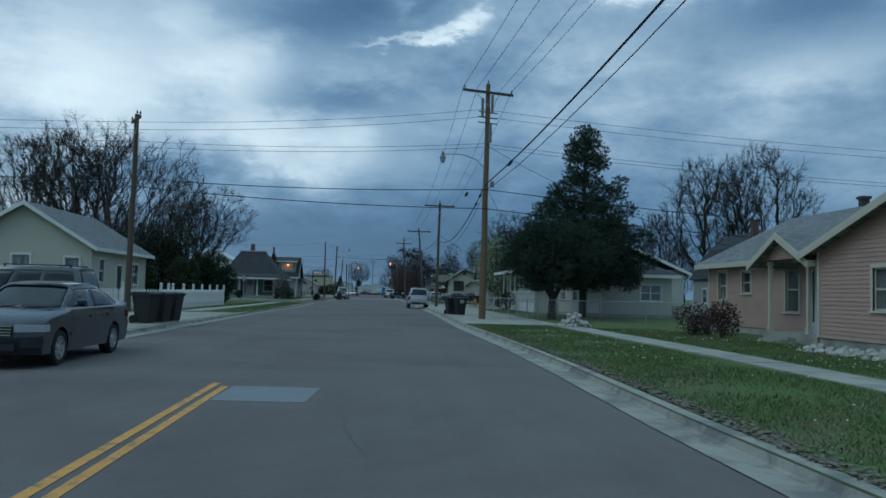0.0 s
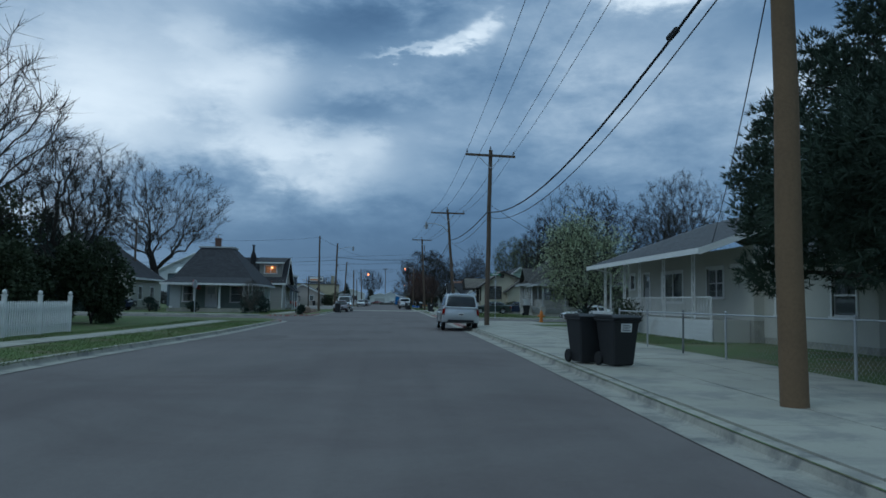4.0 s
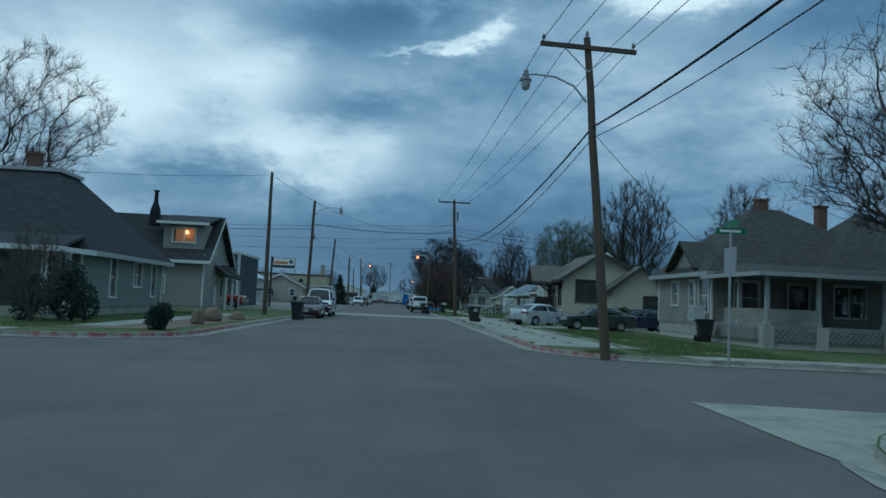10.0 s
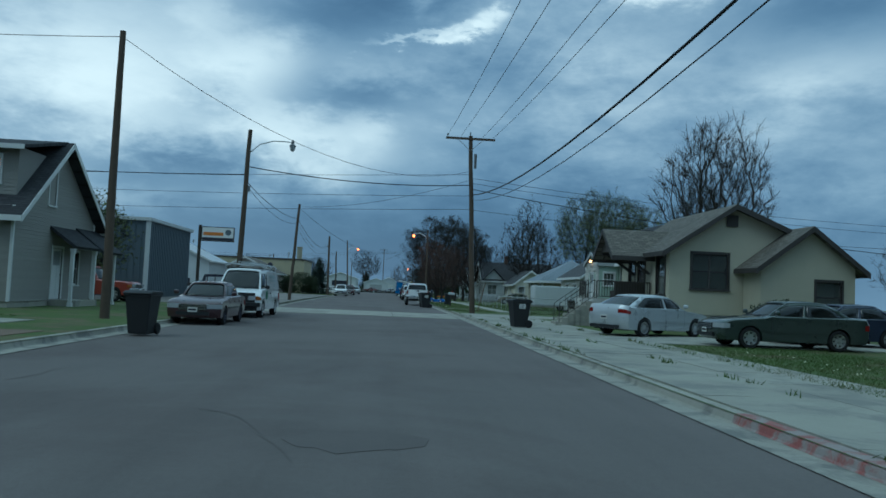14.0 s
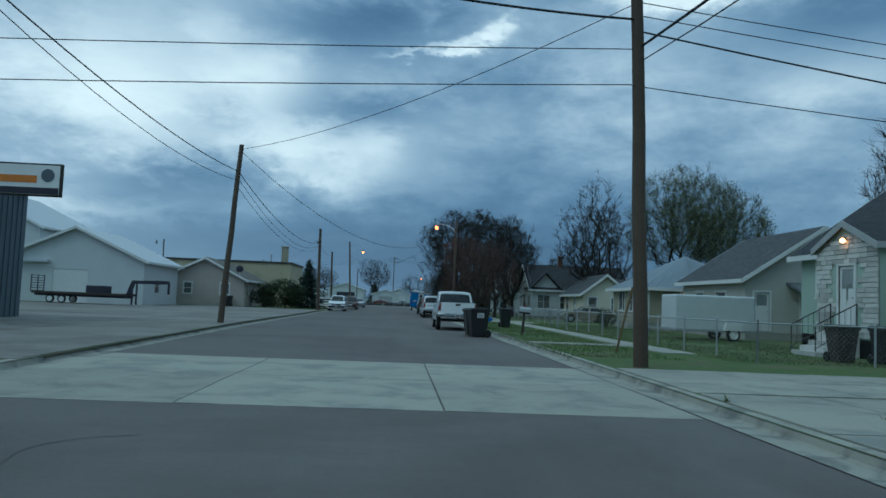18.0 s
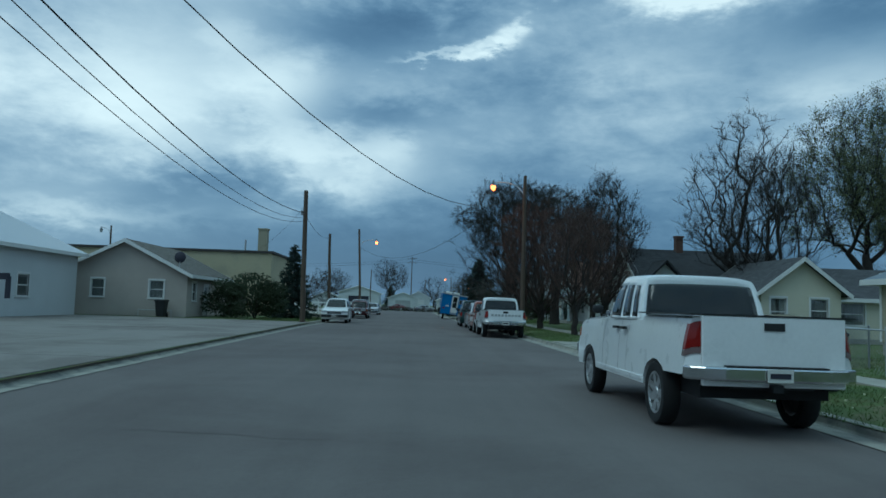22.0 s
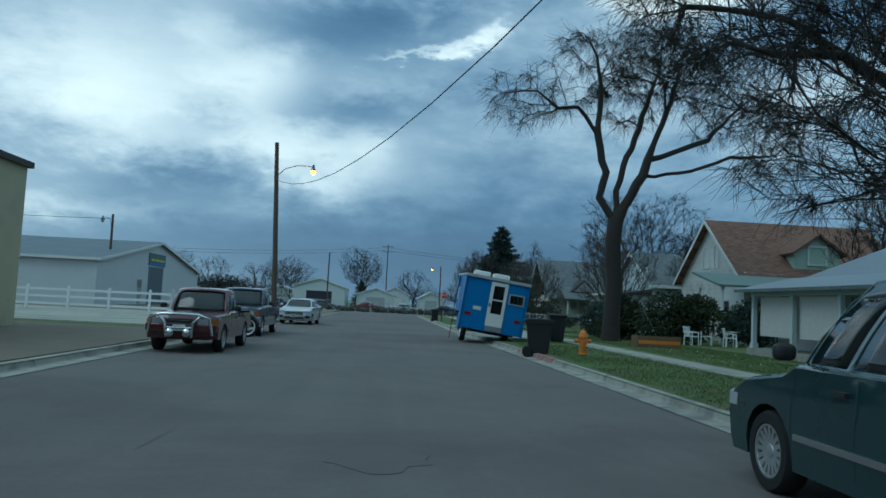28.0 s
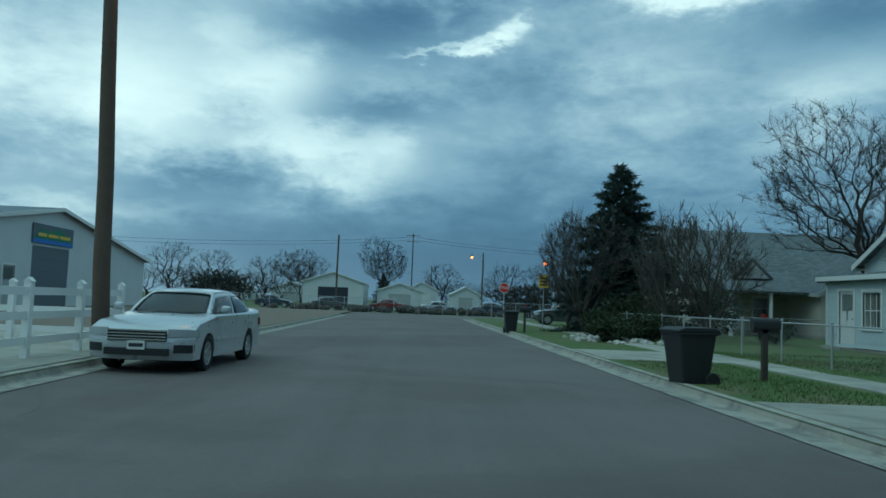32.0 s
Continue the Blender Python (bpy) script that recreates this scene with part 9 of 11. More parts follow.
part("handlebar", Geo().tube([(0.1, -0.45, 1.12), (0.3, -0.32, 1.22), (0.42, 0, 1.1), (0.3, 0.32, 1.22), (0.1, 0.45, 1.12)], 0.018, 8), "chrome", mb, smooth=60)
part("headlight", Geo().lathe([(0.03, 0), (0.09, 0.04), (0.1, 0.12), (0.085, 0.13)], (0.48, 0, 0.98), "x", 14), "chrome", mb, smooth=50)
part("exhaust", Geo().tube([(0.2, -0.2, 0.3), (-0.3, -0.22, 0.28), (-1.1, -0.24, 0.34)], [0.03, 0.05, 0.055], 10), "chrome", mb, smooth=60)
part("saddlebag", Geo().box(-1.05, -0.36, 0.45, -0.6, -0.2, 0.75).box(-1.05, 0.2, 0.45, -0.6, 0.36, 0.75), "rubber", mb, fix=False)
part("stand", Geo().bar((-0.1, 0.1, 0.35), (-0.15, 0.42, 0.02), 0.03), "steel", mb, fix=False)

# ---- trailers ----
t = thing("enclosed_trailer", pose(16.9, 164.4, 0.13), "white enclosed box trailer on a lawn", "trailer")
bevel(part("box", Geo().box(-1.9, -0.95, 0.45, 1.9, 0.95, 2.1), "white_metal", t, fix=False), 0.08, 3)
part("trim", Geo().box(-1.92, -0.97, 0.42, 1.92, 0.97, 0.52), "steel", t, fix=False)
part("fender", Geo().prism([(0.35, 0.5), (0.45, 0.85), (1.15, 0.85), (1.25, 0.5)], "y", -1.14, -0.96), "white_trim", t)
ty, rim, disc = wheel_meshes(0.32, 0.2, 6)
for s in (-1, 1):
    w = part("wheel", ty, "rubber", t)
    w.matrix_basis = pose(0.8, s * 1.03, 0.32, 0, 0, 0 if s < 0 else 180)
    part("rim", rim, "sign_white", w)
part("tongue", Geo().bar((-1.9, -0.4, 0.5), (-2.9, 0, 0.5), 0.08).bar((-1.9, 0.4, 0.5), (-2.9, 0, 0.5), 0.08).cyl((-2.85, 0, 0.1), (-2.85, 0, 0.9), 0.04), "steel", t, fix=False)

t = thing("flatbed_trailer", pose(-21.5, 191.5, 0.13), "black gooseneck flatbed trailer in the yard", "trailer")
part("deck", Geo().box(-5.0, -1.2, 0.75, 2.2, 1.2, 0.92), "wood_dark", t, fix=False)
part("frame", Geo().bar((-5, -0.6, 0.66), (2.2, -0.6, 0.66), 0.15, 0.18).bar((-5, 0.6, 0.66), (2.2, 0.6, 0.66), 0.15, 0.18).bar((2.0, 0, 0.8), (2.4, 0, 1.9), 0.25, 0.3).bar((2.3, 0, 1.9), (5.2, 0, 1.95), 0.22, 0.28).bar((5.2, 0, 1.95), (5.2, 0, 1.0), 0.16).bar((2.5, -0.5, 0.1), (2.5, -0.5, 1.8), 0.12).bar((2.5, 0.5, 0.1), (2.5, 0.5, 1.8), 0.12), "ink", t, fix=False)
for x in (-3.6, -2.7):
    for s in (-1, 1):
        w = part("wheel", ty, "rubber", t)
        w.matrix_basis = pose(x, s * 1.05, 0.36, 0, 0, 0 if s < 0 else 180)
        part("rim", rim, "sign_white", w)
ramp_ = part("ramp", Geo().bar((-5.1, 0, 0.9), (-5.1, 0, 2.2), 0.06), "ink", t, fix=False)
for k in range(7):
    part("rung", Geo().bar((-5.1, -1.1, 0.95 + k * 0.2), (-5.1, 1.1, 0.95 + k * 0.2), 0.05), "ink", ramp_, fix=False)
for y in (-1.1, 1.1):
    part("upright", Geo().bar((-5.1, y, 0.9), (-5.1, y, 2.2), 0.06), "ink", ramp_, fix=False)
part("spool_box", Geo().box(-1, -0.8, 0.92, 0.4, 0.8, 1.5), "ink", t, fix=False)


# ---- trees ----
TREES = {
    "broad": tree_meshes(11, 18, 4.2, 0.46, [(-3.2, 0, 12.5, 4.6, 5.0, 5.2), (3.4, 1, 12, 4.8, 4.8, 4.6), (0, -1, 10.0, 7.2, 7.0, 4.0)], 1350, 0.5, 11, 0.68),
    "oval": tree_meshes(23, 13, 2.6, 0.24, [(0, 0, 7.8, 3.6, 3.6, 4.9), (0.6, 0.4, 10.5, 2.2, 2.2, 2.6)], 680, 0.75, 11, 0.62),
    "fine": tree_meshes(37, 12, 1.4, 0.26, [(0, 0, 6.6, 4.2, 4.2, 5.2), (-1.2, 0.5, 9.2, 2.6, 2.6, 2.8)], 860, 0.85, 11, 0.6),
    "dense": tree_meshes(39, 12, 1.6, 0.22, [(0, 0, 6.8, 4.3, 4.3, 5.0), (-1.2, 0.5, 9.4, 2.8, 2.8, 2.8)], 1300, 0.8, 10, 0.5),
    "elm": tree_meshes(41, 17, 5.5, 0.36, [(-4.5, -0.2, 11.2, 2.3, 2.4, 1.3), (-1.0, 0.3, 13.4, 2.6, 2.4, 1.6), (2.4, 0.5, 13.4, 2.8, 2.6, 1.9), (6.0, 0.4, 11.6, 2.9, 2.8, 1.7), (7.3, -1.0, 8.9, 2.0, 2.0, 1.0), (1.5, 2.8, 12.2, 3.0, 2.0, 1.4), (1.5, -2.6, 12.8, 3.0, 2.0, 1.4)], 620, 0.5, 15, 0.7, hang=0.95, wob=0.22, shellness=0.5,
                       limbs=([(0, 0, 5.5), (-0.75, 0, 6.6), (-0.5, 0, 7.8), (-0.9, 0.1, 9.6), (-0.75, 0.2, 11.8), (-1.0, 0.3, 13.4)],
                              [(-0.9, 0.1, 9.6), (-1.9, -0.1, 10.8), (-2.9, -0.2, 10.7), (-3.9, -0.2, 11.4), (-5.2, -0.3, 11.2)],
                              [(0.1, 0.1, 5.6), (0.1, 0.2, 7.0), (0.4, 0.3, 8.2), (1.0, 0.5, 9.6), (1.7, 0.6, 11.8), (2.3, 0.8, 13.4)],
                              [(0.2, 0, 5.8), (1.2, -0.2, 7.8), (1.7, -0.3, 9.2), (2.5, -0.4, 11.8), (3.0, -0.5, 13.8)],
                              [(1.2, -0.2, 7.6), (3.3, -0.6, 8.0), (5.1, -0.8, 8.7), (7.1, -1.0, 8.9)],
                              [(1.6, -0.3, 8.4), (4.5, 0.4, 9.8), (6.1, 0.7, 11.4)])),
    "spreading": tree_meshes(47, 13, 3.6, 0.38, [(-4.6, -1.0, 6.6, 2.6, 2.4, 1.4), (-4.9, 1.5, 8.6, 2.8, 2.6, 1.5), (-1.5, -2.0, 8.0, 2.5, 2.5, 1.8), (0, 0, 10.5, 3.0, 3.0, 1.9), (3.5, 0, 8.0, 3.0, 3.0, 2.0), (-3.4, -0.6, 4.9, 2.3, 2.2, 1.3)], 900, 0.5, 14, 0.7, hang=0.8, wob=0.2, shellness=0.4,
                             limbs=([(0, 0, 3.6), (-1.5, -0.5, 6.0), (-3.5, -1.0, 6.8), (-5.5, -1.2, 6.7)], [(0, 0, 3.6), (-1.2, 0.8, 6.8), (-3.5, 1.2, 8.4), (-5.8, 1.5, 8.7)], [(0.1, 0, 3.7), (0.5, 0.5, 8.0), (0.2, 0.6, 10.6)], [(0.1, 0, 3.6), (2.2, 0, 6.6), (3.9, 0, 8.0)])),
    "twisted": tree_meshes(43, 15, 3.0, 0.32, [(0, 0, 8.5, 3.6, 3.6, 4.2), (0.8, -0.5, 12.2, 2.4, 2.4, 2.8), (-1.8, 0.6, 6.5, 2.6, 2.6, 2.2)], 640, 0.32, 8, 0.5, wob=0.24, shellness=0.3),
    "shrub": tree_meshes(53, 4.5, 0.5, 0.09, [(0, 0, 2.6, 1.7, 1.7, 1.9)], 260, 0.9, 8, 0.35),
    "upright": tree_meshes(67, 12, 1.6, 0.17, [(0, 0, 6.8, 1.5, 1.5, 5.2)], 340, 0.35, 8, 0.6),
    "far": tree_meshes(79, 13, 2.6, 0.26, [(0, 0, 7.8, 4.4, 4.4, 4.6), (0.6, 0.4, 10.2, 2.6, 2.6, 2.6)], 240, 0.6, 7, 0.9),
}
TREE_H = {"broad": 18, "oval": 13, "fine": 12, "dense": 12, "elm": 17, "spreading": 13, "twisted": 15, "shrub": 4.5, "upright": 12, "far": 13}
BARKED = {}


def barked(me, mt):
    """The mesh in this bark, shared by all trees that wear it."""
    if (me.name, mt) not in BARKED:
        m = me.copy()
        m.materials.clear()
        m.materials.append(M[mt])
        BARKED[me.name, mt] = m
    return BARKED[me.name, mt]


def plant(kind, x, y, height, label, wide=1.0, turn=0.0, bark="bark", twig="twig", leaves=None, name="tree", z=0.1, group="street trees", seed=1):
    """leaves: (material, number, size, jitter)."""
    trunk, crown, ends = TREES[kind]
    t = thing(name, pose(x, y, z, 0, 0, turn), label, "tree", group)
    k = height / TREE_H[kind]
    for nm, me, mt in (("trunk", trunk, bark), ("crown", crown, twig)):
        o = new(nm, barked(me, mt))
        o.parent = t
        o.scale = (k * wide, k * wide, k)
    if leaves:
        mt, n, size, jit = leaves
        o = part("leaves", leaf_mesh(ends, n, size / k, jit / k, seed), mt, t)
        o.scale = (k * wide, k * wide, k)
    return t


# right side
plant("fine", 16.1, 84.2, 7.6, "spring tree in pale green and white blossom", 1.15, 30, leaves=("blossom", 12000, 0.11, 0.28), seed=3)
plant("broad", 22.2, 103.2, 13.2, "large bare tree before the corner house", 1.22, 40)
plant("oval", 26, 126, 10.5, "bare tree behind the corner house", 1.1, 40)
plant("oval", 37, 122, 13, "bare tree behind the houses", 0.9, 140)
plant("oval", 37, 92, 12, "bare tree beside the side street", 1.1, 80)
plant("oval", 29, 160, 16.5, "bare tree with upright limbs behind the bungalow", 1.15, 10)
plant("oval", 33.5, 172, 14, "bare tree behind the houses", 1.0, 100)
plant("twisted", 21.9, 206.6, 15.5, "tall twisted bare tree behind the yellow house", 1.0, 60)
plant("broad", 33, 210, 18, "large tree with first green haze", 0.9, 210, leaves=("bud", 42000, 0.10, 0.18), seed=8)
plant("broad", 42, 218, 18, "large tree with first green haze", 0.8, 20, leaves=("bud", 42000, 0.10, 0.18), seed=9)
plant("dense", 9.2, 215.4, 11.2, "broad many-branched bare tree on the verge", 1.25, 75)
plant("fine", 9.6, 208.5, 8.8, "bare tree with reddish twigs on the verge", 1.1, 15, twig="twig_red")
plant("oval", 9.6, 198.0, 7.0, "dark plum tree with red leaf buds on the verge", 1.2, 15, leaves=("plum", 1500, 0.07, 0.25), seed=4, twig="twig_red")
plant("oval", 11.8, 203.2, 7.6, "dark shrubby tree with red leaf buds", 1.2, 65, leaves=("plum", 1500, 0.07, 0.3), seed=5, twig="twig_red")
plant("oval", 22.4, 203.0, 11.5, "bare tree behind the small yellow house", 1.2, 210)
plant("upright", 13.2, 206, 10.5, "tall upright bare poplar behind the plum trees", 1.3, 65)
plant("oval", 14.8, 211.5, 11, "bare tree behind the plum trees", 1.0, 165)
plant("elm", 12.15, 245.2, 18.2, "tall pruned elm with forked trunk and drooping twigs", 1.0, 0)
plant("spreading", 13.5, 224.0, 13.0, "large bare tree with drooping twigs over the lawn", 1.0, 0)
plant("oval", 27, 246, 9, "bare tree behind the porch house", 1.2, 40)
plant("fine", 16.5, 258.5, 7.0, "pale bare bushy tree beside the house", 1.2, 40, bark="bark_pale", twig="bark_pale")
plant("broad", 24.2, 276.6, 13.6, "bare spreading tree behind the pale blue house", 1.1, 300)
plant("shrub", 12.2, 272.5, 6.2, "pale bare shrub beside the spruce", 0.9, 10, bark="bark_pale", twig="bark_pale")
plant("oval", 9.8, 283, 7.0, "bare tree beside the spruce", 0.9, 10)
plant("shrub", 9.3, 277.5, 6.6, "pale bare shrub beside the spruce", 1.1, 70, bark="bark_pale", twig="bark_pale")
plant("shrub", 13.6, 271.6, 6.0, "pale bare shrub beside the spruce", 1.1, 130, bark="bark_pale", twig="bark_pale")
plant("upright", 18.5, 297, 9.5, "thin bare tree behind the long house", 1.2, 20)
plant("oval", 24, 262, 8, "bare tree behind the houses", 1.2, 50)
plant("oval", 38, 80, 17, "bare tree behind the gambrel house", 1.3, 50)
plant("oval", 43, 78, 18, "bare tree behind the gambrel house", 1.2, 150)
plant("broad", 26, 92, 13, "bare tree across the side street", 0.9, 220)
# left side
plant("fine", -20, 66, 15, "dense bare tree behind the picket fence", 1.5, 30, bark="bark_pale")
plant("fine", -26.5, 70, 15, "dense bare tree behind the picket fence", 1.4, 130, bark="bark_pale")
plant("oval", -17, 78, 11, "bare tree behind the picket fence", 1.3, 70)
plant("broad", -26.7, 127, 20, "very large bare tree behind the corner house", 1.0, 20)
plant("oval", -36, 124, 13, "bare tree behind the corner house", 1.3, 20)
plant("shrub", -10.5, 102.3, 3.4, "small bare pruned tree on the corner lawn", 1.0, 20, bark="bark_pale", twig="bark_pale")
plant("fine", -15.5, 145.5, 6.5, "tree in fresh green leaf beside the workshop", 1.2, 20, leaves=("bud", 6000, 0.13, 0.2), seed=12)
# back yards beyond the houses
rng = random.Random(77)
for k in range(44):
    side = 1 if k % 2 else -1
    y = 20 + (k // 2) * 15.5 + rng.uniform(-5, 5)
    x = side * rng.uniform(48, 95)
    if CROSS[0] - 3 < y < CROSS[1] + 3:
        continue
    plant("far", x, y, rng.uniform(9, 14), "bare tree in a back yard beyond the houses", rng.uniform(1.0, 1.4), rng.uniform(0, 360), group="back yard trees")
# distance
for k, (x, y, h_, w_) in enumerate(((-60, 430, 15, 1.5), (-52, 440, 14, 1.4), (-75, 420, 13, 1.5), (-40, 450, 13, 1.6), (-95, 440, 14, 1.5), (10, 470, 14, 1.5), (26, 440, 13, 1.5), (40, 430, 14, 1.5), (-30, 470, 15, 1.5), (60, 420, 15, 1.4), (-115, 460, 15, 1.5), (20, 350, 8, 1.4), (34, 345, 9, 1.4), (-85, 330, 10, 1.4))):
    plant("far", x, y, h_, "bare tree in the distance beyond the street", w_, k * 47, group="distant trees", z=-0.06)
for k, (x, y, h_, w_) in enumerate(((-63, 405, 9, 1.5), (-54, 415, 8, 1.6), (-47, 400, 7.5, 1.6), (-38, 410, 7.5, 1.7), (-31, 395, 7, 1.6), (-25, 415, 8, 1.4), (6.5, 440, 8.5, 1.4), (14, 425, 7, 1.5), (20, 415, 7.5, 1.5), (27, 390, 7, 1.5), (-74, 395, 9, 1.6))):
    plant("far", x, y, h_, "low brown bare thicket in the distance", w_ * 1.25, k * 71 + 20, group="distant thickets", z=-0.06)
    plant("far", x + 3.5, y + 8, h_ * 0.8, "low brown bare thicket in the distance", w_ * 1.4, k * 33, group="distant thickets", z=-0.06)
plant("broad", -32, 450, 15.5, "large dark bare tree in the distance", 1.15, 130, z=-0.06, group="distant trees")
plant("broad", -7.6, 455, 20, "tall dark bare tree in the distance", 0.95, 40, z=-0.06, group="distant trees")
plant("oval", -58, 150, 13, "bare tree behind the workshop", 1.3, 70)
plant("broad", -70, 240, 12, "bare tree behind the barn", 1.3, 70)


def conifer(mesh, x, y, label, mat, name="tree", turn=0.0, scale=1.0):
    t = thing(name, pose(x, y, 0.1 if y < 400 else -0.06, 0, 0, turn), label, "tree", "evergreens")
    for nm, me, mt in (("trunk", mesh[0], "bark"), ("crown", mesh[1], mat)):
        o = part(nm, me, mt, t)
        o.scale = (scale,) * 3
    return t


conifer(pine_meshes(71, [(2.7, 3.4, 12, 1.0), (3.6, 4.1, 13, 1.0), (4.3, 2.2, 8, 1.1), (4.8, 3.8, 11, 0.95), (5.7, 2.0, 6, 1.1), (5.9, 3.4, 9, 0.85), (6.8, 3.0, 8, 0.75), (7.2, 1.4, 6, 0.9), (8.0, 2.3, 7, 0.7), (8.7, 2.7, 4, 0.55), (9.0, 1.1, 5, 0.75), (9.9, 1.4, 5, 0.7), (10.6, 1.0, 5, 0.68), (11.2, 0.8, 4, 0.62), (11.8, 0.55, 3, 0.58), (12.4, 0.25, 2, 0.5), (12.8, 0.1, 1, 0.38)]), 15.4, 49.6, "tall dark pine with ragged top", "needle")
spr = conifer_meshes(73, 9.0, 3.9, 0.06, 4200, 0.72, 0.34, 0.10, 0.5, 9)
conifer(spr, 11.5, 278.5, "dark conical spruce beside the walk", "spruce")
spr2 = conifer_meshes(75, 5.5, 2.1, 0.03, 3000, 0.9, 0.24, 0.12, 0.3, 9)
conifer(spr2, -7.9, 215.2, "small dense spruce beside the kerb", "spruce")
conifer(spr2, -24.4, 101.6, "dark juniper beside the side street", "spruce", turn=40, scale=1.25)
conifer(spr2, -28.6, 101.6, "dark juniper beside the side street", "spruce", turn=90, scale=1.7)
conifer(spr, -8, 470, "dark spruce in the distance", "spruce", turn=90, scale=1.0)


def needle_crown(seed, rx, ry, rz, clumps, per=9, length=0.34):
    rng = random.Random(seed)
    g = Geo()
    for _ in range(clumps):
        d = Vector((rng.gauss(0, 1), rng.gauss(0, 1), rng.gauss(0, 1))).normalized()
        k = rng.uniform(0.35, 1.0) * (0.88 + 0.2 * math.sin(d.x * 7 + seed) * math.sin(d.z * 6 + d.y * 5))
        p = Vector((d.x * rx, d.y * ry, d.z * rz)) * k
        needles(g, p, d + Vector((0, 0, 0.35)), per, length, 0.018, rng)
    return g.mesh("crown", None, False)


t = thing("tree", pose(12.0, 44.0, 0.1), "round dark pine with low spreading crown", "tree", "evergreens")
part("trunk", Geo().tube([(0, 0, -0.1), (0.05, 0, 1.2), (-0.1, 0.1, 2.4), (0, 0, 4.5)], [0.26, 0.2, 0.16, 0.06], 10).tube([(0.05, 0, 1.1), (0.7, 0.2, 2.2), (1.6, 0.3, 3.4)], [0.16, 0.1, 0.04], 8).tube([(0.0, 0, 1.3), (-0.8, -0.2, 2.4), (-1.7, 0.2, 3.3)], [0.15, 0.1, 0.04], 8), "bark", t, smooth=60)
o = part("crown", needle_crown(5, 3.5, 3.4, 2.15, 7500, 10, 0.24), "needle", t)
o.location = (0, 0, 3.75)


def bush(x, y, rx, ry, rz, label, mat="bush", count=2200, size=0.12, seed=1, name="bush", z=None):
    b = thing(name, pose(x, y, 0.1), label, "bush", "bushes")
    o = part("leaves", blob_mesh(seed, rx, ry, rz, count, size), mat, b)
    o.location = (0, 0, z if z is not None else rz * 0.85)
    g = Geo()
    rng = random.Random(seed)
    for _ in range(9):
        d = rnd_dir(rng, 1.4)
        g.tube([(0, 0, -0.05), tuple(Vector((d.x * rx * 0.6, d.y * ry * 0.6, rz * 1.0)))], [0.03, 0.01], 4)
    part("stem_clump", g, "bark", b, fix=False)
    return b


bush(-9.6, 210.2, 2.3, 2.2, 1.65, "large dark rounded bush beside the lawn", count=5200, size=0.16, seed=21)
bush(-12.0, 211.6, 1.8, 1.6, 1.5, "dark rounded bush against the wall", count=3500, size=0.16, seed=22)
bush(-5.75, 100.9, 0.52, 0.52, 0.62, "clipped dark conical bush on the corner", "spruce", 3000, 0.08, 23)
bush(-11.2, 103.8, 0.9, 0.9, 0.95, "dark rounded bush before the porch", "spruce", 2600, 0.10, 24)
bush(-9.9, 104.3, 1.2, 1.0, 1.35, "dark juniper bush before the porch", "spruce", 3600, 0.11, 25)
bush(-16.4, 104.9, 0.7, 0.7, 0.6, "low dark bush before the porch", "spruce", 1500, 0.10, 26)
bush(-20.2, 104.4, 0.9, 0.9, 0.8, "low dark bush before the porch", "spruce", 1800, 0.10, 27)
for k, (x, y) in enumerate(((14.3, 27.4), (13.9, 28.8), (15.0, 30.2))):
    bush(x, y, 0.75, 0.75, 0.75, "russet rose bush before the pink house", "plum", 900, 0.09, 30 + k)
bush(13.4, 66.6, 0.8, 0.8, 0.95, "thin bushy shrub beside the porch steps", "bush", 1700, 0.09, 36)
bush(15.5, 83.0, 0.8, 0.8, 0.7, "dark low bush under the blossom tree", "spruce", 1600, 0.1, 37)
bush(8.7, 271.0, 1.2, 1.1, 0.85, "low spreading juniper on a stone bed", "bush", 3200, 0.11, 38)
bush(10.4, 269.6, 1.2, 1.1, 0.8, "low rounded juniper on a stone bed", "bush", 3000, 0.11, 48)
bush(8.2, 267.6, 1.1, 1.0, 0.6, "low spreading juniper on a stone bed", "bush", 2400, 0.12, 39)
bush(11.8, 275.0, 2.0, 1.8, 1.3, "rounded green shrub beside the spruce", "bush", 3800, 0.13, 40)
bush(16.0, 246.0, 2.6, 1.3, 1.5, "dark hedge before the brown roofed house", "bush", 9000, 0.15, 41)
bush(13.6, 248.6, 1.6, 1.3, 1.4, "dark shrub beside the fence", "bush", 7000, 0.15, 42)
bush(19.6, 245.6, 1.9, 1.2, 1.5, "dark evergreen shrub before the porch", "spruce", 6500, 0.13, 46)
bush(13.2, 251.4, 1.3, 1.2, 1.5, "dark shrub beside the fence", "spruce", 4200, 0.13, 47)
bush(16.6, 271.6, 0.8, 1.8, 0.7, "flowering shrub before the pale blue house", "bush", 2000, 0.10, 43)
bush(15.8, 276.6, 1.3, 1.3, 1.3, "rounded dark evergreen shrub beside the spruce", "spruce", 2400, 0.12, 44)
bush(18.2, 129.6, 1.1, 0.35, 0.6, "clipped hedge under the window", "bush", 1900, 0.09, 45, z=1.1)
for k, (x, y, rx, rz) in enumerate(((-17, 61.5, 2.4, 2.6), (-15.2, 66, 2.2, 2.4), (-20.5, 60, 2.2, 3.0), (-14.4, 70.5, 1.8, 2.2))):
    bush(x, y, rx, rx, rz, "tall dark evergreen hedge behind the picket fence", "bush", 4200, 0.18, 50 + k)
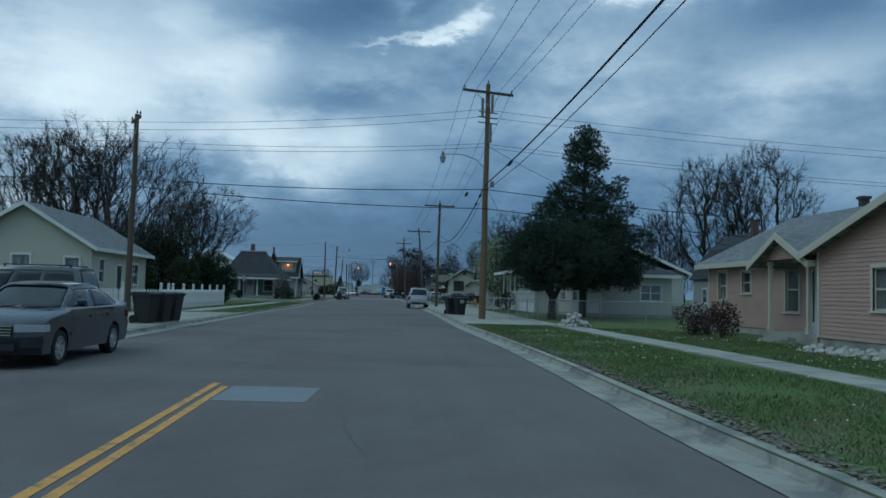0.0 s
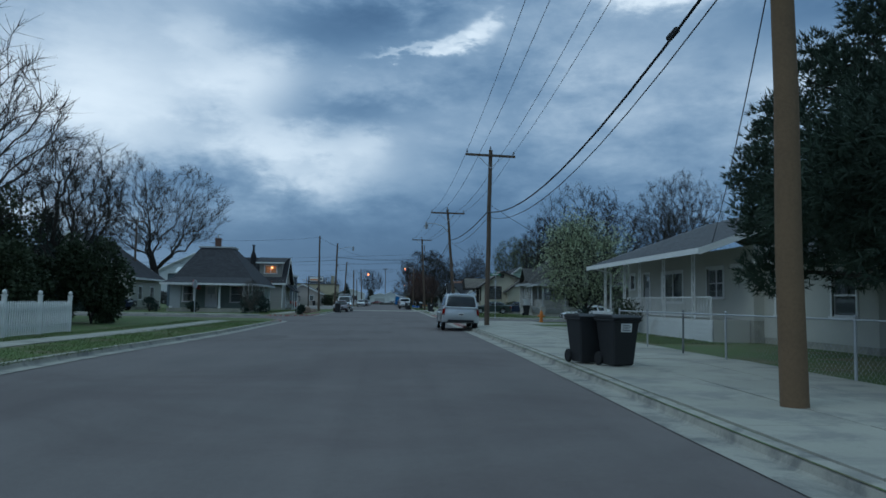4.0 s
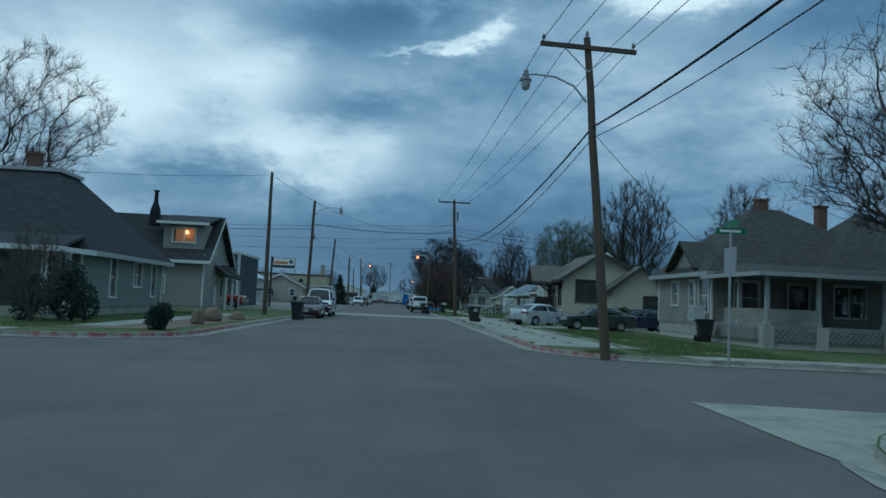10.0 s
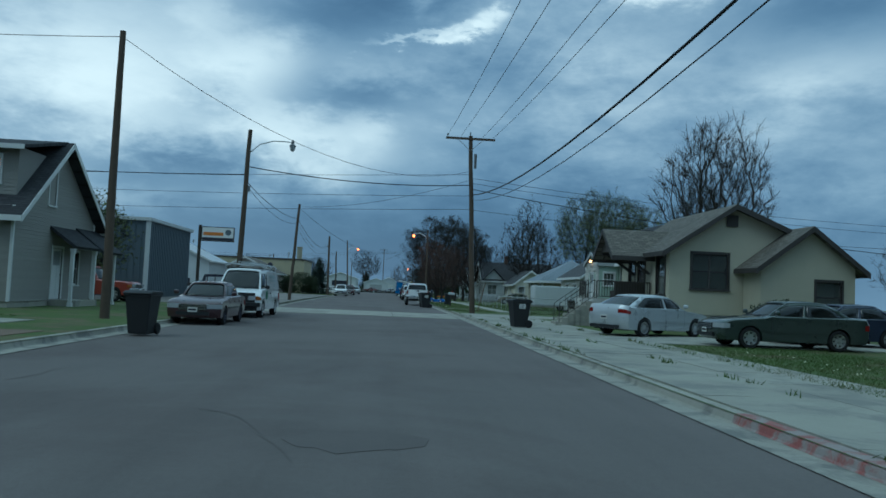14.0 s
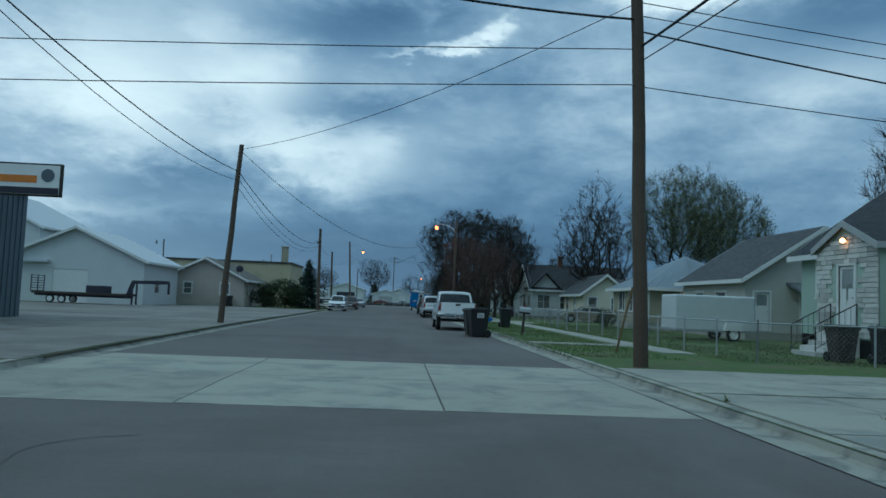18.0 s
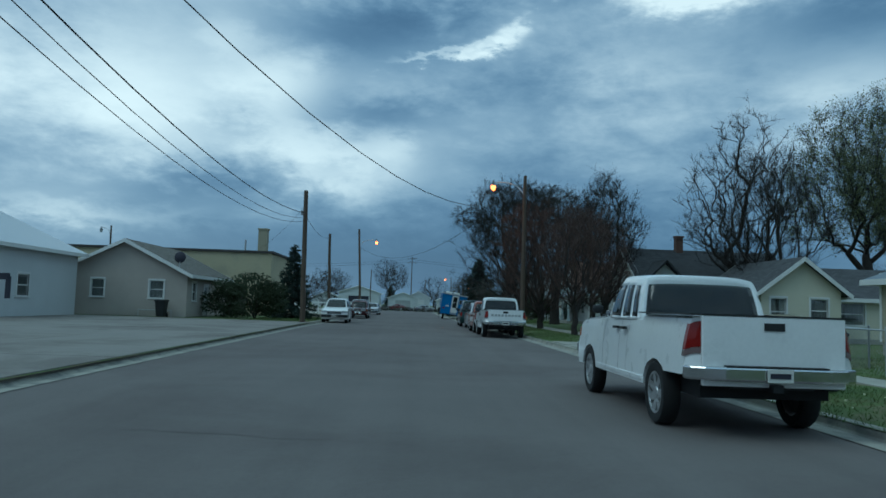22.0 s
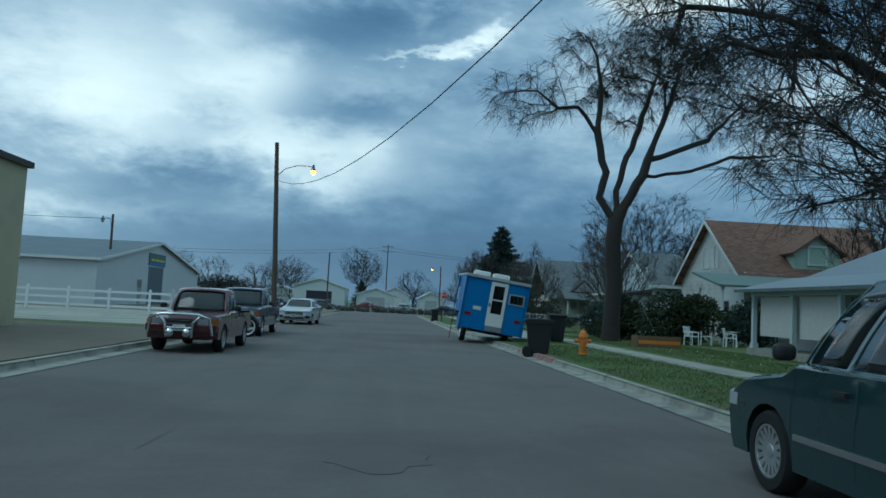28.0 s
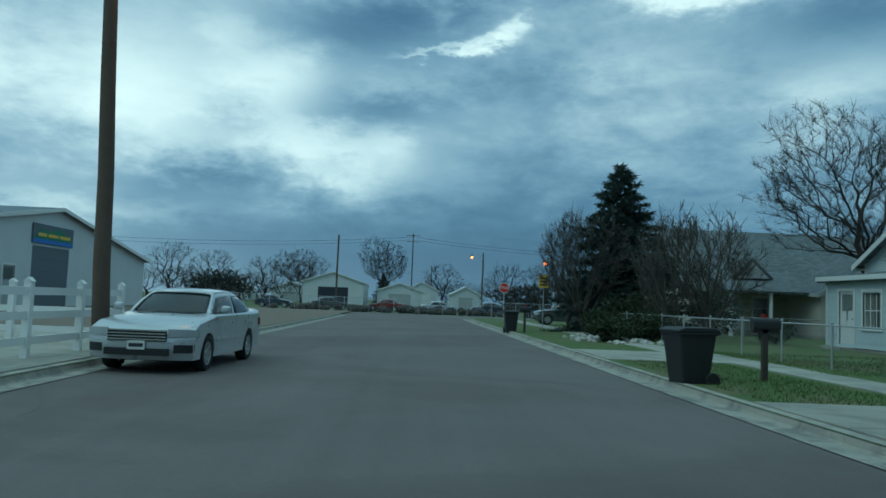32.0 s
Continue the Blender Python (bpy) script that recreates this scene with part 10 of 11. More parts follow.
for k, (x, y, rx, rz) in enumerate(((-15.6, 66.5, 2.9, 3.7), (-12.4, 70.0, 1.9, 2.9), (-18.8, 63.0, 2.8, 3.5), (-13.8, 63.4, 1.7, 2.2), (-22.5, 64.0, 2.6, 3.0))):
    bush(x, y, rx, rx, rz, "tall spreading dark juniper behind the picket fence", "bush", 9000, 0.17, 120 + k)
bush(16.6, 180.5, 0.9, 0.9, 0.9, "thin shrub before the tan house", "bush", 900, 0.1, 60)
for k, (x, y) in enumerate(((-70, 395), (-40, 398), (24, 396), (36, 392), (52, 388), (-100, 400))):
    bush(x, y, 9, 4, 3.2, "dark scrub in the distance", "haze_wood", 2200, 0.6, 70 + k)
rng = random.Random(78)
for k in range(26):
    side = 1 if k % 2 else -1
    y = 40 + (k // 2) * 21 + rng.uniform(-5, 5)
    if CROSS[0] - 8 < y < CROSS[1] + 8:
        continue
    bush(side * rng.uniform(40, 60), y, 2.6, 8.5, 1.5, "dark overgrown hedge along the back yards", "haze_wood", 2200, 0.4, 90 + k)


# ---- poles ----
TOPS = {}


def arm_points(c, length, ang=0.0, z=0.1):
    ax = Vector((math.cos(radians(ang)), math.sin(radians(ang)), 0))
    c = Vector(c)
    return [c + ax * length * u + Vector((0, -0.12, z)) for u in (-0.47, -0.2, 0.25, 0.47)]


pole("utility_pole", (7.6, 41.4, 0.1), (7.75, 42.0, 13.1), 0.19, 0.12, "wood_pole_new", (3.0, 0.5, 15), ((-1, 0.05, 0), 4.2, 2.4, False), "tall pale wooden utility pole with crossarm and lamp", 3,
     ((9.6, 10.6, 0.2, -0.1, 0.09), (11.0, 12.0, -0.25, -0.15, 0.08), (11.2, 12.2, 0.28, -0.15, 0.08), (7.2, 7.5, 0.4, 0.1, 0.12)))
for dz_ in (-1.6, -1.9, -2.2):
    tagged(part("pole_bracket", Geo().bar((7.2, 41.7, 13.1 + dz_), (8.3, 42.1, 13.1 + dz_), 0.05), "wood_dark", fix=False), "short wooden bracket on the utility pole", "bracket")
pole("utility_pole", (7.88, 75.0, 0.1), (7.98, 75.0, 10.4), 0.15, 0.11, "wood_pole", (3.0, 0.35, 8), None, "dark wooden utility pole with crossarm", 3)
pole("utility_pole", (8.04, 97.45, 0.1), (7.26, 97.8, 9.65), 0.15, 0.10, "wood_pole", (3.0, 0.35, 5), ((-1, -0.1, 0), 1.5, 2.0, False), "leaning wooden utility pole with crossarm and lamp", 3)
pole("utility_pole", (7.75, 146.3, 0.1), (7.1, 145.4, 10.95), 0.17, 0.12, "wood_pole", (3.0, 0.2, 0), None, "dark wooden utility pole with crossarm at the alley", 2, ((9.0, 9.9, -0.2, -0.1, 0.09),))
pole("street_lamp", (7.8, 204.8, 0.1), (7.82, 204.9, 9.7), 0.15, 0.10, "wood_pole", None, ((-1, 0.2, 0), 0.6, 2.0, True), "wooden street lamp post with lit orange lamp")
pole("utility_pole", (-10.7, 41.0, 0.1), (-10.7, 41.0, 10.3), 0.16, 0.11, "wood_pole", (1.8, 0.3, 120), None, "dark wooden utility pole beside the bins", 3)
pole("utility_pole", (-6.25, 124.3, 0.1), (-6.36, 124.5, 9.28), 0.15, 0.09, "wood_pole", None, None, "thin leaning wooden pole")
pole("street_lamp", (-5.5, 141.0, 0.1), (-5.3, 141.0, 9.65), 0.16, 0.11, "wood_pole", None, ((1, 0.1, 0), 0.7, 2.3, False), "wooden lamp post with curved steel arm", 3, ((6.2, 6.5, 0.3, 0, 0.08),))
pole("utility_pole", (-5.52, 162.9, 0.1), (-5.12, 163.2, 8.1), 0.14, 0.10, "wood_pole", None, None, "leaning wooden pole at the yard")
pole("utility_pole", (-5.72, 205.5, 0.1), (-5.84, 205.3, 8.3), 0.17, 0.13, "wood_pole", None, None, "crooked dark wooden pole with a stub arm", 3, ((6.7, 6.95, -0.25, 0, 0.14),))
pole("utility_pole", (-5.45, 218.0, 0.1), (-5.66, 218.0, 6.8), 0.13, 0.10, "wood_pole", None, None, "short dark wooden pole")
pole("street_lamp", (-5.5, 254.0, 0.1), (-6.05, 254.3, 10.8), 0.17, 0.12, "wood_pole", None, ((1, 0.1, 0), 1.5, 2.2, True), "wooden street lamp post with lit orange lamp")
pole("utility_pole", (-24.5, 279.8, 0.1), (-24.5, 279.8, 8.4), 0.13, 0.1, "wood_pole", None, ((-1, 0, 0), 0.5, 0.9, False), "yard pole with small lamp before the shed")
pole("utility_pole", (-33, 244, 0.1), (-33, 244, 9.2), 0.12, 0.09, "wood_pole", None, ((-1, 0, 0), 0.5, 1.1, False), "yard pole behind the block building")
pole("utility_pole", (-27, 120.5, 0.1), (-27, 120.5, 10.5), 0.15, 0.1, "wood_pole", (1.8, 0.3, 40), None, "utility pole with transformer behind the corner house", 3, ((7.6, 8.6, 0.35, 0, 0.24),))
pole("utility_pole", (0.5, 437, 0), (0.5, 437, 19), 0.2, 0.14, "wood_pole", (3.4, 0.5, 0), None, "tall distant utility pole with crossarms", 3)
tagged(part("crossarm_low", Geo().bar((-1.2, 436.9, 16.9), (2.2, 436.9, 16.9), 0.12), "wood_pole", fix=False), "second crossarm on a distant pole", "crossarm")
pole("utility_pole", (5.5, 430, 0), (5.5, 430, 10.5), 0.15, 0.1, "wood_pole", None, None, "dark wooden pole in the distance")
pole("utility_pole", (-70, 400, 0), (-70, 400, 13.5), 0.16, 0.1, "wood_pole", (2.2, 0.5, 0), None, "utility pole standing in the distance", 3)
pole("utility_pole", (-8.5, 330, 0), (-8.5, 330, 9), 0.13, 0.1, "wood_pole", None, None, "wooden pole at the end of the street")
pole("street_lamp", (10.5, 345, 0), (10.5, 345, 8.5), 0.13, 0.1, "wood_pole", None, ((-1, 0, 0), 0.5, 1.6, True), "distant lit street lamp")
pole("street_lamp", (12.5, 302, 0), (12.5, 302, 5.4), 0.07, 0.06, "steel", None, ((-1, 0, 0), 0.3, 0.8, True), "distant lit lamp at the junction")

# ---- overhead cables ----
P = {"A": (7.7, 42.0, 12.7), "B": (7.95, 75.0, 10.15), "C": (7.28, 97.8, 9.35), "D": (7.1, 145.4, 10.8), "E": (7.8, 204.9, 9.0)}
Z = (9.5, -30, 12.8)
chain = [(9.2, -6, 12.6), P["A"], P["B"], P["C"], P["D"]]
for a, b in zip(chain, chain[1:]):
    for pa, pb in zip(arm_points(a, 3.0, 10), arm_points(b, 3.0, 6)):
        cable(pa, pb, 0.5, 0.011)
low = [(7.0, -8, 8.6), (7.6, 41.5, 7.4), (7.85, 75.0, 6.75), (7.5, 97.75, 6.9), (7.4, 145.8, 7.38)]
for (a, b), sag in zip(zip(low, low[1:]), (0.7, 1.35, 0.35, 1.3)):
    cable(a, b, sag, 0.030, label="thick black twisted telephone cable")
    cable(Vector(a) + Vector((0.06, 0, -0.28)), Vector(b) + Vector((0.06, 0, -0.30)), sag + 0.12, 0.014)
for px_, py_, pz_, k in ((7.45, 33.0, 7.15, 0.3), (7.3, 41.0, 6.75, 0.22), (7.75, 46.0, 6.9, 0.2), (6.6, 41.4, 6.85, 0.3)):
    tagged(part("cable_splice", Geo().cyl((px_, py_ - k, pz_), (px_, py_ + k, pz_ - 0.03), 0.07, sides=10), "cable"), "black splice case hung on an overhead cable", "splice case", kind="structure")
# across the street at the first pole
for z, zl, r in ((11.6, 9.9, 0.010), (11.2, 9.5, 0.010), (9.7, 8.9, 0.010), (9.5, 8.6, 0.010)):
    cable((7.6, 41.6, z), (-10.7, 41.0, zl), 0.25, r)
    cable((-10.7, 41.0, zl), (-60, 40, zl + 0.4), 0.6, r)
    cable((7.7, 41.8, z), (60, 44, z - 0.6), 0.8, r)
for z, zl in ((7.15, 6.95), (6.1, 6.55)):
    cable((7.6, 41.4, z), (-10.7, 41.0, zl), 0.22, 0.022, label="thick black cable across the street")
    cable((-10.7, 41.0, zl), (-60, 40, zl + 0.3), 0.5, 0.02)
    cable((7.6, 41.4, z), (60, 47, z - 0.5), 0.9, 0.022)
cable((7.7, 41.6, 7.3), (14.6, 60, 3.6), 0.4, 0.012)
cable((7.7, 41.6, 9.6), (16, 30, 3.6), 0.5, 0.010)
cable((7.95, 75.0, 7.2), (15.0, 76.0, 3.9), 0.3, 0.012)
cable((7.48, 97.75, 6.8), (16.2, 107, 3.5), 0.3, 0.010)
# left poles
cable((-6.36, 124.5, 9.1), (7.1, 145.4, 8.75), 1.75, 0.011)
cable((-6.36, 124.5, 9.1), (-27, 121, 8.6), 0.5, 0.011)
cable((-5.3, 141.0, 7.65), (7.2, 145.6, 7.95), 0.35, 0.028, label="thick black cable across the street")
cable((-5.3, 141.0, 7.2), (-50, 128, 6.6), 0.8, 0.022)
for z, zl in ((6.48, 5.81), (7.3, 6.77), (8.62, 7.81)):
    cable((7.2, 145.7, z), (-34.4, 146.4, 2 * zl - z + 0.3), 0.3, 0.012)
for z, zr, r in ((7.74, 6.72, 0.022), (6.46, 6.19, 0.012), (8.41, 7.93, 0.012), (8.1, 7.55, 0.012)):
    cable((7.2, 145.7, z), (45.6, 148.0, z + (zr - z) * 3.0), 0.5, r)
cable((-5.3, 141.0, 6.8), (-5.2, 163.2, 6.9), 0.4, 0.018)
cable((-5.3, 141.0, 6.6), (-5.2, 163.2, 6.5), 0.6, 0.011)
cable((-5.2, 163.2, 6.9), (-5.8, 205.3, 6.9), 1.05, 0.018)
cable((-5.2, 163.2, 6.6), (-5.8, 205.3, 6.6), 1.3, 0.011)
cable((-5.2, 163.2, 6.2), (-5.8, 205.3, 6.4), 1.35, 0.011)
cable((-5.12, 163.2, 7.8), (7.8, 204.9, 8.9), 3.05, 0.013)
cable((7.1, 145.4, 8.2), (-5.12, 163.2, 7.9), 0.5, 0.011)
cable((-5.8, 205.3, 6.8), (-5.62, 218.0, 6.5), 0.5, 0.011)
cable((-5.8, 205.3, 7.4), (-12, 222.5, 5.8), 0.3, 0.008)
cable((7.8, 204.9, 9.3), (-6.0, 254.3, 8.6), 2.9, 0.014)
cable((-24.5, 279.8, 8.0), (-70, 262, 9.6), 1.2, 0.02)
for dz_ in (0.0, 0.8):
    cable((-70, 400, 12.6 - dz_), (0.5, 437, 18.2 - dz_), 1.2, 0.03)
    cable((0.5, 437, 18.2 - dz_), (70, 445, 16 - dz_), 1.2, 0.03)

# ---- bins, hydrants, mailboxes, signs ----
wheelie_bin(-6.15, 28.5, 75, "black wheelie bin beside a driveway", False, 0.15)
wheelie_bin(-5.95, 29.5, 75, "black wheelie bin between two bins", False, 0.15)
wheelie_bin(-5.8, 30.45, 78, "black wheelie bin next to another bin", False, 0.15)
wheelie_bin(7.1, 47.6, 15, "black wheelie bin with white sticker on the pavement", True, 0.15)
wheelie_bin(6.62, 48.4, 12, "plain black wheelie bin next to another bin", False, 0.15)
wheelie_bin(-3.6, 119.5, -5, "black wheelie bin standing in the gutter", False, 0.02)
wheelie_bin(7.65, 129.3, -78, "black wheelie bin with white sticker on the pavement", "side", 0.15)
wheelie_bin(16.9, 111.4, 80, "black wheelie bin beside the porch", False, 0.13)
wheelie_bin(5.62, 161.2, -80, "black wheelie bin with white sticker at the kerb", "side", 0.0, 1.12)
wheelie_bin(5.52, 162.2, -84, "faded brown wheelie bin close behind another", False, 0.0, 1.1, mat="brown_plastic")
wheelie_bin(5.92, 232.3, 80, "black wheelie bin in the gutter with lid ajar", False, 0.0, 1.1)
wheelie_bin(8.6, 241.5, -5, "black wheelie bin on the verge", False, 0.13, 1.12)
wheelie_bin(5.62, 252.6, -78, "black wheelie bin tilted at the kerb beside a mailbox", False, 0.03, 1.0)
wheelie_bin(5.35, 275.2, 0, "black wheelie bin at the kerb", False, 0.03)
wheelie_bin(-14.9, 207.2, 0, "dark wheelie bin against the wall", False, 0.13)
wheelie_bin(8.3, 171.8, 0, "black wheelie bin on the lawn", False, 0.13)
wheelie_bin(16.2, 150.2, 0, "black wheelie bin beside the stone base", False, 0.13)
wheelie_bin(15.1, 150.6, 0, "brown wheelie bin beside the entry steps", False, 0.13, mat="wood_dark")
hydrant(13.0, 84.4)
hydrant(7.35, 232.3)
mailbox(7.75, 162.6, 90, lean=4)
mailbox(7.35, 182.3, 90, "black_plastic", "black mailbox on a thick wooden post")
mailbox(7.35, 253.3, 90, "black_plastic", "dark mailbox on a wooden post")
mailbox(5.9, 274.4, 90, "black_plastic", "dark mailbox on a wooden post")

s = thing("stop_sign", pose(7.75, 297.5, 0.13), "red octagonal stop sign on a steel post", "stop sign")
part("post", Geo().box(-0.03, 0.03, -0.1, 0.03, 0.08, 2.95), "steel", s, fix=False)
octo = [(0.38 * math.cos(radians(22.5 + 45 * k)), 2.55 + 0.38 * math.sin(radians(22.5 + 45 * k))) for k in range(8)]
octw = [(0.41 * math.cos(radians(22.5 + 45 * k)), 2.55 + 0.41 * math.sin(radians(22.5 + 45 * k))) for k in range(8)]
part("rim_plate", Geo().prism(octw, "y", 0.0, 0.02), "sign_white", s)
pl = part("plate", Geo().prism(octo, "y", -0.008, 0.0), "sign_red", s)


def lettering(parent, text, size, mat, m):
    cu = bpy.data.curves.new("lettering", "FONT")
    cu.body, cu.size, cu.align_x, cu.align_y, cu.extrude = text, size, "CENTER", "CENTER", 0.003
    cu.materials.append(M[mat])
    tmp = bpy.data.objects.new("lettering", cu)
    scene.collection.objects.link(tmp)
    bpy.context.view_layer.update()
    me = bpy.data.meshes.new_from_object(tmp.evaluated_get(bpy.context.evaluated_depsgraph_get()))
    bpy.data.objects.remove(tmp)
    if not me.materials:
        me.materials.append(M[mat])
    o = new("lettering", me)
    o.parent = parent
    o.matrix_basis = m
    return o


lettering(pl, "STOP", 0.30, "sign_white", pose(0, -0.012, 2.55, 90, 0, 0))
s = thing("warning_sign", pose(8.35, 283.4, 0.13), "yellow road sign on a steel post", "road sign")
part("post", Geo().box(-0.03, 0.02, -0.1, 0.03, 0.07, 3.1), "steel", s, fix=False)
pl = part("plate", Geo().box(-0.3, 0.0, 2.35, 0.3, 0.02, 3.1), "sign_yellow", s, fix=False)
for k in range(3):
    part("word_bar", Geo().box(-0.22, -0.006, 2.48 + k * 0.18, 0.22, 0.0, 2.58 + k * 0.18), "ink", pl, fix=False)
s = thing("street_name_sign", pose(11.5, 97.0, 0.13), "green street name plates and a white sign on a steel post", "street sign")
part("post", Geo().cyl((0, 0, -0.1), (0, 0, 3.75), 0.035, sides=10), "steel", s, smooth=60)
for k, (a, b) in enumerate((((-0.45, 0), (0.45, 0)), ((0, -0.45), (0, 0.45)))):
    z = 3.78 + k * 0.22
    pl = part("name_plate", Geo().bar((*a, z), (*b, z), 0.02, 0.18), "sign_green", s, fix=False)
    if k == 0:
        part("word_bar", Geo().box(-0.33, -0.016, z - 0.035, 0.3, -0.01, z + 0.035), "sign_white", pl, fix=False)
part("back_plate", Geo().box(-0.02, -0.36, 2.55, 0.02, 0.36, 3.3), "steel", s, "grey back of a turned sign", fix=False)
s = thing("stop_sign", pose(-14.9, 99.6, 0.13, 0, 0, -108), "stop sign on a steel post turned towards the side street", "stop sign")
part("post", Geo().box(-0.03, 0.03, -0.1, 0.03, 0.08, 2.9), "steel", s, fix=False)
part("plate", Geo().prism(octw, "y", 0.0, 0.02), "sign_red", s)
part("plate_back", Geo().prism(octw, "y", 0.022, 0.028), "steel", s)

# ---- fences ----
f = thing("picket_fence", pose(0, 0, 0), "white picket fence with capped posts", "fence")
pk = Geo().prism([(-0.045, 0.15), (0.045, 0.15), (0.045, 1.2), (0, 1.28), (-0.045, 1.2)], "x", -0.012, 0.012).mesh("picket")
pm = Geo().box(-0.06, -0.06, 0.1, 0.06, 0.06, 1.45).box(-0.08, -0.08, 1.45, 0.08, 0.08, 1.49).ball((0, 0, 1.57), 0.08, 8, 6).mesh("post")
for k in range(110):
    y = 44.1 + k * 0.157
    o = part("picket", pk, "white_trim", f)
    o.matrix_basis = pose(-9.85, y, 0, 0, 0, 0)
for k in range(56):
    o = part("picket", pk, "white_trim", f)
    o.matrix_basis = pose(-10.1 - k * 0.157, 46.6, 0, 0, 0, 90)
for z in (0.4, 1.0):
    part("rail", Geo().box(-19.0, 46.64, z - 0.04, -10.0, 46.68, z + 0.04), "white_trim", f, fix=False)
for k in range(4):
    o = part("post", pm, "white_trim", f)
    o.matrix_basis = pose(-10.2 - k * 2.6, 46.66, 0)
for k in range(8):
    o = part("post", pm, "white_trim", f)
    o.matrix_basis = pose(-9.9, 44.0 + k * 2.47, 0)
for z in (0.4, 1.0):
    part("rail", Geo().box(-9.94, 44, z, -9.87, 61.3, z + 0.08), "white_trim", f, fix=False)

f = thing("vinyl_fence", pose(0, 0, 0), "white vinyl three-rail fence along the yard", "fence")
vp = Geo().box(-0.065, -0.065, 0.1, 0.065, 0.065, 1.5).prism([(-0.08, 1.5), (0.08, 1.5), (0, 1.58)], "y", -0.08, 0.08).mesh("post")
ys = [236.2 + 2.05 * k for k in range(11)]
for y in ys:
    o = part("post", vp, "vinyl", f)
    o.matrix_basis = pose(-6.5 + (y - 236) * 0.015, y, 0)
for y0, y1 in zip(ys, ys[1:]):
    for z in (0.45, 0.9, 1.33):
        part("rail", Geo().bar((-6.5 + (y0 - 236) * 0.015, y0, z), (-6.5 + (y1 - 236) * 0.015, y1, z), 0.04, 0.14), "vinyl", f, fix=False)
for k in range(1, 8):
    o = part("post", vp, "vinyl", f)
    o.matrix_basis = pose(-6.2 - k * 2.45, 256.7, 0)
for z in (0.45, 0.9, 1.33):
    part("rail", Geo().bar((-6.2, 256.7, z), (-6.2 - 7 * 2.45, 256.7, z), 0.04, 0.14), "vinyl", f, fix=False)

chain_fence("chain_link_fence", [(22, 41.8), (14.2, 41.8), (10.9, 42.6), (10.4, 52.2), (10.4, 58)])
chain_fence("chain_link_fence", [(18.3, 148.9), (11.9, 149.2), (12.2, 178.5), (13.4, 178.5), (13.4, 206)], 1.1)
chain_fence("chain_link_fence", [(24, 279.5), (10.8, 279.5), (10.8, 254.5), (17, 254.5)], 1.1)
chain_fence("chain_link_fence", [(-20, 320.5), (-4, 321), (20, 321), (40, 320.5)], 1.6, z=-0.06)

# ---- stones, weeds, odds and ends ----
def rocks(name, x, y, n, rx, ry, size, mat, label, pile=0.0, seed=1, z=0.1):
    rng = random.Random(seed)
    t = thing(name, pose(x, y, z), label, "rocks")
    for k in range(n):
        a, q = rng.uniform(0, 6.3), math.sqrt(rng.random())
        px, py = math.cos(a) * q * rx, math.sin(a) * q * ry
        s_ = size * rng.uniform(0.6, 1.4)
        g = Geo().ball((0, 0, 0), s_, 7, 5, rng.uniform(0.6, 1.0))
        g.v = [(v[0] * rng.uniform(0.75, 1.25), v[1] * rng.uniform(0.75, 1.25), v[2] * rng.uniform(0.8, 1.2)) for v in g.v]
        o = part("rock", g, mat, t)
        o.location = (px, py, s_ * 0.4 + pile * (1 - q) * rng.random())
    return t


rocks("stone_pile", 10.7, 34.2, 90, 0.75, 0.6, 0.10, "stone", "knee-high pile of pale stones on the lawn", 0.8, 2)
def boulder(x, y, rx, ry, rz, seed, label):
    """A single broken stone, squared off by a few flat cuts."""
    rng = random.Random(seed)
    b_ = thing("boulder", pose(x, y, 0.1, 0, 0, rng.uniform(0, 90)), label, "boulder", "boulders")
    cuts = [(rnd_dir(rng, 0.3), rng.uniform(0.62, 0.9)) for _ in range(9)]
    g = Geo().ball((0, 0, 0), 1.0, 14, 10)
    out = []
    for p in g.v:
        q = Vector(p)
        for n_, d_ in cuts:
            over = q.dot(n_) - d_
            if over > 0:
                q = q - n_ * over
        q *= 1 + 0.05 * noise.noise(Vector(p) * 3 + Vector((seed, 0, 0)))
        out.append((q.x * rx, q.y * ry, q.z * rz + rz * 0.7))
    g.v = out
    part("stone", g, "red_rock", b_, smooth=25)


boulder(-5.8, 106.0, 0.30, 0.32, 0.36, 3, "upright brown boulder with a split face on the gravel bed")
boulder(-6.05, 109.7, 0.42, 0.40, 0.40, 4, "large brown boulder on the gravel bed")
boulder(-5.75, 113.3, 0.50, 0.42, 0.24, 6, "low flat grey-brown boulder on the gravel bed")
rocks("stone_border", 14.4, 20.0, 60, 1.0, 2.6, 0.12, "stone", "pale stones edging a flower bed", 0.05, 7)
rocks("stone_bed", 8.6, 269, 90, 1.9, 3.2, 0.11, "stone", "pale stones under low junipers", 0.05, 8)
rocks("junk_heap", -2, 323.5, 60, 14, 1.5, 0.45, "wood_dark", "heaps of scrap and rubble beyond the road", 0.5, 9, 0)
rocks("junk_heap", 6, 326, 40, 10, 1.5, 0.45, "ink", "dark scrap beyond the road", 0.5, 10, 0)
tagged(part("red_gravel_bed", Geo().prism([(-8.6, 99.6), (-5.6, 101.2), (-5.3, 118), (-7.2, 118), (-7.4, 103)], "z", 0.1, 0.14), "red_rock"), "bed of reddish gravel along the kerb", "gravel bed", kind="structure")

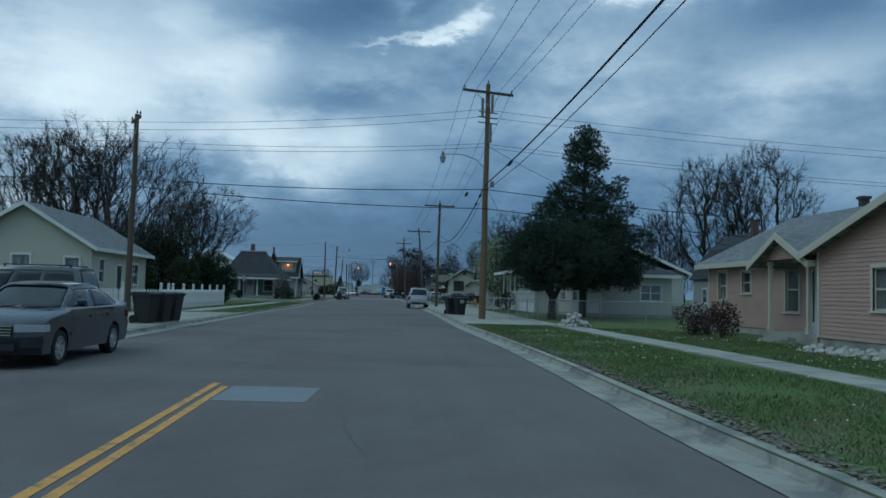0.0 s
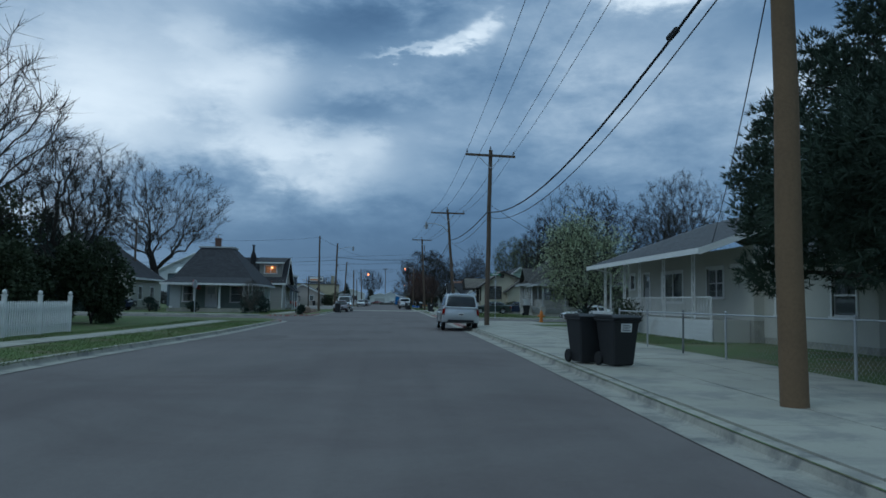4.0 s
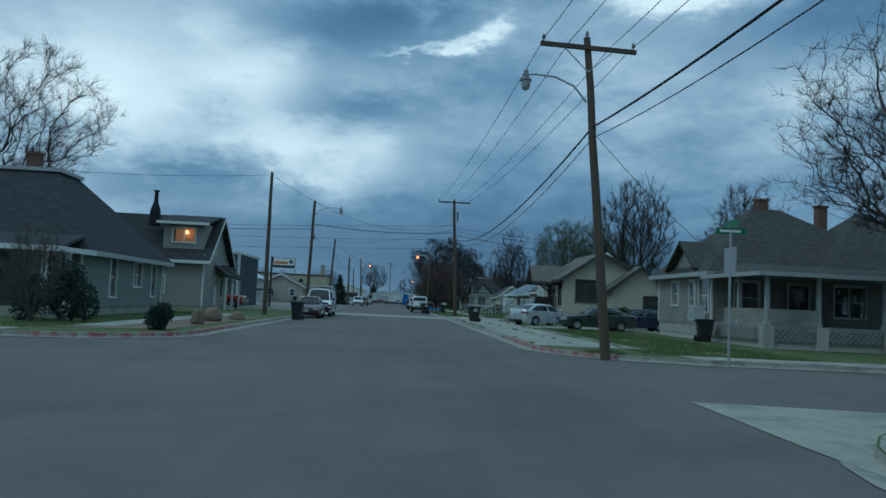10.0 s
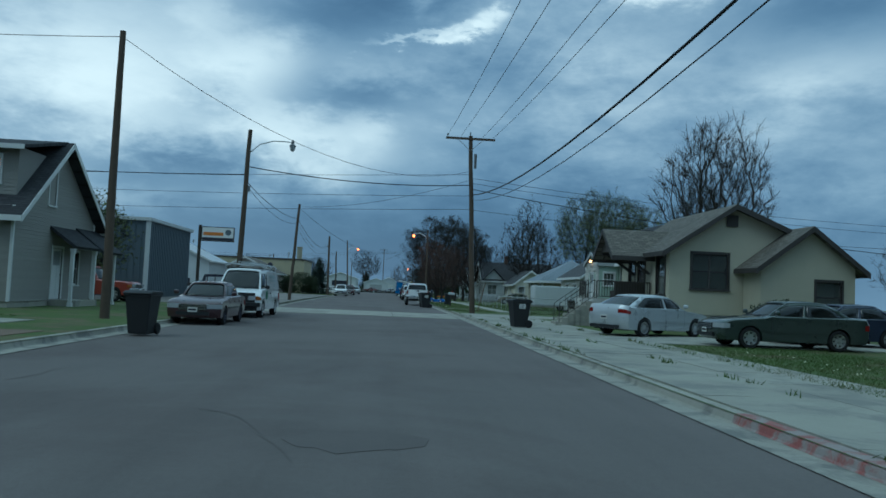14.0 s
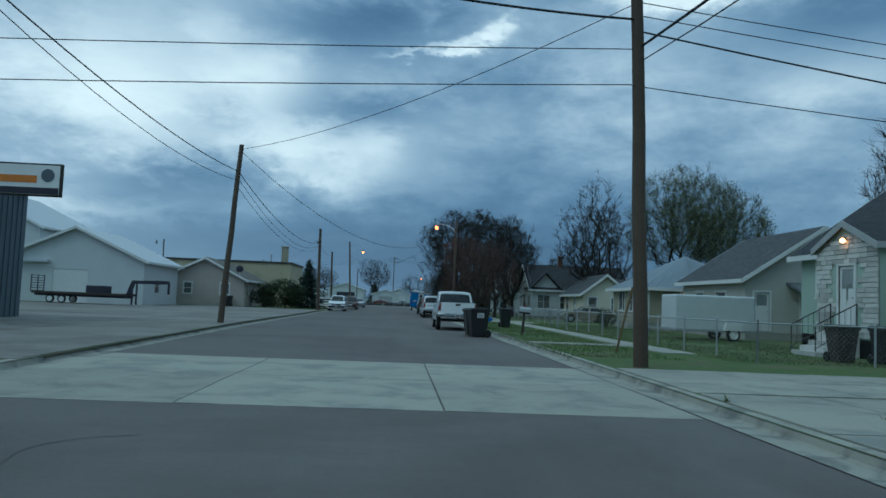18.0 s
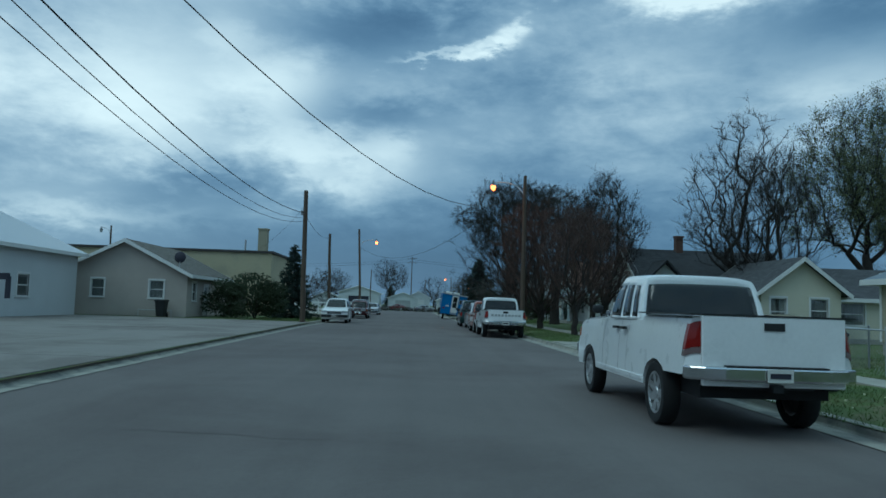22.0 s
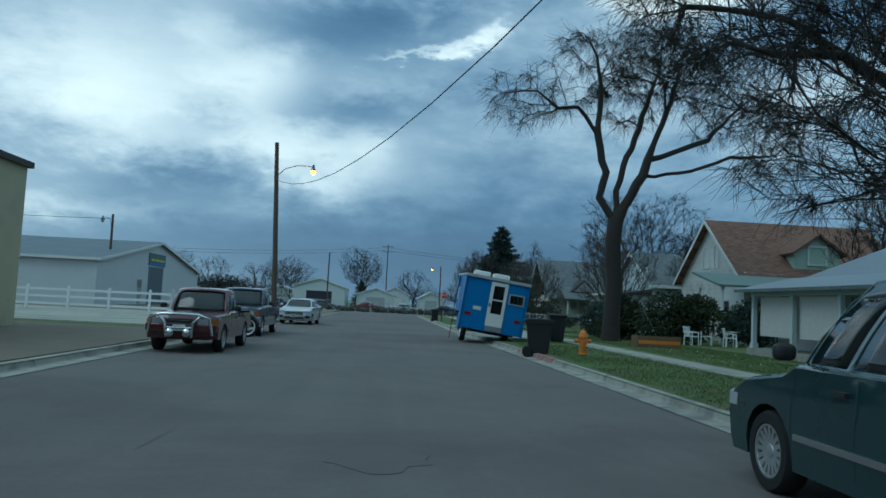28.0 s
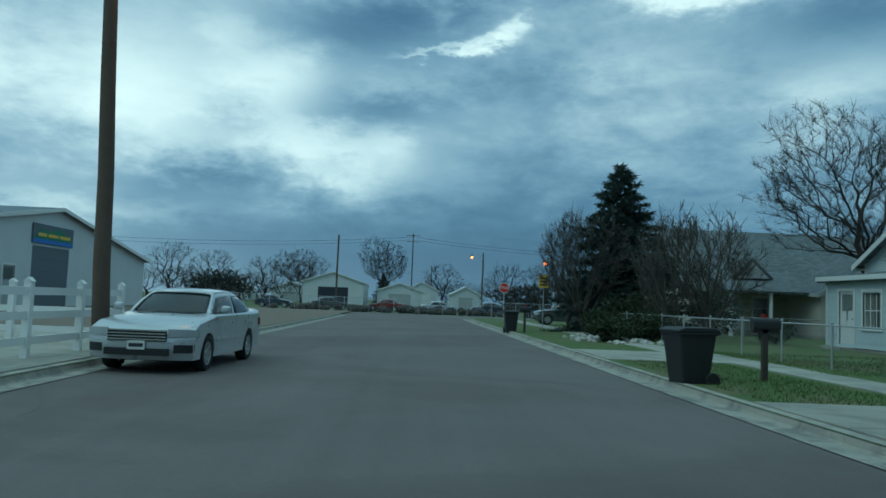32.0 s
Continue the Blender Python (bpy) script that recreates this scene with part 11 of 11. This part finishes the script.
t = thing("toy_car_bed", pose(7.8, 180.4, 0.14, 0, 0, -8), "blue plastic toddler bed shaped like a car", "toy bed")
prof = [(-0.80, 0.12), (0.62, 0.10), (0.86, 0.16), (0.90, 0.26), (0.84, 0.36), (0.52, 0.43), (0.30, 0.36), (-0.20, 0.33), (-0.48, 0.42), (-0.62, 0.54), (-0.78, 0.54), (-0.84, 0.40)]
for y0, y1 in ((-0.40, -0.32), (0.32, 0.40)):
    bevel(part("side", Geo().prism(prof, "y", y0, y1), "toy_blue", t), 0.035, 3)
bevel(part("hull", Geo().box(-0.78, -0.33, 0.1, 0.8, 0.33, 0.2), "toy_blue", t, fix=False), 0.03, 2)
bevel(part("headboard", Geo().box(-0.84, -0.36, 0.14, -0.74, 0.36, 0.52), "toy_blue", t, fix=False), 0.04, 3)
bevel(part("footboard", Geo().prism([(0.62, 0.12), (0.86, 0.16), (0.88, 0.30), (0.66, 0.40)], "y", -0.35, 0.35), "toy_blue", t), 0.04, 3)
wl_ = Geo().lathe([(0.15, -0.03), (0.16, 0), (0.15, 0.03)], (0, 0, 0), "y", 18).mesh("wheel", 40)
hb = Geo().lathe([(0.07, -0.045), (0.075, 0.0)], (0, 0, 0), "y", 12).mesh("hub", 40)
for x in (-0.45, 0.45):
    for y in (-0.38, 0.38):
        o = part("wheel", wl_, "black_plastic", t)
        o.matrix_basis = pose(x, y, 0.16, 0, 0, 0 if y < 0 else 180)
        part("hub", hb, "sign_white", o)


def plastic_chair(x, y, turn):
    c_ = thing("plastic_chair", pose(x, y, 0.13, 0, 0, turn), "white moulded plastic garden chair on the lawn", "chair", "garden chairs")
    part("seat", Geo().box(-0.24, -0.24, 0.42, 0.24, 0.24, 0.46), "vinyl", c_, fix=False)
    bk = part("backrest", Geo().bar((-0.25, 0.32, 0.88), (0.25, 0.32, 0.88), 0.06), "vinyl", c_, fix=False)
    for k in range(5):
        part("slat", Geo().bar((-0.2 + k * 0.1, 0.22, 0.46), (-0.2 + k * 0.1, 0.32, 0.86), 0.05, 0.02), "vinyl", bk, fix=False)
    for s_ in (-1, 1):
        part("arm", Geo().bar((s_ * 0.27, -0.2, 0.64), (s_ * 0.25, 0.28, 0.66), 0.05), "vinyl", c_, fix=False)
    for px, py in ((-0.25, -0.24), (0.25, -0.24), (-0.24, 0.24), (0.24, 0.24)):
        part("leg", Geo().bar((px, py, 0.0), (px * 0.95, py * 0.95, 0.64 if py < 0 else 0.45), 0.045), "vinyl", c_, fix=False)


plastic_chair(16.0, 244.7, 30)
plastic_chair(17.0, 245.3, -20)
plastic_chair(17.8, 244.4, 80)
tb = thing("garden_table", pose(18.4, 245.7, 0.13), "white plastic garden table", "table")
part("tabletop", Geo().cyl((0, 0, 0.70), (0, 0, 0.74), 0.5, sides=20), "vinyl", tb)
for k in range(4):
    a = radians(45 + 90 * k)
    part("leg", Geo().bar((0.4 * math.cos(a), 0.4 * math.sin(a), 0), (0.3 * math.cos(a), 0.3 * math.sin(a), 0.7), 0.04), "vinyl", tb, fix=False)
wb_ = thing("wooden_planter", pose(12.6, 240.2, 0.13), "worn wooden planter box on the lawn", "planter")
for k in range(3):
    part("plank", Geo().box(-0.9, -0.4, k * 0.16, 0.9, -0.36, 0.15 + k * 0.16).box(-0.9, 0.36, k * 0.16, 0.9, 0.4, 0.15 + k * 0.16), "hydrant" if k == 1 else "wood_pole_new", wb_, fix=False)
part("end_board", Geo().box(-0.94, -0.4, 0, -0.9, 0.4, 0.48).box(0.9, -0.4, 0, 0.94, 0.4, 0.48), "wood_pole_new", wb_, fix=False)
part("soil", Geo().box(-0.9, -0.36, 0, 0.9, 0.36, 0.38), "dirt", wb_, fix=False)
pp = thing("leaning_pipe", pose(8.7, 151.5, 0.1), "pale guy wire guard leaning towards the pole", "guy guard")
part("guard", Geo().cyl((0, 0, 0), (0.5, 0.1, 2.0), 0.035, sides=8), "wood_pole_new", pp, smooth=60)

# ---- road markings and repairs ----
def decal(name, pts, z, mat, label, cat="road marking", n=1):
    g = Geo().prism(pts, "z", z - 0.003, z)
    return tagged(part(name, g, mat), label, cat, kind="structure")


for k, x in enumerate((-0.62, -0.42)):
    decal("centre_line", [(x, -12), (x + 0.11, -12), (x + 0.11, 13.2 - 0.4 * k), (x, 13.3 - 0.4 * k)], 0.006, "yellow_line", "faded yellow centre line ending on the asphalt")
decal("pale_patch", [(-0.3, 11.4), (0.95, 11.3), (1.05, 12.8), (-0.25, 12.9)], 0.005, "light_patch", "pale square repair in the asphalt", "road patch")
for pts, lab in (([(1.2, 66), (2.4, 66), (2.3, 69.5), (1.1, 69)], ""), ([(0.2, 60.0), (1.3, 59.6), (1.5, 61.5), (0.4, 62)], ""), ([(2.4, 102.8), (3.1, 102.7), (3.2, 103.2), (2.5, 103.3)], ""), ([(1.5, 106.9), (2.9, 106.8), (2.8, 107.9), (1.6, 107.8)], ""), ([(0.6, 215.5), (1.6, 215.5), (1.5, 216.6), (0.7, 216.4)], ""), ([(2.2, 199), (2.9, 199), (2.8, 200), (2.2, 199.8)], ""), ([(4.6, 33), (5.4, 32.5), (5.3, 35), (4.7, 34.6)], ""), ([(-3, 60), (-1.6, 60.4), (-1.8, 63.2), (-3.1, 62.5)], "")):
    cx_, cy_ = sum(p[0] for p in pts) / 4, sum(p[1] for p in pts) / 4
    rx_, ry_ = max(p[0] for p in pts) - cx_, max(p[1] for p in pts) - cy_
    pts = [(cx_ + rx_ * math.cos(k * math.pi / 9) * random.uniform(0.65, 1.15), cy_ + ry_ * math.sin(k * math.pi / 9) * random.uniform(0.65, 1.15)) for k in range(18)]
    decal("dark_patch", pts, 0.005, "asphalt_patch", "dark repair in the asphalt", "road patch")
# cracks: long wandering dark seams
rng = random.Random(9)
g = Geo()
for k in range(46):
    x, y = rng.uniform(-4, 5.5), rng.uniform(-5, 300)
    a = rng.choice((0, math.pi / 2, math.pi / 2)) + rng.uniform(-0.3, 0.3)
    for _ in range(rng.randint(3, 9)):
        a += rng.uniform(-0.35, 0.35)
        l = rng.uniform(0.2, 0.5)
        x2, y2 = x + math.cos(a) * l, y + math.sin(a) * l
        if not (kl(y2) + 0.5 < x2 < kr(y2) - 0.5) or CROSS[0] - 3 < y2 < CROSS[1] + 3 or 138 < y2 < 148:
            break
        w_ = rng.uniform(0.005, 0.014)
        nx, ny = -math.sin(a) * w_, math.cos(a) * w_
        g.quad((x - nx, y - ny, 0.004), (x + nx, y + ny, 0.004), (x2 + nx, y2 + ny, 0.004), (x2 - nx, y2 - ny, 0.004))
        x, y = x2, y2
tagged(part("asphalt_cracks", g, "asphalt_patch", fix=False), "thin dark cracks in the asphalt", "cracks", kind="stuff")
# red painted kerbs at the corners
for key, path in (("right_far", arc(kr(101) + R, CROSS[1] + R, R, 250, 180)[2:] + along(kr, CROSS[1] + R, CROSS[1] + 12, 2)[1:]), ("right_near", along(kr, CROSS[0] - 13, CROSS[0] - R - 0.5, 2)),
                  ("left_near", arc(kl(78) - R, CROSS[0] - R, R, 80, 0) + along(kl, CROSS[0] - R, CROSS[0] - 8, 2)[1:]), ("left_far", along(kl, CROSS[1] + R + 6, CROSS[1] + R, 2) + arc(kl(101) - R, CROSS[1] + R, R, 0, -80)[1:]),
                  ("hydrant", along(kr, 229.5, 234.5, 2))):
    tagged(part("red_kerb_" + key, sweep(path, [(-0.045, 0.012), (-0.024, 0.034), (-0.004, 0.104), (0.028, 0.13), (0.17, 0.14), (0.2, 0.132)]), "red_kerb", smooth=40, fix=False), "kerb painted faded red", "kerb paint", kind="structure")

# ---- grass blades on the near lawns ----
def grass(name, spans, seed, per=26, h0=0.05, h1=0.13, mat="blade"):
    """Tufts over strips (x0, x1, y0, y1)."""
    rng = random.Random(seed)
    g = Geo()
    for x0, x1, y0, y1 in spans:
        for _ in range(int((x1 - x0) * (y1 - y0) * per)):
            x, y = rng.uniform(x0, x1), rng.uniform(y0, y1)
            if noise.noise(Vector((x * 0.45, y * 0.45, seed))) < rng.uniform(-0.75, 0.1):
                continue
            a = rng.uniform(0, 6.3)
            w_, h_ = rng.uniform(0.005, 0.014), rng.uniform(h0, h1)
            dx_, dy_ = math.cos(a) * w_, math.sin(a) * w_
            lx, ly = rng.gauss(0, 0.04), rng.gauss(0, 0.04)
            n = len(g.v)
            g.v += [(x - dx_, y - dy_, LAWN_Z - 0.01), (x + dx_, y + dy_, LAWN_Z - 0.01), (x + lx, y + ly, LAWN_Z + h_)]
            g.f.append((n, n + 1, n + 2))
    return tagged(part(name, g, mat, fix=False), "short spring grass with dry patches", "grass", kind="stuff")


grass("grass_right_near", [(5.9, 9.6, 5, 34.6), (11.1, 14.7, 6, 33)], 1, 520, 0.03, 0.07)
grass("grass_right_mid", [(9.8, 15.6, 98.8, 122), (11.3, 14.1, 57, 69)], 2, 330, 0.03, 0.075)
grass("grass_right_far", [(6.6, 9.9, 149, 184), (11.2, 19, 149, 184), (6.5, 9.5, 189.2, 219)], 3, 170, 0.03, 0.075)
grass("grass_right_end", [(6.2, 9.4, 219, 243), (10.8, 15.4, 226, 250), (5.8, 8.4, 249.9, 257.7), (9.6, 17, 255, 263)], 4, 260, 0.03, 0.075)
grass("grass_left", [(-7.4, -5.1, 44, 78), (-9.6, -8.7, 44, 78), (-11, -8.6, 99, 124), (-10, -5.6, 206.5, 221)], 5, 170, 0.03, 0.075)
# weeds in the pavement joints
rng = random.Random(12)
wd = []
for _ in range(70):
    y = rng.uniform(102, 141)
    wd.append((kr(y) + rng.choice((0.2, 1.75, 3.3)) + rng.uniform(-0.05, 0.05), y))
g = Geo()
for x, y in wd + [(8.3 + rng.uniform(-0.6, 0.6), 98.4 + rng.uniform(-0.4, 0.5)) for _ in range(30)]:
    for _ in range(rng.randint(4, 12)):
        a, r_ = rng.uniform(0, 6.3), rng.uniform(0, 0.14)
        px, py = x + math.cos(a) * r_, y + math.sin(a) * r_ * 2.2
        n = len(g.v)
        g.v += [(px - 0.015, py, 0.14), (px + 0.015, py, 0.14), (px + rng.gauss(0, 0.05), py + rng.gauss(0, 0.05), 0.14 + rng.uniform(0.04, 0.14))]
        g.f.append((n, n + 1, n + 2))
tagged(part("weeds", g, "blade", fix=False), "weeds growing in pavement joints", "weeds", kind="stuff")

# small pale flowers and dry litter on the near lawns
rng = random.Random(31)
g, lt = Geo(), Geo()
for x0, x1, y0, y1, n_ in ((6.6, 9.6, 6, 34, 150), (11.1, 15, 8, 33, 420), (9.8, 15.6, 99, 121, 160), (6.6, 9.6, 150, 183, 90), (10.8, 16, 228, 262, 160)):
    for _ in range(n_):
        cx, cy = rng.uniform(x0, x1), rng.uniform(y0, y1)
        if noise.noise(Vector((cx * 0.3, cy * 0.3, 4.0))) < -0.05:
            continue
        r_ = rng.uniform(0.012, 0.026)
        g.ball((cx, cy, LAWN_Z + rng.uniform(0.05, 0.09)), r_, 5, 3, 0.6)
for _ in range(5200):
    y = rng.uniform(5, 34.5)
    x = kr(y) + 0.2 + abs(rng.gauss(0, 0.28)) * (0.7 + 0.6 * noise.noise(Vector((0, y * 0.5, 1))))
    a, l_ = rng.uniform(0, 6.3), rng.uniform(0.02, 0.07)
    z = LAWN_Z + rng.uniform(0.0, 0.02)
    dx_, dy_ = math.cos(a) * l_, math.sin(a) * l_
    n_ = len(lt.v)
    lt.v += [(x - dx_, y - dy_, z), (x - dy_ * 0.35, y + dx_ * 0.35, z + 0.012), (x + dx_, y + dy_, z + rng.uniform(0, 0.02)), (x + dy_ * 0.35, y - dx_ * 0.35, z + 0.006)]
    lt.f.append((n_, n_ + 1, n_ + 2, n_ + 3))
tagged(part("flowers", g, "flower", fix=False), "small pale flowers scattered in the grass", "flowers", kind="stuff")
tagged(part("leaf_litter", lt, "litter", fix=False), "dry grey leaf litter along the kerb", "leaf litter", kind="stuff")

# the mailbox top shaped as a small car
v_ = thing("toy_car_mailbox", pose(7.35, 182.3, 1.13, 0, 0, 90), "dark mailbox shaped as a small old car on a thick post", "mailbox", "mailboxes")
bevel(part("body", Geo().prism([(-0.30, 0.06), (0.30, 0.06), (0.30, 0.20), (0.10, 0.22), (0.06, 0.34), (-0.22, 0.34), (-0.30, 0.22)], "y", -0.13, 0.13), "p_navy", v_), 0.02)
wm_ = Geo().lathe([(0.04, -0.02), (0.085, -0.02), (0.09, 0.0), (0.085, 0.02), (0.04, 0.02)], (0, 0, 0), "y", 14).mesh("wheel", 40)
for x in (-0.2, 0.2):
    for y in (-0.15, 0.15):
        o = part("wheel", wm_, "sign_white", v_)
        o.matrix_basis = pose(x, y, 0.09)
